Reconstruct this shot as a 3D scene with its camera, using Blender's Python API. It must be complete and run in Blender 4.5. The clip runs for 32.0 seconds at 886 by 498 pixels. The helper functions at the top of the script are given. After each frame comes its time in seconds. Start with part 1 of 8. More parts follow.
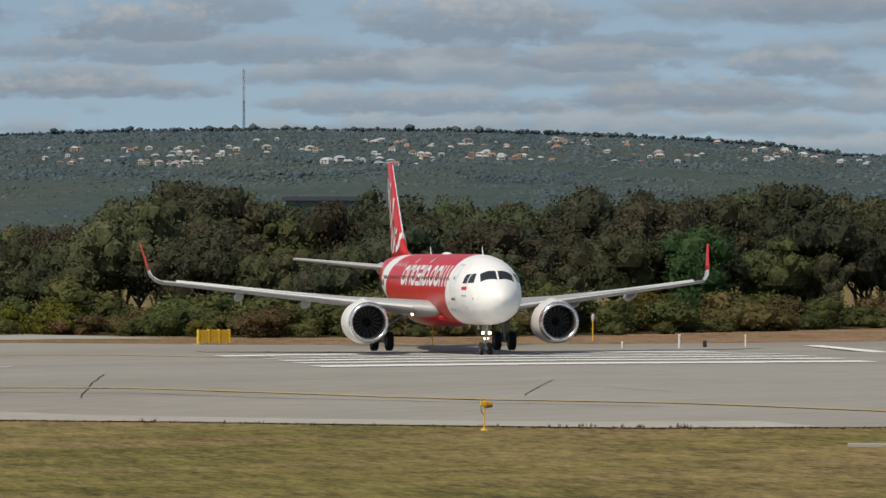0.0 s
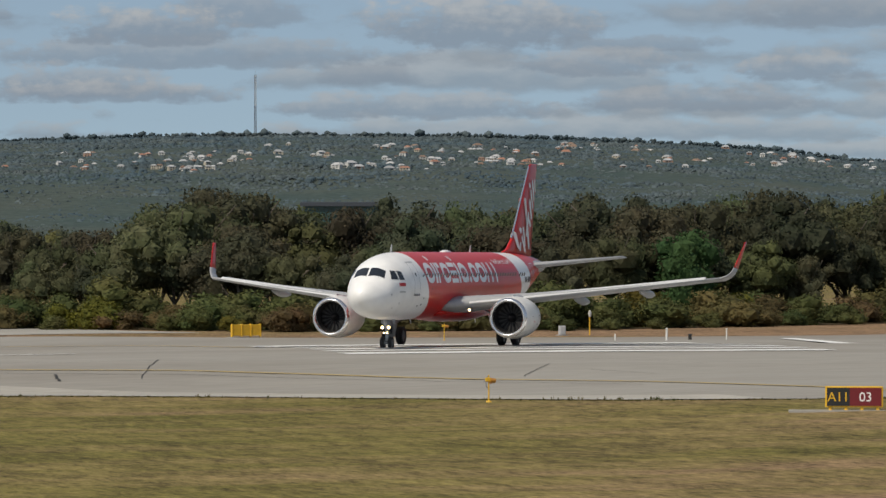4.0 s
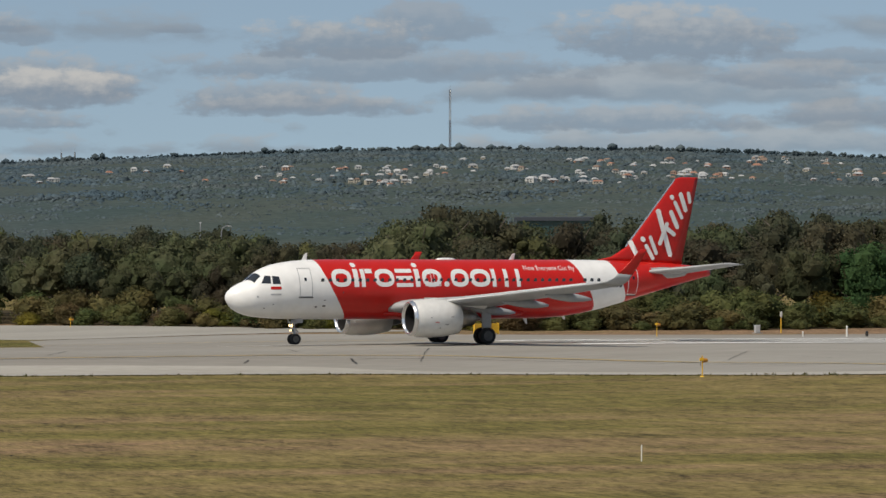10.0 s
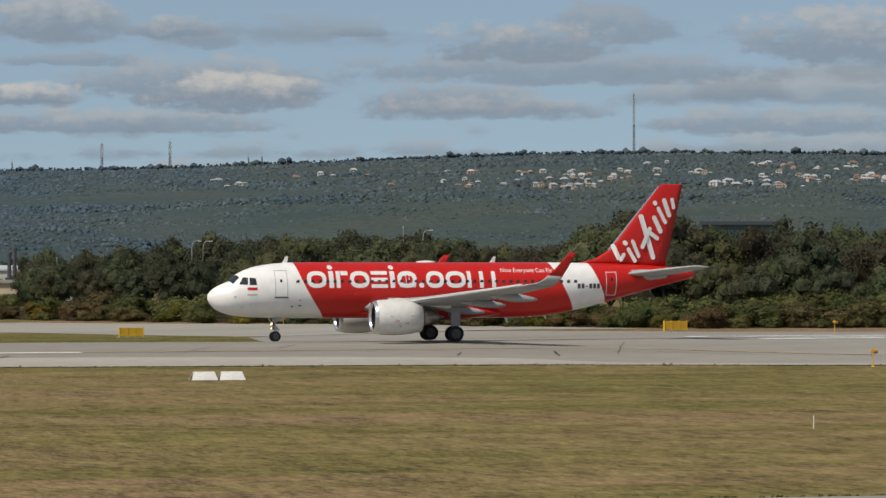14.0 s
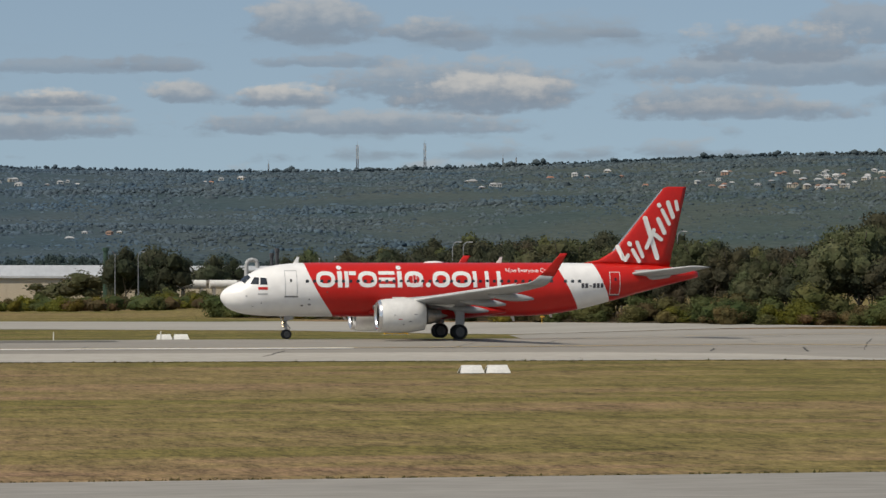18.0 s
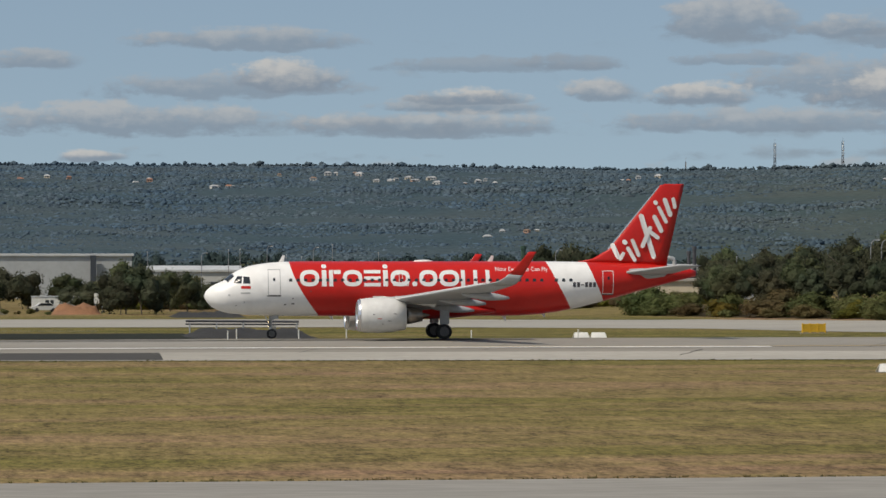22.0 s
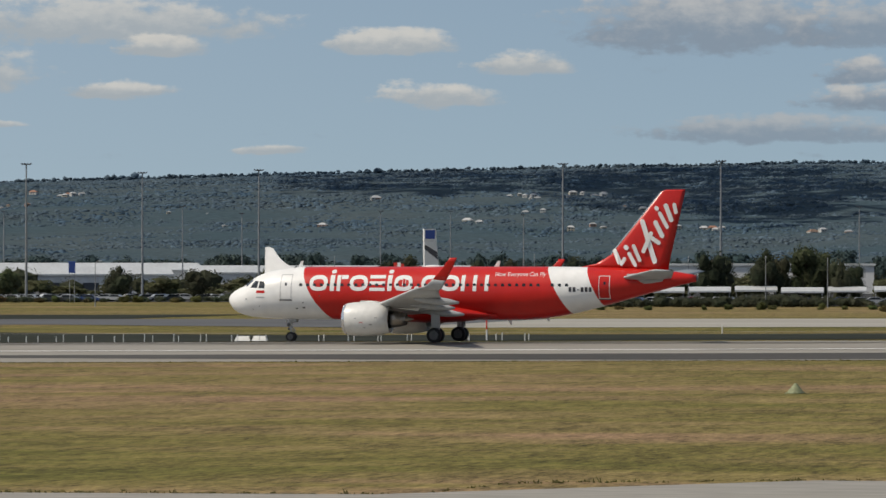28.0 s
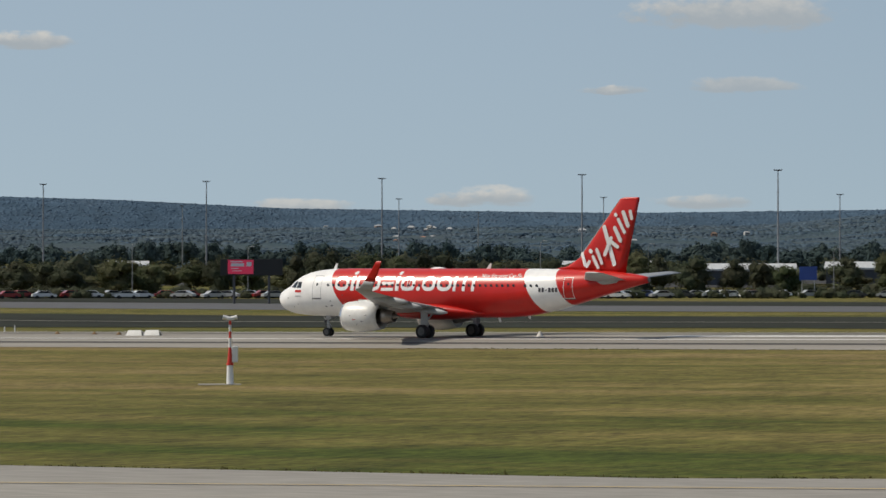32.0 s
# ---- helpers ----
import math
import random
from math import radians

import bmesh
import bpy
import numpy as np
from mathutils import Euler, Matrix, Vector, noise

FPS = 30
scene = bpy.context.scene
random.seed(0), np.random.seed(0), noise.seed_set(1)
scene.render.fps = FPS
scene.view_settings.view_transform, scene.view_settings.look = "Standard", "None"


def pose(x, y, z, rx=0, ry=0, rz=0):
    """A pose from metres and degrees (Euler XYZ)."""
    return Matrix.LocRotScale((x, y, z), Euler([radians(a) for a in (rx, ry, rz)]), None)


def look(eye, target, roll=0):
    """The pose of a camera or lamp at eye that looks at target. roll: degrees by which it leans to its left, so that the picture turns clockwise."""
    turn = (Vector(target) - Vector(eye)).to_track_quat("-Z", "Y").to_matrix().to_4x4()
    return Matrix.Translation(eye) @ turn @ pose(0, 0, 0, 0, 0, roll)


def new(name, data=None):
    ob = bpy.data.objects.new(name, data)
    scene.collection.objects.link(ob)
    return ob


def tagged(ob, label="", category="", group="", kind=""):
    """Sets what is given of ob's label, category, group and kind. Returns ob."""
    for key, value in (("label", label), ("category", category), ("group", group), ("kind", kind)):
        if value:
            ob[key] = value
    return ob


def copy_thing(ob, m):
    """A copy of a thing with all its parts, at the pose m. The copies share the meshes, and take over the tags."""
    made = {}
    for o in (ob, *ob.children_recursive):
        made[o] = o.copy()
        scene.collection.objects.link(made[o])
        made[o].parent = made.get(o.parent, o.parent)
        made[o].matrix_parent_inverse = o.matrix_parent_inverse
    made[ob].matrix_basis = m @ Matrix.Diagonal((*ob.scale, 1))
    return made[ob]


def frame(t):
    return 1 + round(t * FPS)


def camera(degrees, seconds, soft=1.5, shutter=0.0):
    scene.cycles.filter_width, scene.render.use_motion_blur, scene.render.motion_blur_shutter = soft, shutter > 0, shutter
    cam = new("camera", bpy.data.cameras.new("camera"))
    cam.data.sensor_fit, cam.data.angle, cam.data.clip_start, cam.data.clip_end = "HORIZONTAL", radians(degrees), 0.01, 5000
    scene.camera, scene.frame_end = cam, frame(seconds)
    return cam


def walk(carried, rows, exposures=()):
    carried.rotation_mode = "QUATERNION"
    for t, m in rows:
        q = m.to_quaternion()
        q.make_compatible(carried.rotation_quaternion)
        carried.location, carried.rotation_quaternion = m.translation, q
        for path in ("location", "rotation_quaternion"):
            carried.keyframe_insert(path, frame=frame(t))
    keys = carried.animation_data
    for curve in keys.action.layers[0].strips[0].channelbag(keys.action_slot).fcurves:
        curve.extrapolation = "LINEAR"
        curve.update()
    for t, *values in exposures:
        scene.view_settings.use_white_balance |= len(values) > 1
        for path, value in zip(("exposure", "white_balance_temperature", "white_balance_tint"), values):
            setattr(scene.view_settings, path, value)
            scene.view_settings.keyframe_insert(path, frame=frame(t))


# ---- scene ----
FOV, D, EYE = 11.48, 333.0, 5.05          # lens, runway centre line's distance, eye height over the crown
cam = camera(FOV, 32.0, shutter=0.06)
CAMERA_ROWS = [
    (0.0, 42.69, 120.98, 5.95, -19.435, 0.081),
    (0.5, 41.68, 117.76, 5.93, -19.509, 0.084),
    (1.0, 40.65, 114.51, 5.90, -19.551, 0.084),
    (1.5, 39.62, 111.50, 5.88, -19.575, 0.094),
    (2.0, 38.54, 108.37, 5.86, -19.567, 0.097),
    (2.5, 37.11, 104.45, 5.83, -19.535, 0.104),
    (3.0, 35.62, 100.38, 5.80, -19.471, 0.115),
    (3.5, 34.07, 96.35, 5.77, -19.402, 0.125),
    (4.0, 32.47, 92.16, 5.74, -19.306, 0.138),
    (4.5, 30.80, 87.92, 5.70, -19.200, 0.153),
    (5.0, 29.10, 83.55, 5.67, -19.074, 0.167),
    (5.5, 27.31, 79.06, 5.64, -18.934, 0.183),
    (6.0, 25.49, 74.40, 5.60, -18.765, 0.201),
    (6.5, 23.62, 69.65, 5.57, -18.612, 0.216),
    (7.0, 21.80, 64.96, 5.53, -18.421, 0.235),
    (7.5, 20.03, 60.44, 5.50, -18.218, 0.250),
    (8.0, 18.39, 56.19, 5.47, -17.948, 0.261),
    (8.5, 16.80, 52.09, 5.44, -17.665, 0.274),
    (9.0, 15.30, 48.16, 5.41, -17.334, 0.286),
    (9.5, 13.95, 44.67, 5.38, -17.072, 0.297),
    (10.0, 12.66, 41.24, 5.36, -16.833, 0.304),
    (10.5, 11.37, 37.75, 5.33, -16.649, 0.311),
    (11.0, 10.17, 34.41, 5.31, -16.450, 0.319),
    (11.5, 9.04, 31.26, 5.28, -16.224, 0.326),
    (12.0, 7.94, 28.10, 5.26, -15.925, 0.327),
    (12.5, 6.89, 24.89, 5.24, -15.590, 0.335),
    (13.0, 5.83, 21.54, 5.21, -15.199, 0.337),
    (13.5, 4.76, 18.03, 5.18, -14.846, 0.343),
    (14.0, 3.77, 14.64, 5.16, -14.453, 0.347),
    (14.5, 2.90, 11.56, 5.14, -14.087, 0.351),
    (15.0, 2.04, 8.36, 5.11, -13.690, 0.353),
    (15.5, 1.26, 5.30, 5.09, -13.272, 0.353),
    (16.0, 0.60, 2.60, 5.07, -12.853, 0.354),
    (16.5, 0.18, 0.81, 5.06, -12.430, 0.355),
    (17.0, 0.00, 0.00, 5.05, -11.998, 0.357),
    (17.5, 0.00, 0.00, 5.05, -11.599, 0.356),
    (18.0, 0.00, 0.00, 5.05, -11.156, 0.358),
    (18.5, 0.00, 0.00, 5.05, -10.717, 0.351),
    (19.0, 0.00, 0.00, 5.05, -10.184, 0.346),
    (19.5, 0.00, 0.00, 5.05, -9.649, 0.341),
    (20.0, 0.00, 0.00, 5.05, -9.011, 0.335),
    (20.5, 0.00, 0.00, 5.05, -8.355, 0.333),
    (21.0, 0.00, 0.00, 5.05, -7.565, 0.331),
    (21.5, 0.00, 0.00, 5.05, -6.751, 0.332),
    (22.0, 0.00, 0.00, 5.05, -5.736, 0.334),
    (22.5, 0.00, 0.00, 5.05, -4.667, 0.334),
    (23.0, 0.00, 0.00, 5.05, -3.396, 0.332),
    (23.5, 0.00, 0.00, 5.05, -2.123, 0.334),
    (24.0, 0.00, 0.00, 5.05, -0.621, 0.335),
    (24.5, -0.00, 0.00, 5.05, 0.870, 0.324),
    (25.0, -0.00, 0.00, 5.05, 2.551, 0.323),
    (25.5, -0.00, 0.00, 5.05, 4.175, 0.318),
    (26.0, -0.00, 0.00, 5.05, 6.025, 0.317),
    (26.5, -0.00, 0.00, 5.05, 7.860, 0.305),
    (27.0, -0.00, 0.00, 5.05, 9.846, 0.304),
    (27.5, -0.00, 0.00, 5.05, 11.945, 0.310),
    (28.0, -0.00, 0.00, 5.05, 14.088, 0.311),
    (28.5, -0.00, 0.00, 5.05, 16.291, 0.313),
    (29.0, -0.00, 0.00, 5.05, 18.562, 0.309),
    (29.5, -0.00, 0.00, 5.05, 20.716, 0.304),
    (30.0, -0.00, 0.00, 5.05, 23.026, 0.270),
    (30.5, -0.00, 0.00, 5.05, 25.164, 0.218),
    (31.0, -0.00, 0.00, 5.05, 27.558, 0.201),
    (31.5, -0.00, 0.00, 5.05, 29.752, 0.175),
    (32.0, -0.00, 0.00, 5.05, 32.067, 0.153),
]
AIRCRAFT_ROWS = [
    (0.0, 129.22, 355.89, 0.02, 81.66),
    (1.0, 126.65, 351.84, 0.02, 75.77),
    (2.0, 124.04, 350.02, 0.04, 69.06),
    (3.0, 119.11, 344.21, 0.13, 61.24),
    (4.0, 114.13, 340.24, 0.19, 52.82),
    (5.0, 109.15, 337.57, 0.20, 44.30),
    (6.0, 104.21, 335.66, 0.20, 36.13),
    (7.0, 99.34, 333.99, 0.20, 28.78),
    (8.0, 94.42, 332.64, 0.18, 21.49),
    (9.0, 89.20, 330.34, 0.17, 14.99),
    (10.0, 85.53, 333.39, 0.13, 8.31),
    (11.0, 81.11, 333.51, 0.10, 3.71),
    (12.0, 76.45, 333.03, 0.08, 1.00),
    (12.5, 74.43, 333.03, 0.07, 0.00),
    (13.0, 72.30, 333.03, 0.06, 0.00),
    (13.5, 70.12, 333.03, 0.04, 0.00),
    (14.0, 67.91, 333.03, 0.03, 0.00),
    (14.5, 65.71, 333.03, 0.02, 0.00),
    (15.0, 63.44, 333.03, 0.01, 0.00),
    (15.5, 61.12, 333.03, 0.00, 0.00),
    (16.0, 58.73, 333.03, 0.00, 0.00),
    (16.5, 56.28, 333.03, 0.00, 0.00),
    (17.0, 53.74, 333.03, 0.00, 0.00),
    (17.5, 51.12, 333.03, 0.00, 0.00),
    (18.0, 48.35, 333.03, 0.00, 0.00),
    (18.5, 45.41, 333.03, 0.00, 0.00),
    (19.0, 42.26, 333.03, 0.00, 0.00),
    (19.5, 38.89, 333.03, 0.00, 0.00),
    (20.0, 35.19, 333.03, 0.00, 0.00),
    (20.5, 31.07, 333.03, 0.00, 0.00),
    (21.0, 26.41, 333.03, 0.00, 0.00),
    (21.5, 21.17, 333.03, 0.00, 0.00),
    (22.0, 15.32, 333.03, 0.00, 0.00),
    (22.5, 8.87, 333.03, 0.00, 0.00),
    (23.0, 1.82, 333.03, 0.00, 0.00),
    (23.5, -5.84, 333.03, 0.00, 0.00),
    (24.0, -14.08, 333.03, 0.00, 0.00),
    (24.5, -22.90, 333.03, 0.00, 0.00),
    (25.0, -32.32, 333.03, 0.00, 0.00),
    (25.5, -42.33, 333.03, 0.00, 0.00),
    (26.0, -52.95, 333.03, -0.04, 0.00),
    (26.5, -64.00, 333.03, -0.12, 0.00),
    (27.0, -75.77, 333.03, -0.21, 0.00),
    (27.5, -88.14, 333.03, -0.30, 0.00),
    (28.0, -100.95, 333.03, -0.40, -0.40),
    (28.5, -114.40, 333.03, -0.50, -0.90),
    (29.0, -128.50, 332.60, -0.62, -1.50),
    (29.5, -142.75, 331.60, -0.74, -1.90),
    (30.0, -157.06, 330.13, -0.86, -2.10),
    (30.5, -171.65, 327.90, -1.00, -2.00),
    (31.0, -186.39, 325.16, -1.14, -1.90),
    (31.5, -201.15, 321.90, -1.30, -1.85),
    (32.0, -216.07, 318.24, -1.46, -1.85),
]
walk(cam, [(t, pose(x, y, z, 90 + tilt, 0, pan)) for t, x, y, z, pan, tilt in CAMERA_ROWS])

# ---- world, sun ----
SUN_AZ, SUN_EL = 208.0, 50.0              # where the sun stands, degrees from +x anticlockwise
world = bpy.data.worlds.new("sky")
scene.world = world
world.use_nodes = True
scene.view_settings.exposure = 0.0
scene.view_settings.use_white_balance = True
scene.view_settings.white_balance_temperature, scene.view_settings.white_balance_tint = 7300.0, 10.0


# low banks of haze cloud: base and height in degrees, breadth, lump size, how much of it
HAZE_BANKS = ((1.30, 0.26, 0.30, 1.7, 0.16), (1.56, 0.30, 0.26, 1.5, 0.10), (1.86, 0.36, 0.22, 1.3, 0.02), (2.22, 0.45, 0.20, 1.2, -0.10), (2.62, 0.55, 0.18, 1.0, -0.14), (3.10, 0.65, 0.16, 0.9, -0.10))
# single clouds: bearing, base and half breadth in degrees, height, how sunlit
CLOUDS_SOUTH = ((-15.54, 2.83, 1.10, 0.43, 1.00), (-16.05, 2.52, 2.42, 0.35, 0.45), (-19.87, 2.81, 1.40, 0.62, 1.00), (-16.64, 3.05, 0.81, 0.46, 0.35), (-11.28, 2.30, 1.40, 0.53, 0.75), (-15.02, 2.05, 1.40, 0.26, 0.85),
                (-18.92, 1.86, 1.62, 0.31, 0.70), (-13.41, 3.09, 0.37, 0.13, 0.10), (-11.46, 2.97, 0.35, 0.19, 0.15), (-18.37, 2.25, 0.55, 0.29, 0.20), (-21.82, 2.72, 1.18, 0.18, 0.10), (-21.31, 2.42, 1.10, 0.29, 0.60), (-24.03, 2.34, 0.81, 0.33, 0.75), (-22.6, 1.95, 1.5, 0.30, 0.55), (-24.4, 3.05, 1.3, 0.35, 0.30))
CLOUDS_EAST = ((-11.67, 2.16, 0.99, 0.46, 0.90), (-10.94, 3.10, 0.51, 0.26, 0.60), (-9.47, 3.08, 0.81, 0.55, 0.60), (-7.82, 2.26, 0.44, 0.26, 0.70), (-9.03, 2.19, 0.66, 0.29, 0.95), (-9.76, 2.72, 0.77, 0.16, 0.15), (-7.34, 2.67, 0.66, 0.18, 0.10),
               (-12.41, 2.29, 0.55, 0.26, 0.70), (-14.54, 2.13, 1.03, 0.37, 0.35), (-10.06, 1.87, 1.91, 0.28, 0.50), (-3.21, 2.93, 1.25, 0.26, 0.50), (-2.91, 2.31, 1.47, 0.29, 0.40), (-3.72, 2.41, 0.70, 0.34, 0.95), (-6.07, 2.22, 0.66, 0.18, 1.00), (-5.85, 2.10, 0.96, 0.19, 0.50), (-6.44, 2.63, 1.40, 0.18, 0.10), (-1.81, 1.84, 1.91, 0.35, 0.60), (-5.56, 1.81, 1.54, 0.29, 0.60), (-0.42, 2.68, 0.55, 0.22, 0.45), (-1.22, 1.46, 0.37, 0.15, 1.00))
CLOUDS_NORTH = ((10.68, 2.91, 1.47, 0.81, 0.75), (8.70, 2.97, 0.81, 0.51, 0.60), (8.70, 2.48, 0.43, 0.31, 0.90), (8.04, 2.12, 1.18, 0.31, 0.90), (2.16, 2.40, 1.76, 0.25, 0.55), (1.06, 2.60, 0.81, 0.29, 0.90), (4.44, 2.37, 0.31, 0.18, 0.85), (1.79, 1.88, 0.55, 0.26, 0.85), (5.76, 1.68, 1.25, 0.24, 0.70), (9.73, 1.71, 1.62, 0.32, 0.55))
CLOUDS_FAR_NORTH = ((21.24, 2.37, 1.62, 0.62, 0.70), (21.82, 2.85, 0.81, 0.22, 0.95), (23.11, 2.29, 0.44, 0.26, 0.95), (18.59, 3.02, 2.13, 0.51, 0.75), (17.71, 2.84, 0.55, 0.22, 1.00), (14.84, 2.84, 0.84, 0.31, 0.95), (14.18, 2.18, 0.70, 0.26, 0.95), (13.01, 2.58, 0.55, 0.28, 0.95), (18.30, 2.29, 0.66, 0.18, 0.90), (21.38, 1.67, 0.40, 0.19, 0.80), (16.31, 1.55, 0.40, 0.12, 0.75), (20.21, 1.87, 0.59, 0.12, 0.70),
                    (28.20, 3.04, 1.10, 0.44, 0.75), (28.20, 2.20, 0.62, 0.16, 0.40), (37.53, 2.76, 0.59, 0.18, 0.90), (31.51, 0.72, 0.55, 0.22, 0.90), (29.82, 2.17, 0.37, 0.10, 0.80), (33.86, 0.65, 0.55, 0.13, 0.75), (28.72, 0.69, 0.62, 0.15, 0.70))


def build_sky():
    nt = world.node_tree
    n, l = nt.nodes, nt.links
    n.clear()
    out, bg = n.new("ShaderNodeOutputWorld"), n.new("ShaderNodeBackground")
    sky = n.new("ShaderNodeTexSky")
    sky.sky_type, sky.sun_disc = "NISHITA", False
    sky.sun_elevation, sky.sun_rotation = radians(SUN_EL), radians(90 - SUN_AZ)
    sky.air_density, sky.dust_density, sky.ozone_density = 1.0, 0.6, 1.4
    co = n.new("ShaderNodeTexCoord")
    sep = n.new("ShaderNodeSeparateXYZ")
    l.new(co.outputs["Generated"], sep.inputs[0])
    # the clear blue that the sky has some way up
    up = n.new("ShaderNodeVectorMath")
    up.operation = "ADD"
    up.inputs[1].default_value = (0, 0, 0.13)
    l.new(co.outputs["Generated"], up.inputs[0])
    nv = n.new("ShaderNodeVectorMath")
    nv.operation = "NORMALIZE"
    l.new(up.outputs[0], nv.inputs[0])
    l.new(nv.outputs[0], sky.inputs["Vector"])

    def m(op, a, b=None, c=None):
        q = n.new("ShaderNodeMath")
        q.operation = op
        for i, v in enumerate((a, b, c)):
            if v is None:
                continue
            if isinstance(v, (int, float)):
                q.inputs[i].default_value = v
            else:
                l.new(v, q.inputs[i])
        return q.outputs[0]
    az = m("ARCTAN2", sep.outputs[0], sep.outputs[1])
    el = m("ARCSINE", sep.outputs[2])
    azd, eld = m("MULTIPLY", az, 57.2958), m("MULTIPLY", el, 57.2958)

    def vec(x_, y_, z_):
        q = n.new("ShaderNodeCombineXYZ")
        l.new(x_, q.inputs[0]), l.new(y_, q.inputs[1])
        q.inputs[2].default_value = z_
        return q.outputs[0]

    def fbm(v, detail, rough):
        t = n.new("ShaderNodeTexNoise")
        t.inputs["Scale"].default_value, t.inputs["Detail"].default_value, t.inputs["Roughness"].default_value = 1.0, detail, rough
        l.new(v, t.inputs["Vector"])
        return m("SUBTRACT", t.outputs["Fac"], 0.5)

    def smooth(v, lo, hi):
        q = n.new("ShaderNodeMapRange")
        q.interpolation_type = "SMOOTHSTEP"
        q.inputs[1].default_value, q.inputs[2].default_value = lo, hi
        l.new(v, q.inputs[0])
        return q.outputs[0]

    def blend(f, a_, b_):
        q = n.new("ShaderNodeMix")
        q.data_type = "RGBA"
        l.new(f, q.inputs[0])
        for i, v in ((6, a_), (7, b_)):
            if isinstance(v, tuple):
                q.inputs[i].default_value = v
            else:
                l.new(v, q.inputs[i])
        return q.outputs[2]
    colour = sky.outputs[0]
    # a thin bright veil towards the north
    colour = blend(m("MULTIPLY", smooth(m("MULTIPLY", azd, -1.0), 8.0, 34.0), 0.40), colour, (3.9, 5.1, 6.5, 1))
    # banks of haze cloud low over the hills, thinning towards the north
    slope = m("MULTIPLY", m("SUBTRACT", az, 0.12), 1.3)
    for k, (base, high, wide, lump, bias) in enumerate(HAZE_BANKS):
        h = m("DIVIDE", m("SUBTRACT", eld, base), high)
        gate = fbm(vec(m("MULTIPLY", azd, wide), m("MULTIPLY", eld, 0.25), 7.3 * k), 2, 0.5)
        n1 = fbm(vec(m("MULTIPLY", azd, lump), m("MULTIPLY", eld, lump * 2.5), 3.1 * k + 1), 6, 0.56)
        d = m("ADD", m("ADD", m("MULTIPLY", gate, 2.4), m("MULTIPLY", n1, 1.5)), m("ADD", m("SUBTRACT", slope, m("MULTIPLY", h, 0.55)), bias))
        cover = m("MULTIPLY", smooth(d, -0.05, 0.35), smooth(m("ADD", h, m("MULTIPLY", n1, 1.0)), -0.22, 0.16))
        colour = blend(m("MULTIPLY", cover, 0.68), colour, blend(smooth(m("ADD", h, m("MULTIPLY", n1, 1.6)), 0.0, 1.0), (2.12, 2.76, 3.62, 1), (3.6, 4.05, 4.65, 1)))
    # single cumulus with flat grey bases and ragged sunlit heads
    ragged = fbm(vec(m("MULTIPLY", azd, 1.5), m("MULTIPLY", eld, 3.4), 11.0), 7, 0.60)
    billow = fbm(vec(m("MULTIPLY", azd, 4.6), m("MULTIPLY", eld, 6.5), 23.0), 5, 0.55)
    streak = fbm(vec(m("MULTIPLY", azd, 0.9), m("MULTIPLY", eld, 7.0), 31.0), 4, 0.5)
    edge = m("ADD", m("MULTIPLY", ragged, 2.8), m("MULTIPLY", billow, 1.0))
    grain = m("ADD", m("MULTIPLY", billow, 0.75), m("MULTIPLY", ragged, 1.0))
    across_, upward = m("ADD", azd, m("MULTIPLY", ragged, 0.5)), m("ADD", eld, m("MULTIPLY", streak, 0.16))
    for where, base, wide, high, sunlit in sorted([(*c_[:4], c_[4] * 0.6) for c_ in CLOUDS_SOUTH] + list(CLOUDS_EAST + CLOUDS_NORTH + CLOUDS_FAR_NORTH), key=lambda r_: r_[4]):
        u = m("MULTIPLY", m("ADD", across_, where), 0.80 / wide)
        v = m("MULTIPLY", m("SUBTRACT", upward, base), 0.86 / high)
        over_, under = m("MULTIPLY", m("SUBTRACT", v, 0.25), 1.30), m("MULTIPLY", m("SUBTRACT", 0.25, v), 2.6)
        reach = m("MAXIMUM", over_, under)
        d = m("ADD", m("SUBTRACT", m("SUBTRACT", 1.0, m("MULTIPLY", u, u)), m("MULTIPLY", reach, reach)), edge)
        lit = m("MULTIPLY", smooth(m("ADD", v, grain), 0.12, 0.95), min(1.0, 0.12 + sunlit))
        shade = (2.08, 2.76, 3.74, 1) if where < 11 else (3.5, 4.1, 4.8, 1)   # thinner clouds in the north
        cloud = blend(lit, shade, (4.9, 5.15, 5.5, 1) if where < 11 else (5.6, 5.85, 6.1, 1))
        colour = blend(m("MULTIPLY", smooth(d, -0.10, 0.70), 0.60 + 0.32 * sunlit), colour, cloud)
    # broken cloud over the rest of the sky
    over = fbm(vec(m("MULTIPLY", azd, 0.05), m("MULTIPLY", eld, 0.12), 40.0), 5, 0.55)
    oc = m("MULTIPLY", smooth(over, -0.02, 0.12), smooth(eld, 4.4, 6.5))
    colour = blend(m("MULTIPLY", oc, 0.6), colour, (3.3, 3.6, 4.0, 1))
    l.new(colour, bg.inputs["Color"])
    bg.inputs["Strength"].default_value = 0.10
    l.new(bg.outputs[0], out.inputs["Surface"])


build_sky()
sun = new("sun", bpy.data.lights.new("sun", "SUN"))
sun.data.energy, sun.data.angle, sun.data.color = 3.5, radians(0.55), (1.0, 0.955, 0.89)
a, e = radians(SUN_AZ), radians(SUN_EL)
sun.matrix_world = look((0, 0, 300), (-300 * math.cos(a) * math.cos(e), -300 * math.sin(a) * math.cos(e), 300 - 300 * math.sin(e)))


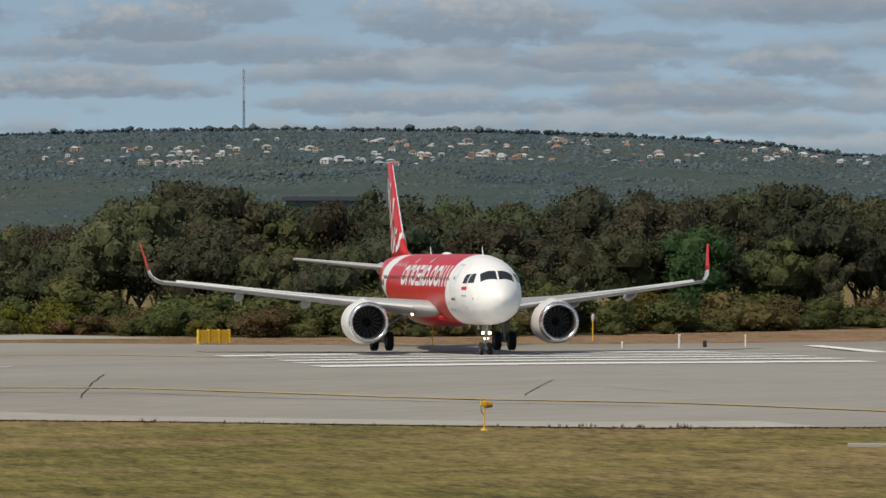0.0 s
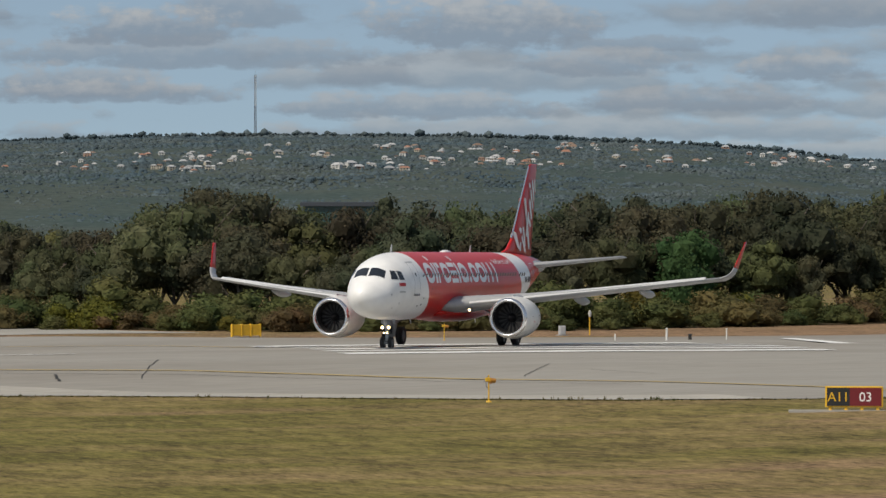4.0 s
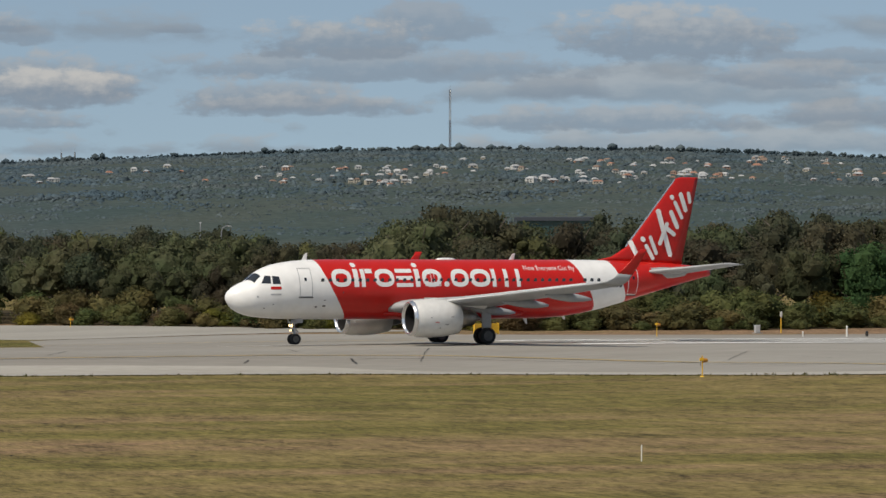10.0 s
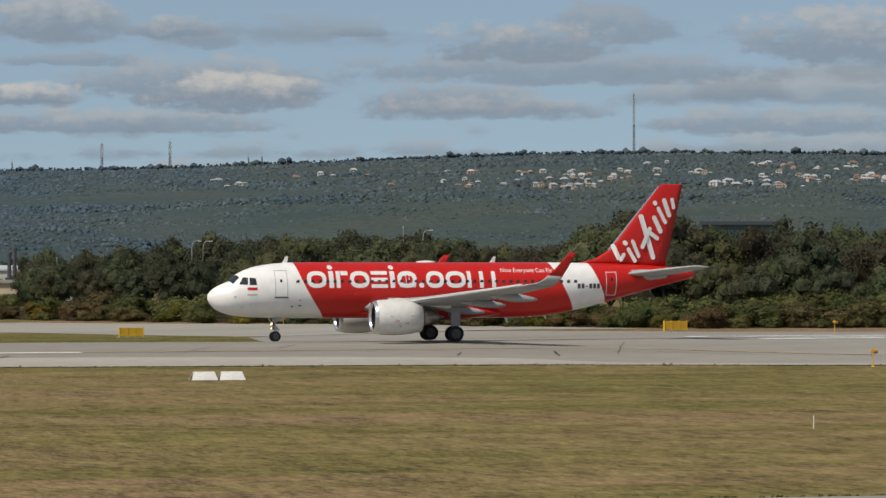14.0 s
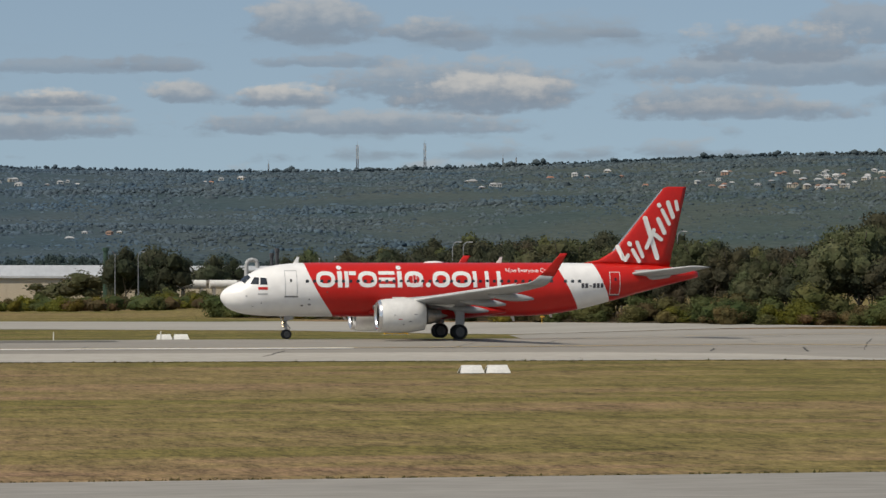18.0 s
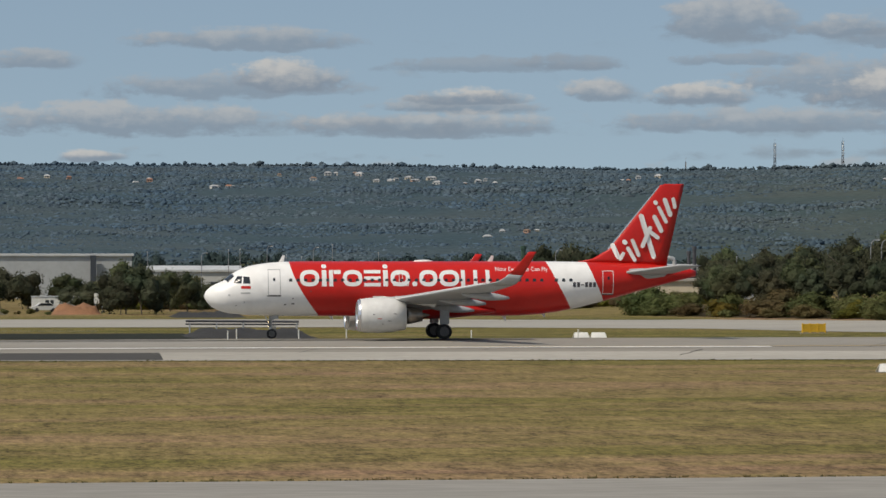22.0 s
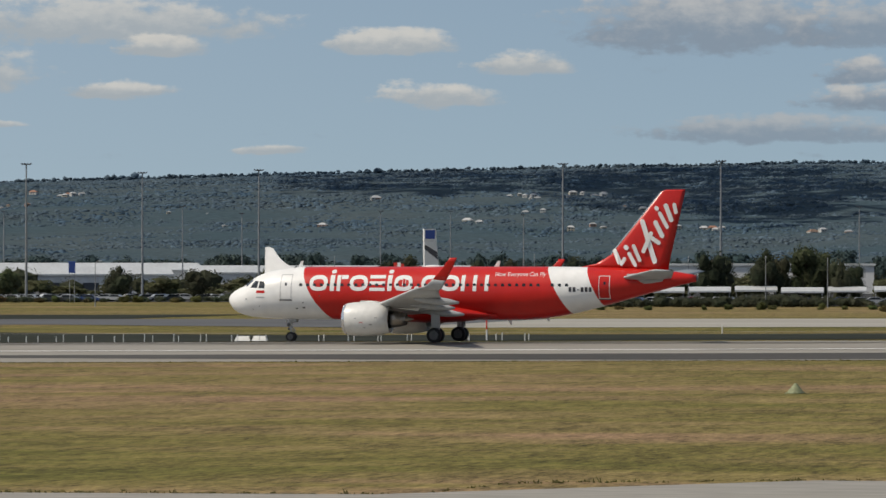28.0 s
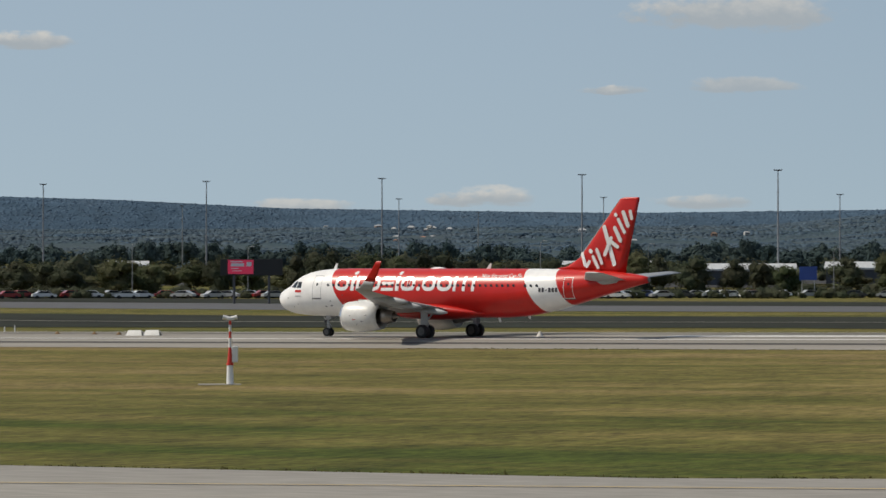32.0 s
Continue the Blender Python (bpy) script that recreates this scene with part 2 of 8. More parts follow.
# ---- materials ----
def material(name, colour, rough=0.6, metal=0.0, vary=0.25, scale=4.0, fine=40.0, bump=0.0, spec=0.5, second=None, obj_rand=0.0,
             space="Object", stretch=(1, 1, 1), coat=0.0):
    """A surface with variation at two scales; second: a colour that stains and patches turn to."""
    mat = bpy.data.materials.new(name)
    mat.use_nodes = True
    n, l = mat.node_tree.nodes, mat.node_tree.links
    b = n["Principled BSDF"]
    b.inputs["Roughness"].default_value, b.inputs["Metallic"].default_value = rough, metal
    b.inputs["Specular IOR Level"].default_value = spec
    b.inputs["Coat Weight"].default_value = coat
    b.inputs["Coat Roughness"].default_value = 0.12
    co = n.new("ShaderNodeTexCoord")
    mp = n.new("ShaderNodeMapping")
    mp.inputs["Scale"].default_value = stretch
    if space == "World":
        g = n.new("ShaderNodeNewGeometry")
        l.new(g.outputs["Position"], mp.inputs[0])
    else:
        l.new(co.outputs["Object"], mp.inputs[0])
    big, small = n.new("ShaderNodeTexNoise"), n.new("ShaderNodeTexNoise")
    big.inputs["Scale"].default_value, small.inputs["Scale"].default_value = scale, fine
    big.inputs["Detail"].default_value, small.inputs["Detail"].default_value = 5, 3
    for t in (big, small):
        l.new(mp.outputs[0], t.inputs["Vector"])
    second = second or tuple(c * (1 - vary) for c in colour)
    mix = n.new("ShaderNodeMix")
    mix.data_type = "RGBA"
    r = n.new("ShaderNodeMapRange")
    r.inputs[1].default_value, r.inputs[2].default_value = 0.35, 0.65
    l.new(big.outputs["Fac"], r.inputs[0])
    l.new(r.outputs[0], mix.inputs[0])
    mix.inputs[6].default_value, mix.inputs[7].default_value = (*colour, 1), (*second, 1)
    hsv = n.new("ShaderNodeHueSaturation")
    r2 = n.new("ShaderNodeMapRange")
    r2.inputs[1].default_value, r2.inputs[2].default_value = 0.3, 0.7
    r2.inputs[3].default_value, r2.inputs[4].default_value = 1 - vary * 0.7, 1 + vary * 0.7
    l.new(small.outputs["Fac"], r2.inputs[0])
    val = r2.outputs[0]
    if obj_rand:
        oi = n.new("ShaderNodeObjectInfo")
        r3 = n.new("ShaderNodeMapRange")
        r3.inputs[3].default_value, r3.inputs[4].default_value = 1 - obj_rand, 1 + obj_rand
        l.new(oi.outputs["Random"], r3.inputs[0])
        mm = n.new("ShaderNodeMath")
        mm.operation = "MULTIPLY"
        l.new(val, mm.inputs[0]), l.new(r3.outputs[0], mm.inputs[1])
        val = mm.outputs[0]
    l.new(val, hsv.inputs["Value"])
    l.new(mix.outputs[2], hsv.inputs["Color"])
    l.new(hsv.outputs[0], b.inputs["Base Color"])
    if bump:
        bp = n.new("ShaderNodeBump")
        bp.inputs["Strength"].default_value, bp.inputs["Distance"].default_value = bump, 0.03
        l.new(small.outputs["Fac"], bp.inputs["Height"])
        l.new(bp.outputs[0], b.inputs["Normal"])
    return mat


def glow(name, colour, strength):
    mat = material(name, colour, 0.4, vary=0.02)
    b = mat.node_tree.nodes["Principled BSDF"]
    b.inputs["Emission Color"].default_value = (*colour, 1)
    b.inputs["Emission Strength"].default_value = strength
    return mat


WHITE = material("white_paint", (0.80, 0.80, 0.79), 0.4, vary=0.06, scale=0.8, fine=9)
WHITE_WEATHERED = material("weathered_white_paint", (0.72, 0.72, 0.69), 0.6, vary=0.16, scale=1.5, fine=14)
RED = material("red_paint", (0.62, 0.035, 0.02), 0.4, vary=0.12)
ORANGE = material("orange_paint", (0.68, 0.12, 0.02), 0.55, vary=0.15, scale=1.2)
YELLOW = material("yellow_paint", (0.72, 0.42, 0.03), 0.5, vary=0.12)
BLACK = material("black_paint", (0.02, 0.02, 0.02), 0.5, vary=0.2)
RUBBER = material("tyre_rubber", (0.016, 0.016, 0.017), 0.8, vary=0.25)
STEEL = material("galvanised_steel", (0.42, 0.43, 0.44), 0.45, 0.75, vary=0.14)
GREY = material("grey_paint", (0.42, 0.43, 0.44), 0.45, vary=0.08)
DARK_GREY = material("dark_grey_metal", (0.10, 0.10, 0.11), 0.45, 0.4, vary=0.2)
CHROME = material("polished_inlet_lip", (0.72, 0.72, 0.73), 0.22, 0.9, vary=0.05)
GLASS_DARK = material("dark_window_glass", (0.02, 0.024, 0.03), 0.08, vary=0.1, spec=0.7)
BLUE = material("blue_panel", (0.03, 0.08, 0.34), 0.45, vary=0.1)
CONCRETE = material("concrete", (0.34, 0.325, 0.295), 0.85, vary=0.18, scale=0.6, fine=20, bump=0.2)
BRICK_CREAM = material("cream_render", (0.56, 0.49, 0.38), 0.8, vary=0.12)


# ---- ground ----
def ease(v, lo, hi):
    u = min(max((v - lo) / (hi - lo), 0.0), 1.0)
    return u * u * (3 - 2 * u)


PROFILE_Y = (-1e4, D - 35, D - 22.5, D, D + 22.5, D + 35, 1e5)
PROFILE_Z = (-0.8, -0.8, -0.3, 0.0, -0.3, -0.8, -0.8)


LIFT_X = (-260, -190, -160, -130, -110, -50, -10, 18, 40, 60, 95, 115, 135)
LIFT_Z = (-0.05, -0.05, -0.01, 0.08, 0.08, -0.02, 0.05, 0.15, 0.19, 0.22, 0.24, 0.16, 0.10)


def crown_lift(x):
    """The centre line's long slow waves."""
    return float(np.interp(x, LIFT_X, LIFT_Z))


def ground_z(x, y):
    """Crowned runway that falls away to the north (-x) and rises a little at the threshold."""
    z = float(np.interp(y, PROFILE_Y, PROFILE_Z)) * (1 - 0.65 * ease(x, 85, 120)) + crown_lift(x) * (1 - ease(abs(y - D), 12, 34))
    return z - 0.0075 * max(0.0, min(-x, 330) - 30) * (1 - 0.6 * ease(y, 400, 560) - 0.4 * ease(y, 700, 800)) + 0.3 * ease(x, 75, 130)


def spot(az, r):
    """Ground place r metres from the spotters' stand, az degrees to the left of the runway's normal."""
    return -math.sin(radians(az)) * r, math.cos(radians(az)) * r


def rise(el, r):
    """Height over the datum of what stands at elevation el, r metres off."""
    return EYE + r * math.tan(radians(el))


def link_mesh(name, verts, faces, mat, parent=None, label="", smooth=False):
    me = bpy.data.meshes.new(name)
    me.from_pydata([tuple(v) for v in verts], [], faces)
    me.validate()
    for m_ in (mat if isinstance(mat, (list, tuple)) else [mat]):
        me.materials.append(m_)
    if smooth:
        me.polygons.foreach_set("use_smooth", [True] * len(me.polygons))
    ob = new(name, me)
    ob.parent = parent
    if label:
        ob["label"] = label
    return ob


def quick_mesh(name, verts, tris, mat):
    """A smooth mesh of many triangles from two arrays."""
    me = bpy.data.meshes.new(name)
    k = len(tris)
    me.vertices.add(len(verts)), me.loops.add(3 * k), me.polygons.add(k)
    me.vertices.foreach_set("co", np.ascontiguousarray(verts, dtype=np.float32).ravel())
    me.loops.foreach_set("vertex_index", np.ascontiguousarray(tris, dtype=np.int32).ravel())
    me.polygons.foreach_set("loop_start", np.arange(0, 3 * k, 3, dtype=np.int32))
    me.polygons.foreach_set("use_smooth", np.ones(k, dtype=bool))
    me.update(calc_edges=True)
    me.materials.append(mat)
    return new(name, me)


def part(name, bm, mat, parent=None, label="", smooth=False):
    me = bpy.data.meshes.new(name)
    bm.normal_update()
    bm.to_mesh(me)
    bm.free()
    for m_ in (mat if isinstance(mat, (list, tuple)) else [mat]):
        me.materials.append(m_)
    if smooth:
        me.polygons.foreach_set("use_smooth", [True] * len(me.polygons))
    ob = new(name, me)
    ob.parent = parent
    if label:
        ob["label"] = label
    return ob


def thing(name, m, label, category, group="", kind=""):
    ob = new(name)
    ob.matrix_basis = m
    return tagged(ob, label, category, group, kind)


def box(bm, x0, x1, y0, y1, z0, z1, bevel=0.0, m=None):
    ret = bmesh.ops.create_cube(bm, size=1)
    vs = ret["verts"]
    for v in vs:
        v.co = Vector(((x0 + x1) / 2 + v.co.x * (x1 - x0), (y0 + y1) / 2 + v.co.y * (y1 - y0), (z0 + z1) / 2 + v.co.z * (z1 - z0)))
    if bevel:
        es = {e_ for v in vs for e_ in v.link_edges}
        vs = bmesh.ops.bevel(bm, geom=list(es), offset=bevel, segments=1, affect="EDGES")["verts"]
    if m is not None:
        bmesh.ops.transform(bm, matrix=m, verts=list({v for v in vs if v.is_valid}))
    return bm


def cyl(bm, p, q, r0, r1=None, seg=12):
    p, q = Vector(p), Vector(q)
    d = q - p
    m = Matrix.Translation((p + q) / 2) @ d.to_track_quat("Z", "Y").to_matrix().to_4x4()
    bmesh.ops.create_cone(bm, cap_ends=True, segments=seg, radius1=r0, radius2=r0 if r1 is None else r1, depth=d.length, matrix=m)
    return bm


def grid_cut(lo, hi, steps, extra):
    v = {round(lo, 3), round(hi, 3)} | {round(x, 3) for x in extra if lo < x < hi}
    k = lo
    while k < hi:
        v.add(round(k, 3))
        k += steps
    return sorted(v)


BREAK_Y = [D - 35, D - 29, D - 22.5, D - 17, D - 12, D, D + 12, D + 17, D + 29, D + 22.5, D + 35, 400, 440, 480, 520, 560, 700, 725, 750, 775, 800]
BREAK_X = [-330, -30, 75, 80, 85, 90, 95, 100, 105, 110, 115, 120, 125, 130]


def sheet(name, x0, x1, y0, y1, lift, mat, near=None, far=None, step=30.0, label="", parent=None):
    """A sheet that follows the ground between y0 and y1; near and far bend its two edges."""
    xs = grid_cut(x0, x1, step, BREAK_X)
    ys = grid_cut(y0, y1, max(step, 40), BREAK_Y)
    verts, faces = [], []
    for x in xs:
        lo, hi = (near(x) if near else y0), (far(x) if far else y1)
        for y in ys:
            yy = min(max(y, lo), hi)
            verts.append((x, yy, ground_z(x, yy) + lift))
    k = len(ys)
    for i in range(len(xs) - 1):
        for j in range(k - 1):
            faces.append((i * k + j, (i + 1) * k + j, (i + 1) * k + j + 1, i * k + j + 1))
    return link_mesh(name, verts, faces, mat, parent, label)


def ground_material():
    mat = material("dry_grass", (0.160, 0.128, 0.050), 0.95, vary=0.42, scale=0.07, fine=3.5, bump=0.5, spec=0.1, second=(0.095, 0.095, 0.030), space="World", stretch=(0.6, 1, 1))
    n, l = mat.node_tree.nodes, mat.node_tree.links
    b = n["Principled BSDF"]
    g = n.new("ShaderNodeNewGeometry")

    def layer(sx, sy, detail, rough):
        mp = n.new("ShaderNodeMapping")
        mp.inputs["Scale"].default_value = (sx, sy, 0.0)
        l.new(g.outputs["Position"], mp.inputs[0])
        t = n.new("ShaderNodeTexNoise")
        t.inputs["Scale"].default_value, t.inputs["Detail"].default_value, t.inputs["Roughness"].default_value = 1.0, detail, rough
        l.new(mp.outputs[0], t.inputs["Vector"])
        return t.outputs["Fac"]
    # mown strips, bare earth and greener patches
    ramp = n.new("ShaderNodeValToRGB")
    ramp.color_ramp.elements[0].position, ramp.color_ramp.elements[0].color = 0.34, (0.088, 0.086, 0.024, 1)
    ramp.color_ramp.elements[1].position, ramp.color_ramp.elements[1].color = 0.67, (0.216, 0.142, 0.088, 1)
    q = ramp.color_ramp.elements.new(0.26)
    q.color = (0.052, 0.068, 0.014, 1)
    q = ramp.color_ramp.elements.new(0.46)
    q.color = (0.136, 0.116, 0.040, 1)
    q = ramp.color_ramp.elements.new(0.545)
    q.color = (0.176, 0.137, 0.060, 1)
    sx_ = n.new("ShaderNodeSeparateXYZ")
    l.new(g.outputs["Position"], sx_.inputs[0])
    north = n.new("ShaderNodeMapRange")                    # greener towards the north
    north.inputs[1].default_value, north.inputs[2].default_value = -0.56, -0.28
    north.inputs[3].default_value, north.inputs[4].default_value = -0.085, 0.036
    bearing = n.new("ShaderNodeMath")
    bearing.operation = "DIVIDE"
    l.new(sx_.outputs[0], bearing.inputs[0]), l.new(sx_.outputs[1], bearing.inputs[1])
    l.new(bearing.outputs[0], north.inputs[0])
    beyond = n.new("ShaderNodeMapRange")                   # greener beyond the runway
    beyond.inputs[1].default_value, beyond.inputs[2].default_value = 356.0, 362.0
    beyond.inputs[3].default_value, beyond.inputs[4].default_value = 0.0, -0.09
    field = n.new("ShaderNodeMapRange")                    # and dry again behind the far taxiway
    field.inputs[1].default_value, field.inputs[2].default_value = 575.0, 640.0
    field.inputs[3].default_value, field.inputs[4].default_value = 0.0, 0.10
    l.new(sx_.outputs[1], field.inputs[0])
    back = n.new("ShaderNodeMath")
    back.operation = "ADD"
    dry = n.new("ShaderNodeMath")                          # though less so in the north
    dry.operation = "MULTIPLY"
    southerly = n.new("ShaderNodeMapRange")
    southerly.inputs[1].default_value, southerly.inputs[2].default_value = -0.30, -0.20
    southerly.inputs[3].default_value, southerly.inputs[4].default_value = 0.25, 1.0
    l.new(bearing.outputs[0], southerly.inputs[0])
    l.new(field.outputs[0], dry.inputs[0]), l.new(southerly.outputs[0], dry.inputs[1])
    l.new(beyond.outputs[0], back.inputs[0]), l.new(dry.outputs[0], back.inputs[1])
    l.new(sx_.outputs[1], beyond.inputs[0])
    west = n.new("ShaderNodeMapRange")                     # the green stops at the threshold
    west.inputs[1].default_value, west.inputs[2].default_value = 88.0, 97.0
    west.inputs[3].default_value, west.inputs[4].default_value = 1.0, -1.5
    l.new(sx_.outputs[0], west.inputs[0])
    island = n.new("ShaderNodeMath")
    island.operation = "MULTIPLY"
    l.new(back.outputs[0], island.inputs[0]), l.new(west.outputs[0], island.inputs[1])
    both = n.new("ShaderNodeMath")
    both.operation = "ADD"
    lush = n.new("ShaderNodeMapRange")                     # in the north the near half is lusher
    lush.inputs[1].default_value, lush.inputs[2].default_value = 140.0, 200.0
    lush.inputs[3].default_value, lush.inputs[4].default_value = -0.075, 0.045
    l.new(sx_.outputs[1], lush.inputs[0])
    far_north = n.new("ShaderNodeMapRange")
    far_north.inputs[1].default_value, far_north.inputs[2].default_value = -0.18, -0.36
    l.new(bearing.outputs[0], far_north.inputs[0])
    green = n.new("ShaderNodeMath")
    green.operation = "MULTIPLY_ADD"
    l.new(lush.outputs[0], green.inputs[0]), l.new(far_north.outputs[0], green.inputs[1]), l.new(north.outputs[0], green.inputs[2])
    l.new(green.outputs[0], both.inputs[0]), l.new(island.outputs[0], both.inputs[1])
    where = n.new("ShaderNodeMath")
    where.operation = "ADD"
    l.new(layer(0.020, 0.060, 9, 0.72), where.inputs[0]), l.new(both.outputs[0], where.inputs[1])
    l.new(where.outputs[0], ramp.inputs[0])
    hsv = n.new("ShaderNodeHueSaturation")
    hsv.inputs["Saturation"].default_value = 1.04
    total = None
    for sx, sy, amp in ((0.30, 0.10, 1.0), (0.9, 0.25, 1.5), (2.6, 0.7, 2.0), (6.0, 1.6, 2.0), (14.0, 5.0, 1.2), (0.05, 0.05, 0.5)):
        k = n.new("ShaderNodeMath")
        k.operation = "MULTIPLY_ADD"
        l.new(layer(sx, sy, 3, 0.6), k.inputs[0])
        k.inputs[1].default_value = amp
        if total is None:
            k.inputs[2].default_value = 1.0 - (1.0 + 1.5 + 2.0 + 2.0 + 1.2 + 0.5) / 2
        else:
            l.new(total, k.inputs[2])
        total = k.outputs[0]
    l.new(total, hsv.inputs["Value"])
    l.new(ramp.outputs[0], hsv.inputs["Color"])
    l.new(hsv.outputs[0], b.inputs["Base Color"])
    return mat


GRASS = ground_material()
RUNWAY = material("grooved_runway_concrete", (0.285, 0.272, 0.244), 0.9, vary=0.14, scale=0.05, fine=1.6, bump=0.2, second=(0.235, 0.218, 0.190), space="World", stretch=(0.25, 1, 1), spec=0.2)
ASPHALT_NEW = material("dark_new_asphalt", (0.075, 0.072, 0.068), 0.9, vary=0.2, scale=0.06, fine=3, bump=0.3, space="World", stretch=(0.3, 1, 1), spec=0.2)
TAXIWAY = material("worn_taxiway_asphalt", (0.335, 0.32, 0.285), 0.9, vary=0.14, scale=0.06, fine=2, bump=0.25, space="World", stretch=(0.3, 1, 1), spec=0.2)
TAXIWAY_NEAR = material("grey_taxiway_asphalt", (0.235, 0.226, 0.208), 0.9, vary=0.20, scale=0.06, fine=2, bump=0.25, second=(0.275, 0.262, 0.235), space="World", stretch=(0.3, 1, 1), spec=0.2)
MARK_WHITE = material("white_runway_marking", (0.78, 0.78, 0.76), 0.7, vary=0.12, scale=0.4, fine=4, space="World")
MARK_YELLOW = material("yellow_taxi_marking", (0.46, 0.34, 0.14), 0.7, vary=0.18, scale=0.4, fine=4, space="World")


def build_ground():
    xs = sorted(set(grid_cut(-420, 420, 30, BREAK_X)) | {-4500, -2500, -1400, -900, -650, 650, 900, 1400, 2500, 4500})
    ys = sorted(set(grid_cut(-60, 720, 40, BREAK_Y)) | {-1500, -500, -200, 850, 1100, 1500, 2200, 3200, 4900})
    verts = [(x, y, ground_z(x, y)) for x in xs for y in ys]
    k = len(ys)
    faces = [(i * k + j, (i + 1) * k + j, (i + 1) * k + j + 1, i * k + j + 1) for i in range(len(xs) - 1) for j in range(k - 1)]
    tagged(link_mesh("ground", verts, faces, GRASS), "dry mown airfield grass with greener patches", "grass", kind="structure")


build_ground()


def edge_curve(points):
    px, py = zip(*points)
    return lambda x: float(np.interp(x, px, py))


near_edge = edge_curve([(-2000, 298), (76, 298), (84, 297), (91, 290), (97, 280), (103, 270), (110, 263), (118, 261), (135, 254), (400, 220)])
far_edge = edge_curve([(-2000, D + 24), (76, D + 24), (82, D + 34), (88, 415), (91, 427), (110, 421), (126, 399), (148, 393), (170, 395), (200, 410), (400, 480)])
runway = tagged(sheet("runway", -1500, 260, 150, 500, 0.03, RUNWAY, near_edge, far_edge, 10), "pale grooved concrete runway with a crowned surface", "runway", kind="structure")
tagged(sheet("runway_shoulder", -1500, 11, 299, 306.5, 0.05, ASPHALT_NEW, edge_curve([(-2000, 304.6), (-120, 304.4), (-70, 299), (20, 299)]), None, 20), "dark resurfaced asphalt shoulder strip", "shoulder", kind="structure")
near_twy = edge_curve([(-400, 100), (-100, 106), (-60, 107), (-47, 112), (-29, 112), (-28, 119), (-20, 122.5), (0, 123.5), (60, 128), (400, 140)])
tagged(sheet("near_taxiway", -400, 300, 80, 140, 0.03, TAXIWAY_NEAR, None, near_twy, 10), "grey worn asphalt taxiway beside the grass", "taxiway", kind="structure")
far_near = edge_curve([(-2000, 520), (-180, 517), (-130, 490), (45, 487), (76, 470), (86, 440), (91, 427), (130, 421)])
far_far = edge_curve([(-2000, 570), (40, 575), (90, 560), (100, 520), (128, 425)])
tagged(sheet("far_taxiway", -128, 128, 421, 580, 0.035, TAXIWAY, far_near, far_far, 10), "pale parallel taxiway behind the grass island", "taxiway", kind="structure")
TAXIWAY_DARK = material("resealed_taxiway_asphalt", (0.105, 0.107, 0.112), 0.85, vary=0.14, scale=0.05, fine=2, bump=0.25, space="World", stretch=(0.3, 1, 1), spec=0.2)
tagged(sheet("far_taxiway_north", -2000, -128, 421, 580, 0.035, TAXIWAY_DARK, far_near, far_far, 10), "darker resealed taxiway farther north", "taxiway", kind="structure")


def stripe(name, x0, x1, y0, y1, mat=None, lift=0.06, parent=runway):
    return sheet(name, x0, x1, y0, y1, lift, mat or MARK_WHITE, step=30, parent=parent)


stripe("edge_line", -1500, 55, D - 21.5, D - 20.3)
stripe("edge_line", -1500, -2, D + 20.6, D + 21.6)
for k in range(7):
    y = 328.6 + k * 6.7
    stripe("threshold_stripe", 109.8 + 0.17 * (y - 329), 140.0 + 0.2 * (y - 329), y, y + 2.5)
for x0, x1 in ((-32, -10), (-179.5, -155.5)):
    for s in (-1, 1):
        stripe("touchdown_mark", x0, x1, D + s * 11 - 1.4, D + s * 11 + 1.4)
for x0 in (60, 90):
    stripe("centre_dash", x0 - 4, x0 + 6, D + 4, D + 5)


def ribbon(name, points, width, mat, lift=0.06, parent=runway):
    """A painted line along a path on the ground."""
    verts, faces = [], []
    for i, (x, y) in enumerate(points):
        a_, b_ = points[max(i - 1, 0)], points[min(i + 1, len(points) - 1)]
        d = Vector((b_[0] - a_[0], b_[1] - a_[1])).normalized() * width / 2
        for s in (-1, 1):
            px, py = x - s * d.y, y + s * d.x
            verts.append((px, py, ground_z(px, py) + lift))
    for i in range(len(points) - 1):
        faces.append((2 * i, 2 * i + 1, 2 * i + 3, 2 * i + 2))
    return link_mesh(name, verts, faces, mat, parent)


def curve_points(ctrl, n_=24):
    px, py = zip(*ctrl)
    t = np.linspace(0, 1, len(ctrl))
    c = np.linspace(0, 1, n_)
    return list(zip(np.interp(c, t, px), np.interp(c, t, py)))


ribbon("taxi_line", curve_points([(20, 313), (60, 313), (84, 316), (94, 312), (101, 306), (107, 298), (112, 287), (115, 274), (118, 240)]), 0.5, MARK_YELLOW)
ribbon("taxi_line", curve_points([(80, 405), (100, 395), (112, 380), (118, 362), (122, 340)]), 0.4, MARK_YELLOW)
ribbon("edge_line", [(161, 384), (156, 364), (150, 341)], 1.3, MARK_WHITE)
ribbon("taxi_line", curve_points([(-30, 108), (-48, 104.6), (-63, 100.4), (-80, 95.5), (-110, 88)]), 0.28, MARK_YELLOW)
PALE_SHOULDER = material("pale_worn_shoulder", (0.375, 0.355, 0.315), 0.9, vary=0.16, scale=0.08, fine=2.5, bump=0.25, second=(0.32, 0.305, 0.27), space="World", stretch=(0.3, 1, 1), spec=0.2)
tagged(sheet("pale_shoulder", 11, 108, 262, 310, 0.045, PALE_SHOULDER, near_edge, lambda x: near_edge(x) + 9 - 3 * ease(x, 60, 100), 4), "pale worn shoulder along the runway's near edge", "shoulder", kind="structure")
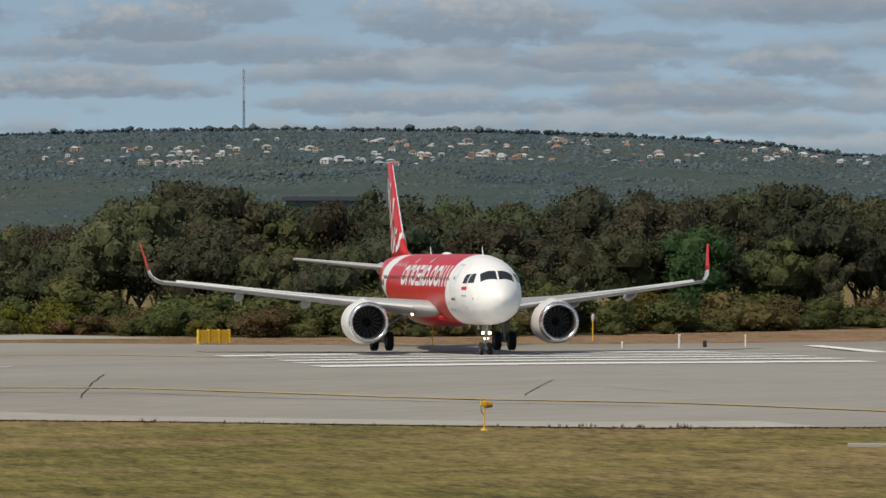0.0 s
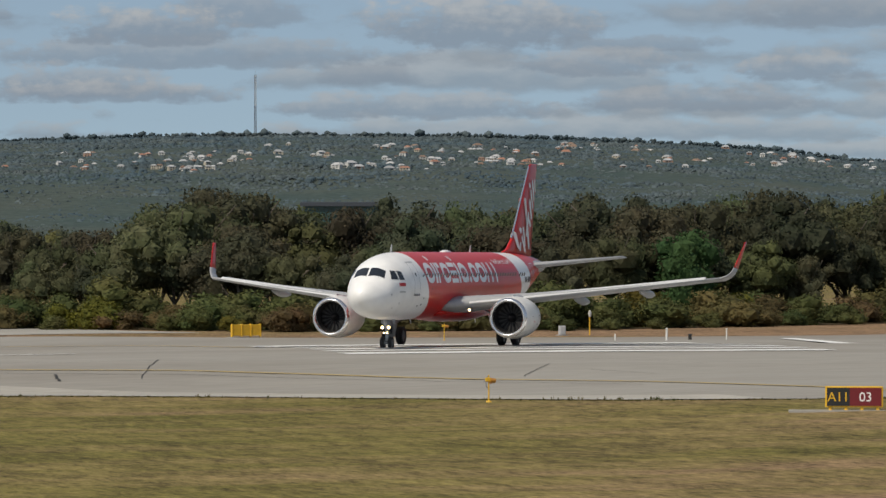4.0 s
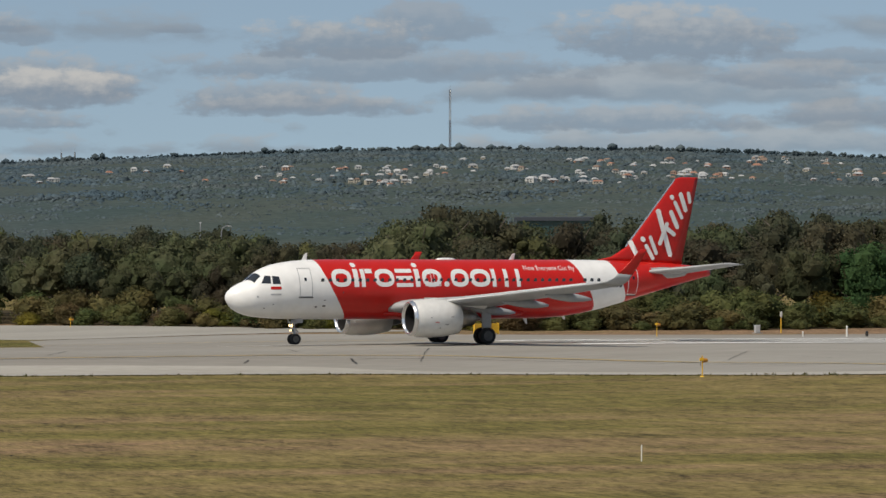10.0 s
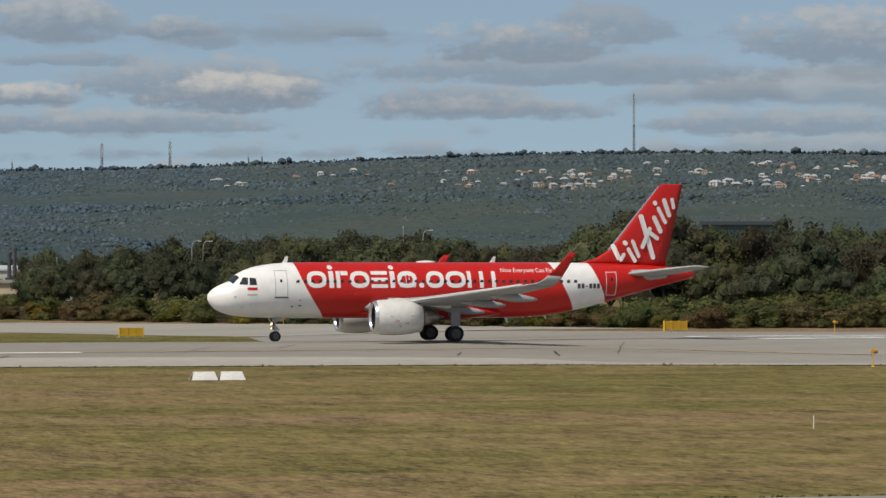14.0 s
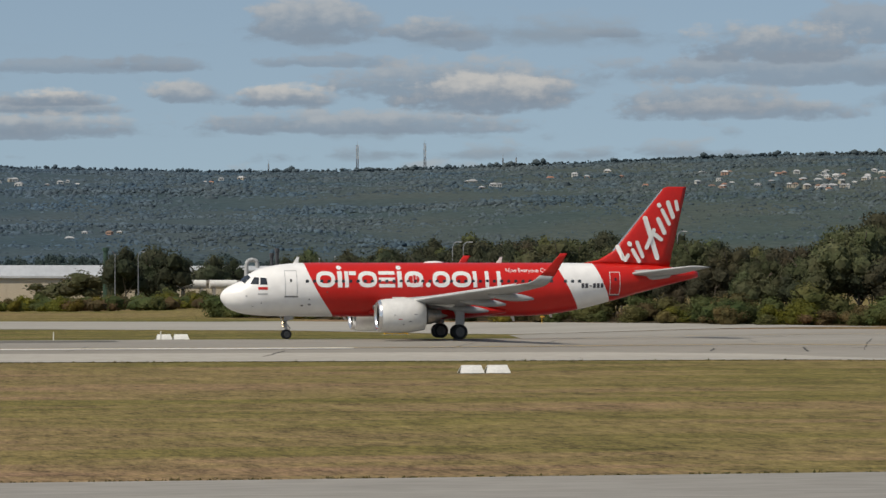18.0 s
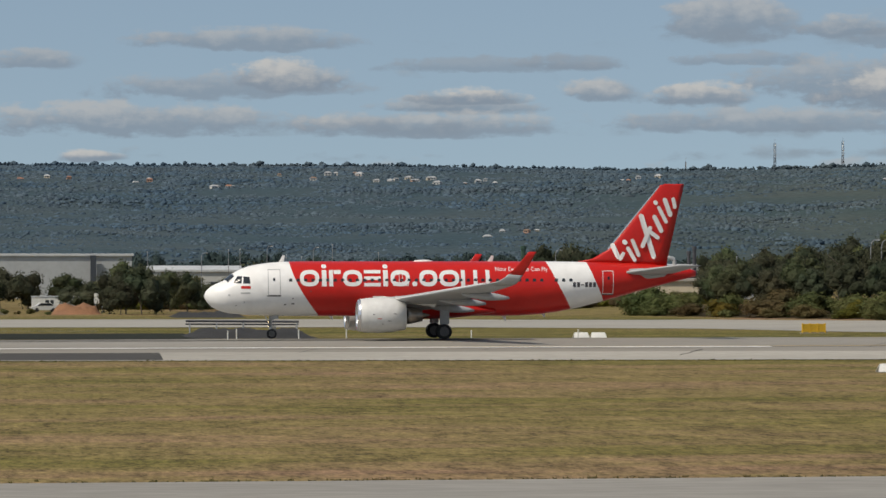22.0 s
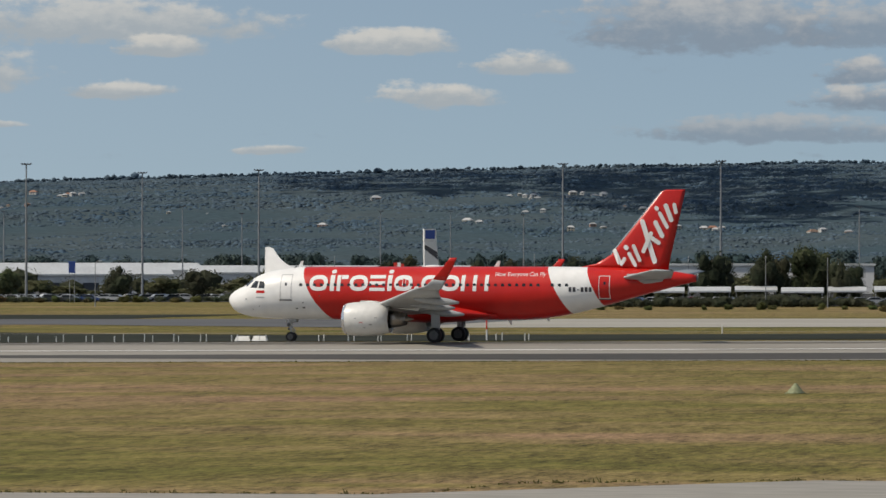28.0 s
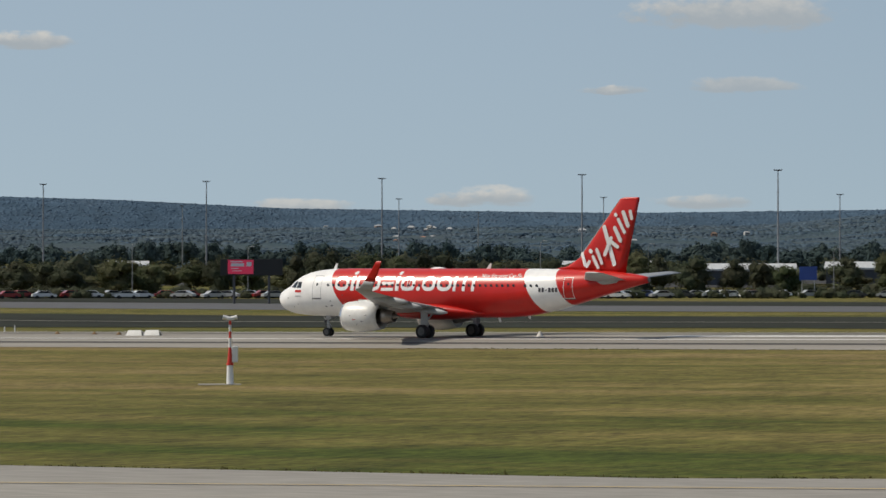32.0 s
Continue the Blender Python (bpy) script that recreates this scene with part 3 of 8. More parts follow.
CRACK = material("bitumen_crack_filler", (0.035, 0.033, 0.030), 0.8, vary=0.3)
TYRE_MARK = material("tyre_rubber_marks", (0.175, 0.168, 0.155), 0.85, vary=0.2, scale=0.2, fine=2, space="World", stretch=(0.2, 1, 1), spec=0.2)


def cracks():
    rc = random.Random(3)
    for p, q, w in (((88, 325.8), (87.1, 320.2), 0.09), ((87.9, 310.1), (87.1, 306.0), 0.22), ((91.5, 306.6), (97.2, 324.0), 0.07), ((80.2, 307.4), (81.2, 309.8), 0.16), ((109.4, 299.6), (114.6, 309.8), 0.07), ((114.6, 303.6), (116.0, 298.5), 0.10),
                    ((62.0, 311.5), (66.0, 322.0), 0.08), ((47.0, 303), (49.5, 309), 0.18), ((20.5, 306), (24, 315), 0.07), ((119, 318), (123, 308), 0.07), ((70, 318), (73, 326), 0.10), ((-6, 307), (-3, 313), 0.12), ((-48, 314), (-45, 320), 0.12), ((34, 309), (36.5, 317), 0.07)):
        pts = [(p[0] + (q[0] - p[0]) * i / 9 + rc.uniform(-0.07, 0.07), p[1] + (q[1] - p[1]) * i / 9) for i in range(10)]
        ribbon("crack", pts, w * 0.7, CRACK, 0.058)
    for y0, w in ((329.4, 0.9), (330.9, 0.7), (336.1, 0.8), (337.6, 0.9), (327.5, 0.5), (339.5, 0.5)):
        ribbon("tyre_mark", [(x_, y0 + 0.25 * math.sin(x_ / 37.0 + y0)) for x_ in range(-420, 41, 20)], w, TYRE_MARK, 0.055)


cracks()
ribbon("pavement_seam", curve_points([(-400, 312.2), (84, 312.2), (95, 308), (104, 299), (110, 285)], 60), 0.10, CRACK, 0.058)
ribbon("pavement_seam", curve_points([(-400, 322.6), (105, 322.6)], 60), 0.07, TYRE_MARK, 0.057)


# ---- the airliner: x aft from the nose, y to its right, z up from the ground ----
STATIONS = [  # aft, bottom, top, half width
    (0.0, 3.22, 3.30, 0.03), (0.06, 3.00, 3.50, 0.25), (0.2, 2.78, 3.70, 0.47), (0.5, 2.44, 3.96, 0.76), (0.9, 2.22, 4.17, 1.02),
    (1.4, 2.04, 4.38, 1.24), (1.75, 1.96, 4.66, 1.38), (2.1, 1.91, 4.95, 1.48), (2.7, 1.85, 5.27, 1.63), (3.4, 1.80, 5.52, 1.76), (4.1, 1.78, 5.65, 1.85),
    (4.8, 1.76, 5.75, 1.91), (6.0, 1.74, 5.84, 1.96), (7.5, 1.73, 5.87, 1.975), (10.0, 1.73, 5.87, 1.975), (14.0, 1.73, 5.87, 1.975),
    (18.0, 1.73, 5.87, 1.975), (22.0, 1.73, 5.87, 1.975), (24.0, 1.75, 5.87, 1.97), (25.5, 1.85, 5.87, 1.95), (27.0, 2.06, 5.86, 1.89), (28.5, 2.36, 5.84, 1.79),
    (30.0, 2.74, 5.82, 1.63), (31.5, 3.15, 5.78, 1.42), (33.0, 3.57, 5.72, 1.17), (34.5, 3.97, 5.62, 0.88), (36.0, 4.36, 5.46, 0.57),
    (37.0, 4.60, 5.30, 0.36), (37.5, 4.72, 5.18, 0.23)]
ST = np.array(STATIONS)


def section(x):
    return tuple(float(np.interp(x, ST[:, 0], ST[:, i])) for i in (1, 2, 3))


def skin(x, z, side, off=0.012):
    """The point of the fuselage's skin at x and height z; side: -1 left (port), 1 right."""
    b_, t_, w_ = section(x)
    c, h = (b_ + t_) / 2, (t_ - b_) / 2
    u = min(max((z - c) / h, -0.995), 0.995)
    y = w_ * math.sqrt(1 - u * u)
    nrm = Vector((0, y / w_ ** 2, (z - c) / h ** 2)).normalized()
    return Vector((x, side * (y + off * nrm.y), z + off * nrm.z))


def patch(bm, poly, side, nx=6, nz=4, off=0.012):
    """A quad of the skin, given by four (x, z) corners, cut into a grid that follows the curve."""
    p = [Vector(q) for q in poly]
    rows = []
    for i in range(nx + 1):
        u = i / nx
        a_, b_ = p[0].lerp(p[1], u), p[3].lerp(p[2], u)
        rows.append([bm.verts.new(skin(*a_.lerp(b_, j / nz), side, off)) for j in range(nz + 1)])
    for i in range(nx):
        for j in range(nz):
            q = [rows[i][j], rows[i + 1][j], rows[i + 1][j + 1], rows[i][j + 1]]
            bm.faces.new(q if side < 0 else q[::-1])
    return bm


def blob_ring(bm, cx, cz, rx, rz, thick, side, n_=28, off=0.012, start=0, stop=360):
    """A rounded ring, or part of one, on the skin."""
    vs = []
    for i in range(n_ + 1):
        a_ = radians(start + (stop - start) * i / n_)
        c, s = math.cos(a_), math.sin(a_)
        c, s = math.copysign(abs(c) ** 0.8, c), math.copysign(abs(s) ** 0.8, s)
        vs.append((bm.verts.new(skin(cx + rx * c, cz + rz * s, side, off)), bm.verts.new(skin(cx + (rx - thick) * c, cz + (rz - thick) * s, side, off))))
    for (a_, b_), (c, d) in zip(vs, vs[1:]):
        q = [a_, b_, d, c]
        bm.faces.new(q if side > 0 else q[::-1])


def livery():
    """White nose, red body, white band and red tail, divided by slanting lines."""
    mat = material("airliner_paint", (0.8, 0.8, 0.8), 0.34, vary=0.05, scale=0.5, fine=6, coat=0.12, spec=0.35)
    n, l = mat.node_tree.nodes, mat.node_tree.links
    b = n["Principled BSDF"]
    co = n.new("ShaderNodeTexCoord")
    sep = n.new("ShaderNodeSeparateXYZ")
    l.new(co.outputs["Object"], sep.inputs[0])

    def m(op, p, q=None):
        k = n.new("ShaderNodeMath")
        k.operation = op
        for i, v in enumerate((p, q)):
            if v is None:
                continue
            if isinstance(v, (int, float)):
                k.inputs[i].default_value = v
            else:
                l.new(v, k.inputs[i])
        return k.outputs[0]

    def beyond(x_top, slope, bend):
        d = m("SUBTRACT", 5.9, sep.outputs[2])
        line = m("ADD", m("ADD", x_top, m("MULTIPLY", d, slope)), m("MULTIPLY", m("MULTIPLY", d, d), bend))
        return m("GREATER_THAN", sep.outputs[0], line)
    red = m("SUBTRACT", m("ADD", beyond(6.35, 0.20, 0.085), beyond(29.0, 0.35, 0.03)), beyond(25.9, 0.42, 0.03))
    noise_ = n.new("ShaderNodeTexNoise")
    noise_.inputs["Scale"].default_value = 1.3
    l.new(co.outputs["Object"], noise_.inputs["Vector"])
    dirt = n.new("ShaderNodeMapRange")
    dirt.inputs[1].default_value, dirt.inputs[2].default_value, dirt.inputs[3].default_value, dirt.inputs[4].default_value = 0.3, 0.7, 0.93, 1.03
    l.new(noise_.outputs["Fac"], dirt.inputs[0])
    mix = n.new("ShaderNodeMix")
    mix.data_type = "RGBA"
    l.new(red, mix.inputs[0])
    mix.inputs[6].default_value, mix.inputs[7].default_value = (0.80, 0.80, 0.79, 1), (0.54, 0.016, 0.012, 1)
    hsv = n.new("ShaderNodeHueSaturation")
    l.new(mix.outputs[2], hsv.inputs["Color"]), l.new(dirt.outputs[0], hsv.inputs["Value"])
    l.new(hsv.outputs[0], b.inputs["Base Color"])
    return mat


LIVERY = livery()
AIR_RED = material("airliner_red", (0.54, 0.016, 0.012), 0.34, vary=0.08, scale=0.5, fine=5, coat=0.12, spec=0.35)
AIR_WHITE = material("airliner_white", (0.78, 0.78, 0.77), 0.35, vary=0.07, scale=0.6, fine=5, coat=0.3)
WING_GREY = material("wing_grey", (0.37, 0.38, 0.39), 0.4, vary=0.10, scale=0.5, fine=4)
COWL = material("engine_cowl_white", (0.70, 0.70, 0.68), 0.38, vary=0.07, scale=0.5, fine=3, second=(0.62, 0.61, 0.585))
BARE = material("bare_exhaust_metal", (0.30, 0.27, 0.24), 0.35, 0.9, vary=0.2)
SLAT = material("bright_slat_metal", (0.74, 0.74, 0.73), 0.35, 0.3, vary=0.06)
WINDOW_BLUE = material("cabin_window_glass", (0.045, 0.065, 0.085), 0.12, vary=0.1, spec=0.7)
LAMP_LIT = glow("lit_landing_light", (1.0, 0.74, 0.42), 5.0)
FAN = material("dark_fan_metal", (0.014, 0.014, 0.016), 0.55, 0.0, vary=0.2, spec=0.2)
INLET_DARK = material("dark_inlet_liner", (0.020, 0.020, 0.021), 0.7, 0.0, vary=0.2, spec=0.15)
RIM_GREY = material("brake_dusted_rim", (0.11, 0.11, 0.11), 0.5, 0.3, vary=0.25)
FIGURES = material("dark_registration_paint", (0.05, 0.05, 0.06), 0.5, vary=0.1)


def loft(sections, closed_ends=True):
    bm = bmesh.new()
    rings = [[bm.verts.new(p) for p in s] for s in sections]
    k = len(rings[0])
    for r0, r1 in zip(rings, rings[1:]):
        for j in range(k):
            bm.faces.new((r0[j], r0[(j + 1) % k], r1[(j + 1) % k], r1[j]))
    if closed_ends:
        bm.faces.new(rings[0][::-1]), bm.faces.new(rings[-1])
    bmesh.ops.recalc_face_normals(bm, faces=bm.faces)
    return bm


def aerofoil(le, te, thick, up, n_=9):
    """Closed outline of a wing section between leading and trailing edge points."""
    le, te, up = Vector(le), Vector(te), Vector(up)
    d = te - le
    top, bot = [], []
    for i in range(n_ + 1):
        u = (i / n_) ** 1.6
        y = 5 * thick * (0.2969 * math.sqrt(u) - 0.126 * u - 0.3516 * u * u + 0.2843 * u ** 3 - 0.1015 * u ** 4)
        top.append(le + d * u + up * y * d.length * 1.15)
        bot.append(le + d * u - up * y * d.length * 0.85)
    return top + bot[-2:0:-1]


def build_airliner():
    root = thing("airliner", pose(0, 0, 0), "red and white twin-engined airliner with upturned red wingtips", "aeroplane")
    secs = []
    for x, b_, t_, w_ in STATIONS:
        c, h = (b_ + t_) / 2, (t_ - b_) / 2
        secs.append([(x, w_ * math.sin(radians(q)), c + h * math.cos(radians(q))) for q in range(0, 360, 9)])
    fus = part("fuselage", loft(secs), LIVERY, root, "glossy red fuselage with a white nose and a white band before the tail", True)
    bm = bmesh.new()
    cyl(bm, (37.49, 0, 4.95), (37.6, 0, 4.95), 0.2, 0.17)
    part("exhaust_pipe", bm, DARK_GREY, root)
    # belly fairing
    bell = []
    for i in range(15):
        u = i / 14
        x = 11.3 + 10.7 * u
        f = math.sin(math.pi * min(max(u, 0.02), 0.98)) ** 0.8
        w, zb, zt = 1.25 + 0.97 * f, 2.0 - 0.50 * f, 2.2 + 0.9 * f
        bell.append([(x, w * math.copysign(abs(math.sin(radians(q))) ** 0.7, math.sin(radians(q))), (zb + zt) / 2 + (zt - zb) / 2 * math.cos(radians(q))) for q in range(0, 360, 12)])
    part("belly_fairing", loft(bell), AIR_RED, root, "red wing root fairing", True)
    # cabin windows, doors, flight deck panes
    pane = bmesh.new()
    k = [pane.verts.new((0.13 * math.copysign(abs(math.cos(radians(q))) ** 0.6, math.cos(radians(q))), 0, 0.20 * math.copysign(abs(math.sin(radians(q))) ** 0.6, math.sin(radians(q))))) for q in range(0, 360, 24)]
    pane.faces.new(k)
    first = None
    for side in (-1, 1):
        for i in range(39):
            x = 6.42 + i * 0.5597
            if 25.9 < x < 26.4:
                continue
            p = skin(x, 4.37, side, 0.014)
            b_, t_, w_ = section(x)
            tilt = math.degrees(math.asin(min(1, (4.37 - (b_ + t_) / 2) / ((t_ - b_) / 2))))
            if first is None:
                first = part("cabin_window", pane, WINDOW_BLUE, fus, "small dark oval cabin window")
            ob = first if i == 0 and side < 0 else new("cabin_window", first.data)
            ob.parent = fus
            ob["label"] = "small dark oval cabin window"
            ob.matrix_basis = Matrix.Translation(p) @ pose(0, 0, 0, -side * tilt if side < 0 else -tilt, 0, 0)
        for x0, x1, z0, z1, nm in ((4.72, 5.66, 3.30, 5.26, "front_door"), (30.15, 31.0, 3.40, 5.15, "rear_door")):
            bm = bmesh.new()
            w = 0.045
            for q in (((x0, z0), (x1, z0), (x1, z0 + w), (x0, z0 + w)), ((x0, z1 - w), (x1, z1 - w), (x1, z1), (x0, z1)),
                      ((x0, z0), (x0 + w, z0), (x0 + w, z1), (x0, z1)), ((x1 - w, z0), (x1, z0), (x1, z1), (x1 - w, z1))):
                patch(bm, q, side, 3, 6, 0.016)
            dr = part(nm, bm, GREY if x0 < 20 else AIR_WHITE, fus, "cabin door outline")
            bm = bmesh.new()
            patch(bm, ((x0 - 0.05, z0 - 0.08), (x1 + 0.05, z0 - 0.08), (x1 + 0.05, z0), (x0 - 0.05, z0)), side, 3, 1, 0.03)
            part("door_sill", bm, DARK_GREY, dr)
            bm = bmesh.new()
            patch(bm, ((x0 + 0.38, z0 + 1.08), (x0 + 0.54, z0 + 1.08), (x0 + 0.54, z0 + 1.3), (x0 + 0.38, z0 + 1.3)), side, 2, 2, 0.016)
            part("door_pane", bm, GLASS_DARK, dr)
        for x0 in (14.15, 14.85):
            bm = bmesh.new()
            for q in (((x0, 4.02), (x0 + 0.5, 4.02), (x0 + 0.5, 4.06), (x0, 4.06)), ((x0, 4.84), (x0 + 0.5, 4.84), (x0 + 0.5, 4.88), (x0, 4.88)),
                      ((x0, 4.02), (x0 + 0.04, 4.02), (x0 + 0.04, 4.88), (x0, 4.88)), ((x0 + 0.46, 4.02), (x0 + 0.5, 4.02), (x0 + 0.5, 4.88), (x0 + 0.46, 4.88))):
                patch(bm, q, side, 2, 4, 0.02)
            part("overwing_exit", bm, AIR_WHITE, fus, "white outline of an overwing exit")
        # flight deck side panes
        for q in (((2.12, 4.22), (2.74, 4.20), (2.80, 4.72), (2.46, 4.74)), ((2.86, 4.18), (3.40, 4.18), (3.34, 4.68), (2.90, 4.72))):
            bm = bmesh.new()
            patch(bm, q, side, 4, 4, 0.014)
            part("cockpit_pane", bm, GLASS_DARK, fus, "dark flight deck side pane")
        # markings
        bm = bmesh.new()
        patch(bm, ((2.7, 3.80), (3.42, 3.80), (3.42, 4.00), (2.7, 4.00)), side, 3, 2)
        part("flag", bm, AIR_RED, fus, "small red bar of a painted flag")
        bm = bmesh.new()
        patch(bm, ((2.68, 3.42), (3.40, 3.42), (3.40, 3.52), (2.68, 3.52)), side, 3, 1)
        part("name_bar", bm, GREY, fus)
        # small vents and probes on the white nose
        for vx, vz, vw, vh in ((1.75, 3.25, 0.14, 0.12), (2.9, 2.75, 0.07, 0.07), (5.95, 2.55, 0.16, 0.10), (6.5, 2.62, 0.22, 0.10), (6.55, 3.02, 0.10, 0.08), (2.3, 2.5, 0.08, 0.06), (7.9, 3.55, 0.10, 0.10)):
            bm = bmesh.new()
            patch(bm, ((vx, vz), (vx + vw, vz), (vx + vw, vz + vh), (vx, vz + vh)), side, 1, 1, 0.014)
            part("vent", bm, GREY if vx < 2 else DARK_GREY, fus)
        # white title band of plain rings, dots and bars
        cells = [("r", 1.35), ("b", 0.42), ("h", 0.82), ("r", 1.35), ("z", 1.15), ("b", 0.42), ("r", 1.35), ("d", 0.40), ("r", 1.25), ("r", 1.40), ("m", 2.0)]
        if side > 0:
            cells = cells[::-1]
        total = sum(w for _, w in cells) + 0.13 * (len(cells) - 1)
        x, end = 7.12, 21.5
        sc = (end - x) / total
        for kind_, w in cells:
            w *= sc
            zb, zt, th_ = 3.97, 5.20, 0.30
            cx, cz = x + w / 2, (zb + zt) / 2
            bars, rings = [], []
            if kind_ == "r":
                rings.append((cx, cz, w / 2, (zt - zb) / 2, th_))
            elif kind_ == "b":
                bars.append((x + 0.05, x + w - 0.05, zb, zt))
                rings.append((cx, zt + 0.27, 0.19, 0.15, 0.145))
            elif kind_ == "d":
                rings.append((cx, zb + 0.19, 0.19, 0.18, 0.175))
            elif kind_ == "h":
                bars += [(x, x + th_, zb, zt), (x + th_ + 0.05, x + w, zt - th_, zt)]
            elif kind_ == "z":
                bars += [(x, x + w, zb + j * (zt - zb - 0.26) / 2, zb + j * (zt - zb - 0.26) / 2 + 0.26) for j in range(3)]
            else:
                bars += [(x + j * (w - th_) / 2, x + j * (w - th_) / 2 + th_, zb, zt) for j in range(3)]
            for x0, x1, z0, z1 in bars:
                bm = bmesh.new()
                patch(bm, ((x0, z0), (x1, z0), (x1, z1), (x0, z1)), side, 4, 6)
                part("title_bar", bm, AIR_WHITE, fus, "plain white painted bar")
            for ring_ in rings:
                bm = bmesh.new()
                blob_ring(bm, *ring_, side)
                part("title_ring", bm, AIR_WHITE, fus, "plain white painted ring")
            x += w + 0.13 * sc
        # slogan in small white letters
        cu = bpy.data.curves.new("slogan", "FONT")
        cu.body, cu.size, cu.align_x = "Now Everyone Can Fly", 0.46, "CENTER"
        tmp = new("slogan_text", cu)
        me = bpy.data.meshes.new_from_object(tmp.evaluated_get(bpy.context.evaluated_depsgraph_get()))
        bpy.data.objects.remove(tmp)
        bpy.data.curves.remove(cu)
        wide = max(v.co.x for v in me.vertices) - min(v.co.x for v in me.vertices)
        bm = bmesh.new()
        bm.from_mesh(me)
        bpy.data.meshes.remove(me)
        for v in bm.verts:
            v.co = skin(23.95 - side * v.co.x * 4.0 / wide, 5.12 + v.co.y, side, 0.012)
        part("slogan", bm, AIR_WHITE, fus, "small white slogan reading Now Everyone Can Fly")
        for i in range(6):
            bm = bmesh.new()
            x0 = 27.85 + i * 0.31
            z0 = 3.92 if i != 2 else 4.05
            patch(bm, ((x0, z0), (x0 + 0.22, z0), (x0 + 0.22, z0 + (0.36 if i != 2 else 0.07)), (x0, z0 + (0.36 if i != 2 else 0.07))), side, 2, 2)
            part("registration_bar", bm, FIGURES, fus)
    # windscreen panes
    for s in (-1, 1):
        bm = bmesh.new()
        q = []
        for yy, x0, x1, z0, z1 in ((0.06, 1.43, 2.02, 4.38, 4.86), (0.98, 1.74, 2.22, 4.24, 4.70)):
            q.append(((x0, yy, z0), (x1, yy * 0.93, z1)))
        rows = []
        for i in range(6):
            u = i / 5
            lo = Vector(q[0][0]).lerp(Vector(q[1][0]), u)
            hi = Vector(q[0][1]).lerp(Vector(q[1][1]), u)
            row = []
            for j in range(5):
                p = lo.lerp(hi, j / 4)
                b_, t_, w_ = section(p.x)
                c, h = (b_ + t_) / 2, (t_ - b_) / 2
                z = c + h * math.sqrt(max(0.0, 1 - (p.y / w_) ** 2))
                row.append(bm.verts.new((p.x - 0.01, s * p.y, z + 0.014)))
            rows.append(row)
        for i in range(5):
            for j in range(4):
                f = [rows[i][j], rows[i + 1][j], rows[i + 1][j + 1], rows[i][j + 1]]
                bm.faces.new(f if s < 0 else f[::-1])
        part("windscreen_pane", bm, GLASS_DARK, fus, "dark windscreen pane")
    # aerials
    for x, z, h in ((5.6, 5.76, 0.55), (21.5, 5.86, 0.45)):
        bm = loft([aerofoil((x, 0, z), (x + 0.42, 0, z), 0.10, (0, 1, 0)), aerofoil((x + 0.32, 0, z + h), (x + 0.5, 0, z + h), 0.10, (0, 1, 0))])
        part("blade_aerial", bm, AIR_WHITE, root)
    bm = bmesh.new()
    bmesh.ops.create_icosphere(bm, subdivisions=2, radius=1, matrix=Matrix.Translation((16.6, 0, 5.86)) @ Matrix.Diagonal((0.8, 0.3, 0.14, 1)))
    part("radome", bm, AIR_WHITE, root, smooth=True)
    for x, h in ((9.4, 0.30), (22.6, 0.42), (25.6, 0.26)):
        z = section(x)[0] + 0.04
        part("drain_mast", loft([aerofoil((x, 0, z), (x + 0.30, 0, z), 0.12, (0, 1, 0)), aerofoil((x + 0.22, 0, z - h), (x + 0.36, 0, z - h), 0.12, (0, 1, 0))]), AIR_WHITE, root)
    # wings
    for side in (-1, 1):
        def s_(y):
            return side * y
        wsec = []
        for y, le, te, z, th_ in ((1.2, 11.2, 18.7, 2.45, 0.15), (2.0, 11.9, 18.75, 2.52, 0.15), (6.3, 14.15, 18.95, 2.98, 0.125), (11.5, 16.85, 20.2, 3.55, 0.115), (16.9, 19.75, 21.45, 4.14, 0.11)):
            wsec.append(aerofoil((le, s_(y), z + 0.07), (te, s_(y), z - 0.10), th_, (0, 0, 1)))
        wing = part("wing", loft(wsec), WING_GREY, root, "pale grey swept wing", True)
        # bright leading edge slat
        sl = []
        for y, le, z, c in ((2.9, 12.33, 2.62, 0.55), (6.3, 14.12, 2.98, 0.5), (16.1, 19.32, 4.08, 0.34)):
            sl.append([(le - 0.02, s_(y), z + 0.07), (le + c * 0.4, s_(y), z + 0.07 + 0.32 * c), (le + c, s_(y), z + 0.07 + 0.46 * c), (le + c * 0.4, s_(y), z + 0.07 - 0.2 * c)])
        part("slat", loft(sl), SLAT, wing, "bright metal leading edge slat")
        # sharklet
        ss = []
        for u in range(9):
            q = u / 8
            ang = radians(5 + 73 * min(1, q * 2.4))
            if u == 0:
                y, z = 16.9, 4.14
            else:
                y, z = y + 0.335 * math.cos(ang), z + 0.335 * math.sin(ang)
            le, te = 19.75 + 2.8 * q ** 0.72, 21.45 + 1.65 * q ** 0.85
            ss.append(aerofoil((le, s_(y), z + 0.07 * (1 - q)), (te, s_(y), z - 0.1 * (1 - q)), 0.10, (0, -side * math.sin(ang), math.cos(ang))))
        part("wingtip", loft(ss[:4]), WING_GREY, wing, "grey curved wingtip root", True)
        part("winglet", loft(ss[3:]), AIR_RED, wing, "red upturned winglet", True)
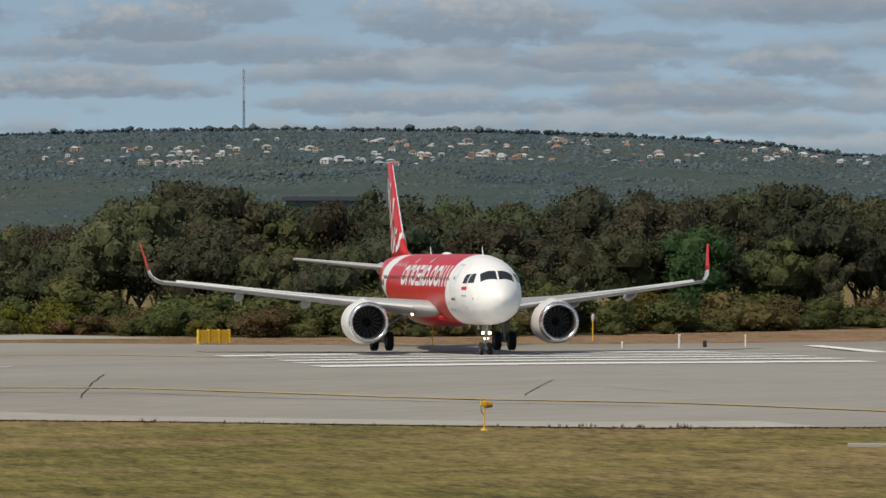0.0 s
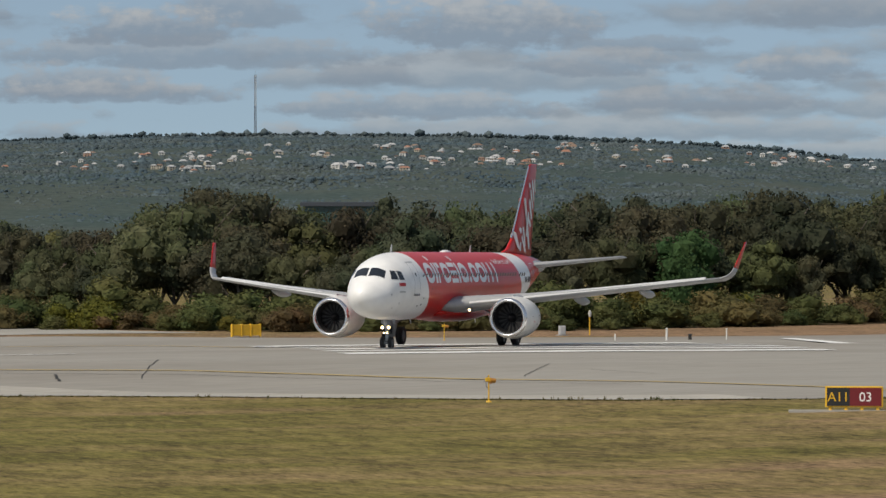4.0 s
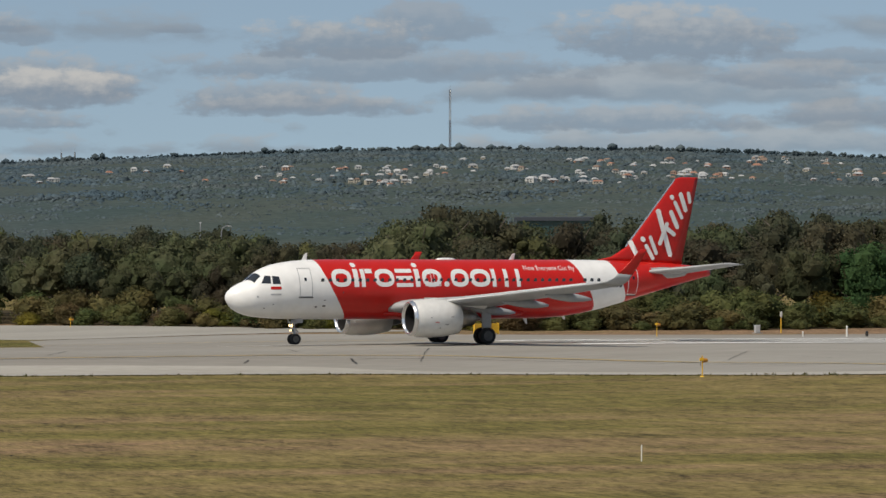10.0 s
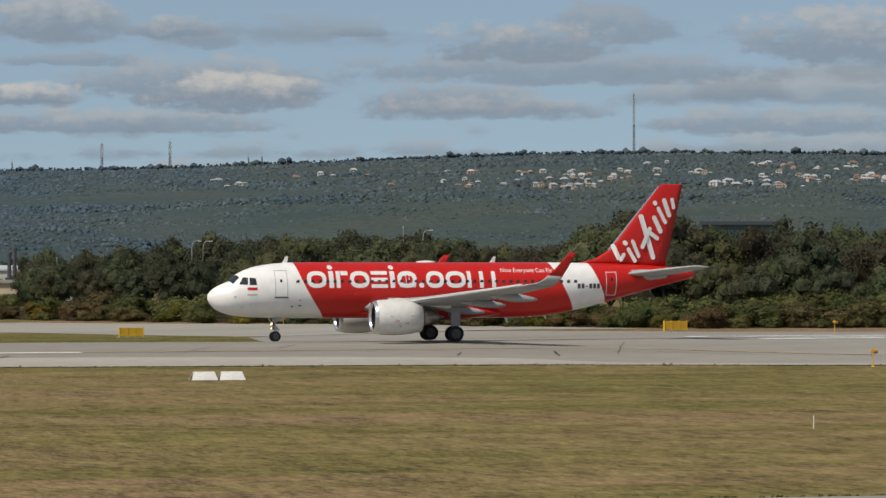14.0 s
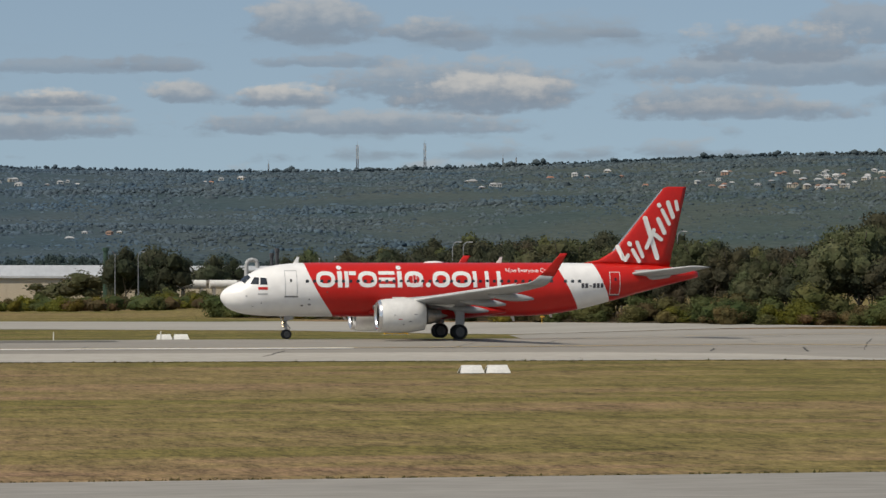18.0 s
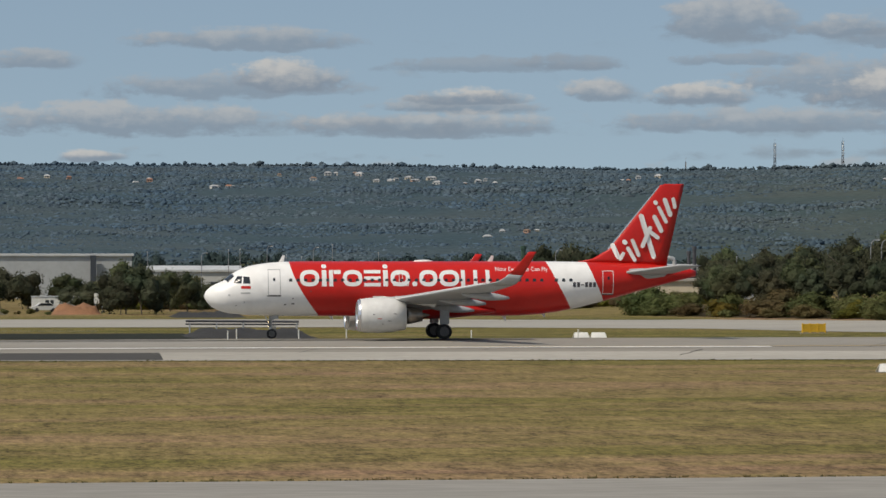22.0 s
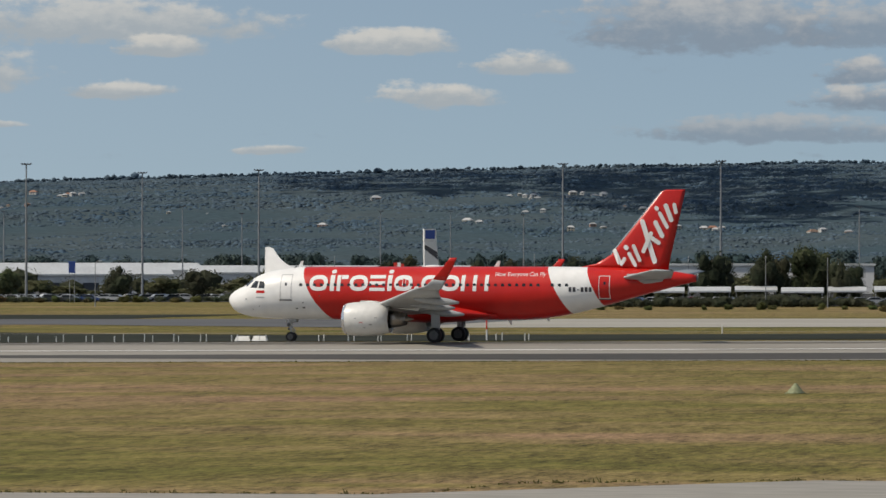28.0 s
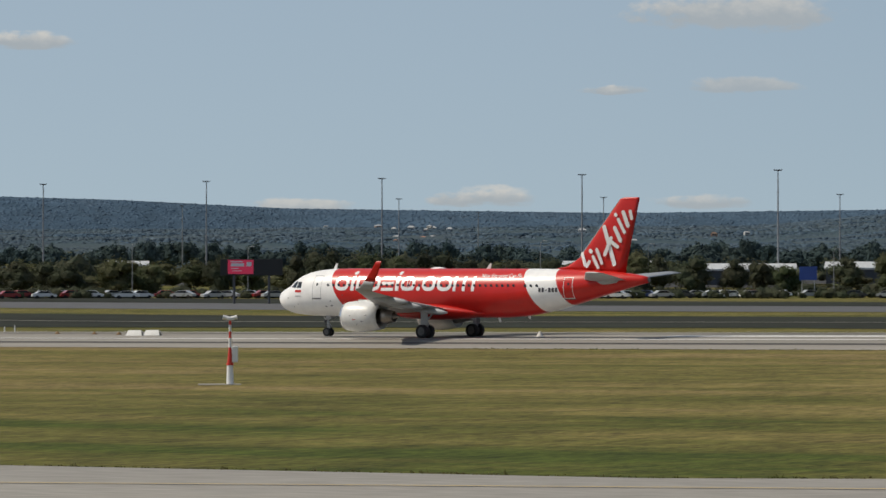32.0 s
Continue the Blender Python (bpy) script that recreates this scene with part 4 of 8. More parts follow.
        # flap track fairings
        for y, x0, z in ((3.9, 16.6, 2.35), (8.3, 17.0, 2.88), (12.2, 18.3, 3.32)):
            fs = []
            for i in range(9):
                u = i / 8
                r = 0.30 * math.sin(math.pi * (0.04 + 0.92 * u)) ** 0.7
                fs.append([(x0 + 3.5 * u, s_(y) + 0.65 * r * math.sin(radians(q)), z - 0.28 * u + 0.1 + r * math.cos(radians(q))) for q in range(0, 360, 45)])
            part("flap_fairing", loft(fs), WING_GREY, wing, "grey canoe-shaped flap fairing", True)
        # engine
        ey, ez = s_(5.75), 1.83
        eng = part("engine_cowl", ring_body([(11.25, 0.98), (11.12, 1.04), (11.12, 1.12), (11.3, 1.20), (11.9, 1.29), (12.8, 1.31), (13.8, 1.24), (14.75, 1.06), (14.75, 1.0), (13.5, 0.98), (12.3, 0.92), (11.6, 0.93)], ey, ez, True),
                   COWL, root, "white engine cowl with grime streaks", True)
        part("inlet_lip", ring_body([(11.3, 0.945), (11.13, 1.0), (11.08, 1.07), (11.13, 1.15), (11.34, 1.222)], ey, ez, False), CHROME, eng, "polished inlet lip", True)
        part("inlet_liner", ring_body([(11.27, 0.935), (11.6, 0.90), (12.0, 0.90), (12.2, 0.90)], ey, ez, False), INLET_DARK, eng, "dark inlet liner", True)
        bm = bmesh.new()
        cyl(bm, (12.1, ey, ez), (12.16, ey, ez), 0.93, seg=32)
        part("fan_disc", bm, BLACK, eng, "dark fan face")
        for i in range(18):
            ang = 20 * i
            bm = bmesh.new()
            mtx = Matrix.Translation((12.05, ey, ez)) @ Matrix.Rotation(radians(ang), 4, "X")
            vs = [bm.verts.new(mtx @ Vector(p)) for p in ((0.0, -0.05, 0.25), (0.1, 0.05, 0.25), (0.12, 0.14, 0.9), (-0.03, -0.12, 0.9))]
            bm.faces.new(vs)
            part("fan_blade", bm, FAN, eng)
        bm = bmesh.new()
        cyl(bm, (11.62, ey, ez), (12.05, ey, ez), 0.02, 0.27, 16)
        part("spinner", bm, FAN, eng)
        part("core_nozzle", ring_body([(14.5, 0.72), (15.2, 0.62), (16.0, 0.45), (16.0, 0.40), (15.0, 0.5)], ey, ez, True), BARE, eng, "bare metal core nozzle", True)
        bm = bmesh.new()
        cyl(bm, (15.6, ey, ez), (16.55, ey, ez), 0.34, 0.05, 16)
        part("exhaust_plug", bm, BARE, eng)
        py = loft([aerofoil((12.0, ey - 0.0, ez + 1.22), (16.9, ey, ez + 0.62), 0.075, (0, 1, 0)), aerofoil((13.1, ey, ez + 1.42), (17.2, ey, ez + 0.95), 0.08, (0, 1, 0))])
        part("pylon", py, COWL, eng, "engine pylon")
        bm = bmesh.new()
        box(bm, 12.3, 13.1, ey - 0.02, ey + 0.02, ez + 1.25, ez + 1.42, m=None)
        part("strake", bm, COWL, eng)
        # small stencil marks and vents on the cowl
        for mx, ang, w_, h_, mat_ in ((12.55, 100, 0.30, 0.05, AIR_RED), (13.35, 108, 0.22, 0.05, DARK_GREY), (12.9, 118, 0.10, 0.06, DARK_GREY), (13.75, 84, 0.26, 0.04, DARK_GREY), (12.2, 86, 0.12, 0.05, DARK_GREY)):
            bm = bmesh.new()
            rr = float(np.interp(mx, (11.9, 12.8, 13.8, 14.75), (1.29, 1.31, 1.24, 1.06))) + 0.012
            vs = []
            for dx, da in ((0, 0), (w_, 0), (w_, 1), (0, 1)):
                a_ = radians(ang + da * math.degrees(h_ / rr))
                vs.append(bm.verts.new((mx + dx, ey + side * rr * math.sin(a_), ez + rr * math.cos(a_))))
            bm.faces.new(vs)
            part("cowl_mark", bm, mat_, eng)
        # main gear
        gy = s_(3.795)
        bm = bmesh.new()
        cyl(bm, (17.75, gy - side * 0.1, 2.5), (17.8, gy, 0.62), 0.16)
        cyl(bm, (17.8, gy, 0.9), (17.8, gy, 0.5), 0.11)
        cyl(bm, (17.8, gy - 0.46, 0.585), (17.8, gy + 0.46, 0.585), 0.09)
        cyl(bm, (17.72, gy - side * 1.6, 2.3), (17.8, gy, 1.35), 0.07)
        cyl(bm, (18.15, gy, 1.35), (17.95, gy, 0.62), 0.05)
        gear = part("main_gear", bm, GREY, root, "grey main landing gear leg")
        bm = bmesh.new()
        box(bm, 17.5, 18.2, gy + side * 0.20, gy + side * 0.24, 1.15, 2.35, 0.01)
        part("gear_door", bm, WING_GREY, gear)
        for o in (-0.46, 0.46):
            wheel(gear, 17.8, gy + o, 0.585, 0.41, s_(1))
        # tailplane
        ts = []
        for y, le, te, z in ((0.4, 31.4, 35.6, 4.95), (1.0, 31.85, 35.75, 5.0), (6.2, 35.2, 37.0, 5.55)):
            ts.append(aerofoil((le, s_(y), z), (te, s_(y), z - 0.03), 0.10, (0, 0, 1)))
        tp = part("tailplane", loft(ts), WING_GREY, root, "pale grey swept tailplane", True)
        bm = bmesh.new()
        bmesh.ops.create_icosphere(bm, subdivisions=2, radius=1, matrix=Matrix.Translation((33.2, s_(1.0), 4.93)) @ Matrix.Diagonal((2.1, 0.14, 0.42, 1)))
        part("root_plate", bm, WING_GREY, tp, smooth=True)
        # wing root landing light
        bm = bmesh.new()
        cyl(bm, (12.30, s_(2.95), 2.28), (12.7, s_(2.95), 2.28), 0.10, seg=14)
        ll = part("landing_light", bm, DARK_GREY, root, "wing root landing light")
        bm = bmesh.new()
        bmesh.ops.create_circle(bm, cap_ends=True, segments=14, radius=0.085, matrix=Matrix.Translation((12.296, s_(2.95), 2.28)) @ Matrix.Rotation(radians(-90), 4, "Y"))
        part("lens", bm, LAMP_LIT, ll, "lit lens")
    # fin
    fin = part("fin", loft([aerofoil(p, q, t_, (0, 1, 0)) for p, q, t_ in (((28.0, 0, 5.76), (35.3, 0, 5.55), 0.045), ((29.6, 0, 6.08), (35.34, 0, 5.95), 0.07), ((30.75, 0, 6.75), (35.5, 0, 6.7), 0.09), ((34.75, 0, 11.66), (36.62, 0, 11.66), 0.09), ((35.15, 0, 11.78), (36.62, 0, 11.78), 0.05))]),
               AIR_RED, root, "tall red swept tail fin", True)
    bm = bmesh.new()
    cyl(bm, (30.78, 0, 6.8), (34.72, 0, 11.6), 0.06, 0.045, 8)
    part("leading_edge", bm, CHROME, fin, "bright metal leading edge")
    # plain white slanting strokes of the emblem on both faces of the fin
    strokes = [((31.12, 7.08), (31.5, 6.21), 0.35), ((31.68, 6.07), (31.91, 6.45), 0.29), ((32.27, 6.86), (32.77, 5.98), 0.29), ((32.62, 7.45), (33.09, 6.35), 0.29), ((33.30, 9.32), (34.25, 6.27), 0.38),
               ((33.39, 7.04), (33.98, 8.41), 0.32), ((33.95, 8.13), (34.57, 7.69), 0.32), ((34.33, 9.25), (34.84, 8.22), 0.35), ((34.66, 9.96), (35.22, 8.9), 0.29), ((35.13, 10.55), (35.54, 9.44), 0.35),
               ((35.78, 10.62), (35.9, 10.03), 0.29), ((32.0, 7.36), (32.06, 7.3), 0.35), ((34.39, 10.37), (34.44, 10.31), 0.32)]
    for side in (-1, 1):
        for (x0, z0), (x1, z1), w in strokes:
            bm = bmesh.new()
            d = Vector((x1 - x0, z1 - z0)).normalized() * (w / 2)
            ends = [Vector((x0, z0)), Vector((x1, z1))]
            ring = []
            for e_, sg, base in ((0, -1, 90), (1, 1, -90)):
                for i in range(7):
                    a_ = math.atan2(d.y, d.x) + radians(base + (i * 30 if e_ == 0 else i * 30))
                    ring.append(ends[e_] + Vector((math.cos(a_), math.sin(a_))) * w / 2)
            vs = []
            for p in ring:
                if p.y > 5.75:
                    u = min(max((p.y - 5.7) / 6.0, 0), 1)
                    le, te = np.interp(p.y, (5.76, 6.08, 6.75, 11.66), (28.0, 29.6, 30.75, 34.75)), np.interp(p.y, (5.55, 11.66), (35.3, 36.62))
                    c, t_ = te - le, np.interp(p.y, (5.72, 6.02, 6.75), (0.045, 0.07, 0.09))
                    k = min(max((p.x - le) / c, 0.001), 1)
                    y = 5 * t_ * (0.2969 * math.sqrt(k) - 0.126 * k - 0.3516 * k * k + 0.2843 * k ** 3 - 0.1015 * k ** 4) * c * 1.15 + 0.055
                    if p.y < 6.1:
                        y = max(y, 0.35)
                    vs.append(bm.verts.new((p.x, side * y, p.y)))
                else:
                    vs.append(bm.verts.new(skin(p.x, p.y, side, 0.03)))
            bm.faces.new(vs if side > 0 else vs[::-1])
            bmesh.ops.triangulate(bm, faces=bm.faces)
            part("emblem_stroke", bm, AIR_WHITE, fin, "plain white painted stroke")
    # nose gear
    bm = bmesh.new()
    cyl(bm, (5.05, 0, 1.9), (5.1, 0, 0.5), 0.09)
    cyl(bm, (5.1, -0.25, 0.38), (5.1, 0.25, 0.38), 0.06)
    cyl(bm, (4.55, 0, 1.85), (5.07, 0, 0.95), 0.05)
    cyl(bm, (5.25, 0, 1.0), (5.2, 0, 0.45), 0.03)
    ng = part("nose_gear", bm, GREY, root, "grey nose gear leg")
    bm = bmesh.new()
    box(bm, 4.92, 5.28, -0.17, 0.17, 1.42, 1.72, 0.03)
    part("steering_box", bm, WING_GREY, ng, "grey steering actuator box")
    bm = bmesh.new()
    for p_, q_ in (((5.14, 0, 1.15), (5.42, 0, 0.86)), ((5.42, 0, 0.86), (5.14, 0, 0.52))):
        cyl(bm, p_, q_, 0.035, seg=8)
    part("torque_link", bm, STEEL, ng, "bright steel torque link")
    for o in (-0.25, 0.25):
        wheel(ng, 5.1, o, 0.38, 0.22, 1)
    for s in (-1, 1):
        bm = bmesh.new()
        box(bm, 5.1, 5.6, s * 0.36 - 0.015, s * 0.36 + 0.015, 1.5, 1.85, 0.01)
        part("gear_door", bm, WING_GREY, ng)
        for z, o in ((1.30, 0.20), (0.98, 0.10)):
            bm = bmesh.new()
            rl = 0.115 if z > 1.1 else 0.07
            cyl(bm, (4.84, s * o, z), (4.98, s * o, z), rl, seg=14)
            tl = part("taxi_light", bm, DARK_GREY, ng, "nose gear light")
            bm = bmesh.new()
            bmesh.ops.create_circle(bm, cap_ends=True, segments=14, radius=rl * 0.85, matrix=Matrix.Translation((4.836, s * o, z)) @ Matrix.Rotation(radians(-90), 4, "Y"))
            part("lens", bm, LAMP_LIT, tl, "lit lens")
    return root


def ring_body(profile, ey, ez, closed):
    """A body of revolution about a line along x."""
    bm = bmesh.new()
    seg = 36
    rings = [[bm.verts.new((x, ey + r * math.sin(2 * math.pi * i / seg), ez + r * math.cos(2 * math.pi * i / seg))) for i in range(seg)] for x, r in profile]
    pairs = list(zip(rings, rings[1:])) + ([(rings[-1], rings[0])] if closed else [])
    for a_, b_ in pairs:
        for i in range(seg):
            bm.faces.new((a_[i], a_[(i + 1) % seg], b_[(i + 1) % seg], b_[i]))
    bmesh.ops.recalc_face_normals(bm, faces=bm.faces)
    return bm


def wheel(parent, x, y, r, w, out):
    """A tyre with a rim; it stays with its leg."""
    bm = bmesh.new()
    prof = [(-0.5, 0.62), (-0.5, 0.86), (-0.38, 0.98), (0.38, 0.98), (0.5, 0.86), (0.5, 0.62)]
    seg = 28
    rings = [[bm.verts.new((r * q * math.sin(2 * math.pi * i / seg), w * u, r * q * math.cos(2 * math.pi * i / seg))) for i in range(seg)] for u, q in prof]
    for a_, b_ in zip(rings, rings[1:] + rings[:1]):
        for i in range(seg):
            bm.faces.new((a_[i], a_[(i + 1) % seg], b_[(i + 1) % seg], b_[i]))
    bmesh.ops.recalc_face_normals(bm, faces=bm.faces)
    ob = part("wheel", bm, RUBBER, parent, "black tyre")
    ob.matrix_basis = pose(x, y, r)
    bm = bmesh.new()
    cyl(bm, (0, -w * 0.42, 0), (0, w * 0.42, 0), r * 0.6, seg=18)
    for i in range(6):
        q = radians(60 * i)
        for s in (-1, 1):
            cyl(bm, (r * 0.4 * math.sin(q), s * w * 0.40, r * 0.4 * math.cos(q)), (r * 0.4 * math.sin(q), s * w * 0.45, r * 0.4 * math.cos(q)), r * 0.08, seg=6)
    part("rim", bm, RIM_GREY, ob, "grey dusty rim")
    WHEELS.append((ob, x, y, r))
    return ob


WHEELS = []
airliner = build_airliner()


# ---- hills ----
RIDGE_AZ = (-40, -27, -23.3, -22.4, -21.3, -20.3, -19, -17, -15.5, -13.2, -10.3, -8.1, -5, -1.3, 2.3, 3.7, 5.9, 8.8, 11.8, 14, 16.2, 18.4, 20.6, 22, 23, 24.4, 25.3, 26.2, 28, 45)
RIDGE_EL = (0.9, 1.0, 1.12, 1.25, 1.32, 1.365, 1.40, 1.41, 1.415, 1.385, 1.35, 1.345, 1.405, 1.405, 1.415, 1.45, 1.355, 1.42, 1.37, 1.325, 1.27, 1.21, 1.135, 1.07, 1.06, 0.95, 0.77, 0.6, 0.45, 0.35)


def stretch_az(az):
    """The scarp's southern stretch lies a little wider."""
    if az < -12.0:
        return -15.5 + (az + 15.5) * 1.15
    return az + 0.525 * ease(az, -3.0, -12.0 + 1e-6) if az < -3 else az


def southern(az):
    return 1 + 0.12 * ease(-az, 8, 18)


def ridge_el(az):
    real = -15.5 + (az + 15.5) / 1.15 if az < -15.5 else az
    return float(np.interp(real, RIDGE_AZ, RIDGE_EL)) * southern(az)


HILL_NEAR, HILL_FAR = 2300.0, 4300.0


def hill_z(az, r):
    u = min(max((r - HILL_NEAR) / (HILL_FAR - HILL_NEAR), 0), 1)
    top = rise(ridge_el(az), HILL_FAR)
    f = 0.30 * u + 0.70 * ease(u, 0.12, 1.02) ** 1.1
    x, y = spot(az, r)
    n_ = noise.fractal(Vector((x / 420, y / 420, 0.3)), 0.9, 2.0, 4) * 8.0 * math.sin(math.pi * min(u, 1)) ** 0.8
    return -3.0 + (top + 3.0) * f + n_


def island_variation(mat, lo, hi):
    """Piece by piece lighter or darker."""
    n, l = mat.node_tree.nodes, mat.node_tree.links
    b = n["Principled BSDF"]
    geo = n.new("ShaderNodeNewGeometry")
    hsv = n.new("ShaderNodeHueSaturation")
    r = n.new("ShaderNodeMapRange")
    r.inputs[3].default_value, r.inputs[4].default_value = lo, hi
    l.new(geo.outputs["Random Per Island"], r.inputs[0])
    src = b.inputs["Base Color"].links[0].from_socket
    l.new(src, hsv.inputs["Color"]), l.new(r.outputs[0], hsv.inputs["Value"])
    l.new(hsv.outputs[0], b.inputs["Base Color"])
    return mat


def less_blue_south(mat, tint):
    """Turns the haze-tinted colour less blue, to olive and brown, along the southern stretch."""
    n, l = mat.node_tree.nodes, mat.node_tree.links
    b = n["Principled BSDF"]
    geo, sep, div, fade, mix = (n.new("ShaderNode" + k_) for k_ in ("NewGeometry", "SeparateXYZ", "Math", "MapRange", "Mix"))
    l.new(geo.outputs["Position"], sep.inputs[0])
    div.operation = "DIVIDE"
    l.new(sep.outputs[0], div.inputs[0]), l.new(sep.outputs[1], div.inputs[1])
    fade.inputs[1].default_value, fade.inputs[2].default_value = 0.10, 0.24
    l.new(div.outputs[0], fade.inputs[0])
    mix.data_type, mix.blend_type = "RGBA", "MULTIPLY"
    l.new(fade.outputs[0], mix.inputs[0])
    l.new(b.inputs["Base Color"].links[0].from_socket, mix.inputs[6])
    mix.inputs[7].default_value = (*tint, 1)
    l.new(mix.outputs[2], b.inputs["Base Color"])
    return mat


# the air's blue haze is mixed into the base colours of hills and woods
HILL = material("hazed_wooded_hillside", (0.048, 0.076, 0.092), 1.0, vary=0.26, scale=0.008, fine=0.16, spec=0.02, second=(0.064, 0.086, 0.096), space="World")
less_blue_south(HILL, (1.10, 1.0, 0.80))
FAR_HILL = material("hazed_distant_ridge", (0.062, 0.104, 0.150), 1.0, vary=0.22, scale=0.006, fine=0.05, spec=0.02, space="World")
FOLIAGE_FAR = island_variation(material("hazed_distant_foliage", (0.053, 0.088, 0.124), 1.0, vary=0.42, scale=0.011, fine=0.045, spec=0.03, second=(0.074, 0.101, 0.122), space="World"), 0.86, 1.14)
less_blue_south(FOLIAGE_FAR, (1.04, 0.95, 0.82))

# strongest haze blue, painted into the farthest woods
FOLIAGE_RIDGE = island_variation(material("hazed_ridge_foliage", (0.066, 0.110, 0.160), 1.0, vary=0.22, scale=0.009, fine=0.05, spec=0.03, second=(0.080, 0.120, 0.164), space="World"), 0.92, 1.08)


def far_ridge_el(az):
    return float(np.interp(az, (20, 26.3, 29.7, 32, 34.1, 36.3, 37.8, 48), (0.70, 0.66, 0.62, 0.65, 0.68, 0.79, 0.83, 0.85)))


def build_hills():
    azs = list(np.arange(-42, 44.01, 0.2))
    rs = list(np.linspace(HILL_NEAR, HILL_FAR, 17)) + [4500.0]
    verts, faces = [], []
    for az in azs:
        for r in rs:
            x, y = spot(az, r)
            verts.append((x, y, hill_z(az, r) if r <= HILL_FAR else hill_z(az, HILL_FAR) - 25))
    k = len(rs)
    for i in range(len(azs) - 1):
        for j in range(k - 1):
            faces.append(((i + 1) * k + j, i * k + j, i * k + j + 1, (i + 1) * k + j + 1))
    tagged(link_mesh("hills", verts, faces, HILL, smooth=True), "wooded scarp, blue-grey with painted haze, with paler open slopes", "hill", kind="structure")
    # a lower, farther ridge to the north
    faz = list(np.arange(20, 48.01, 0.25))
    fel = [far_ridge_el(a_) for a_ in faz]
    verts, faces = [], []
    for a_, e_ in zip(faz, fel):
        for r, f in ((4520, 0.0), (4600, 0.55), (4690, 0.9), (4760, 1.0), (4850, 0.6)):
            x, y = spot(a_, r)
            verts.append((x, y, -4 + (rise(e_, 4760) + 4) * f))
    for i in range(len(faz) - 1):
        for j in range(4):
            faces.append(((i + 1) * 5 + j, i * 5 + j, i * 5 + j + 1, (i + 1) * 5 + j + 1))
    tagged(link_mesh("far_hills", verts, faces, FAR_HILL, smooth=True), "low distant wooded ridge with blue haze painted in", "hill", kind="structure")


build_hills()


def build_hill_trees():
    """Tens of thousands of small crowns over the scarp, in one sheet."""
    rnd = random.Random(5)
    rng = np.random.default_rng(3)
    spots = []
    for i in range(190000):
        az = rnd.uniform(-30, 39.5)
        r = HILL_FAR - (HILL_FAR - HILL_NEAR - 150) * rnd.random() ** 1.1
        x, y = spot(az, r)
        wooded = noise.fractal(Vector((x / 150, y / 330, 1.3)), 0.8, 2.0, 5) + 0.70 * ease(r, 3100, 3600) - (0.10 if az < -8 else 0.0) - 0.50 * ease(-az, 11, 14) * (1 - ease(r, 3250, 3650)) + 0.38 + rnd.uniform(-0.25, 0.25)
        low_scrub = wooded < 0
        if low_scrub and rnd.random() < (0.30 if az < -11 else 0.10):
            continue
        z = hill_z(az, r)
        spots.append((x, y, z, rnd.uniform(0.6, 1.3) if low_scrub else rnd.uniform(0.9, 1.9) * (1.0 + 0.30 * ease(r, 3200, 3700)) * (1.7 if rnd.random() < 0.14 else 1.0)))
    for i in range(26000):                             # the far northern ridge too
        az, u = rnd.uniform(20.5, 42), rnd.random()
        r = 4520 + 240 * u
        x, y = spot(az, r)
        z = -4 + (rise(far_ridge_el(az), 4760) + 4) * float(np.interp(r, (4520, 4600, 4690, 4760), (0.0, 0.55, 0.9, 1.0)))
        spots.append((x, y, z, rnd.uniform(0.9, 2.4)))
    sp = np.array(spots)
    k = len(sp)
    # a low dome: two rings of four and a top
    base = np.array([(1, 0, -0.5), (0, 1, -0.5), (-1, 0, -0.5), (0, -1, -0.5), (0.52, 0.52, 0.32), (-0.52, 0.52, 0.32), (-0.52, -0.52, 0.32), (0.52, -0.52, 0.32), (0, 0, 0.70)])
    tri = np.array([(0, 1, 4), (1, 5, 4), (1, 2, 5), (2, 6, 5), (2, 3, 6), (3, 7, 6), (3, 0, 7), (0, 4, 7), (4, 5, 8), (5, 6, 8), (6, 7, 8), (7, 4, 8)])
    low = np.interp(np.degrees(np.arctan2(-sp[:, 0], sp[:, 1])), (-12, 0, 14, 20), (0.66, 0.60, 0.50, 0.42))   # flatter canopies to the north, softening relief as haze would
    turn_ = rng.uniform(0, 6.283, k)
    c_, s_ = np.cos(turn_)[:, None], np.sin(turn_)[:, None]
    dome = np.stack([base[None, :, 0] * c_ - base[None, :, 1] * s_, base[None, :, 0] * s_ + base[None, :, 1] * c_, np.repeat(base[None, :, 2], k, 0)], 2)
    vs = dome * rng.uniform(0.7, 1.4, (k, 1, 3)) * rng.uniform(0.62, 1.38, (k, 9, 1)) * sp[:, 3][:, None, None] * np.stack([np.ones(k), np.ones(k), low], 1)[:, None, :] + sp[:, None, :3]
    fs = (tri[None] + 9 * np.arange(k)[:, None, None]).reshape(-1, 3)
    near_ = 9 * (k - 26000)
    cut = 12 * (k - 26000)
    vs = vs.reshape(-1, 3)
    tagged(quick_mesh("hillside_trees", vs[:near_], fs[:cut], FOLIAGE_FAR), "far eucalypt woods over the scarp, tinted with painted haze", "trees", kind="stuff")
    tagged(quick_mesh("ridge_trees", vs[near_:], fs[cut:] - near_, FOLIAGE_RIDGE), "woods over the farthest ridge, with blue haze painted in", "trees", kind="stuff")


build_hill_trees()


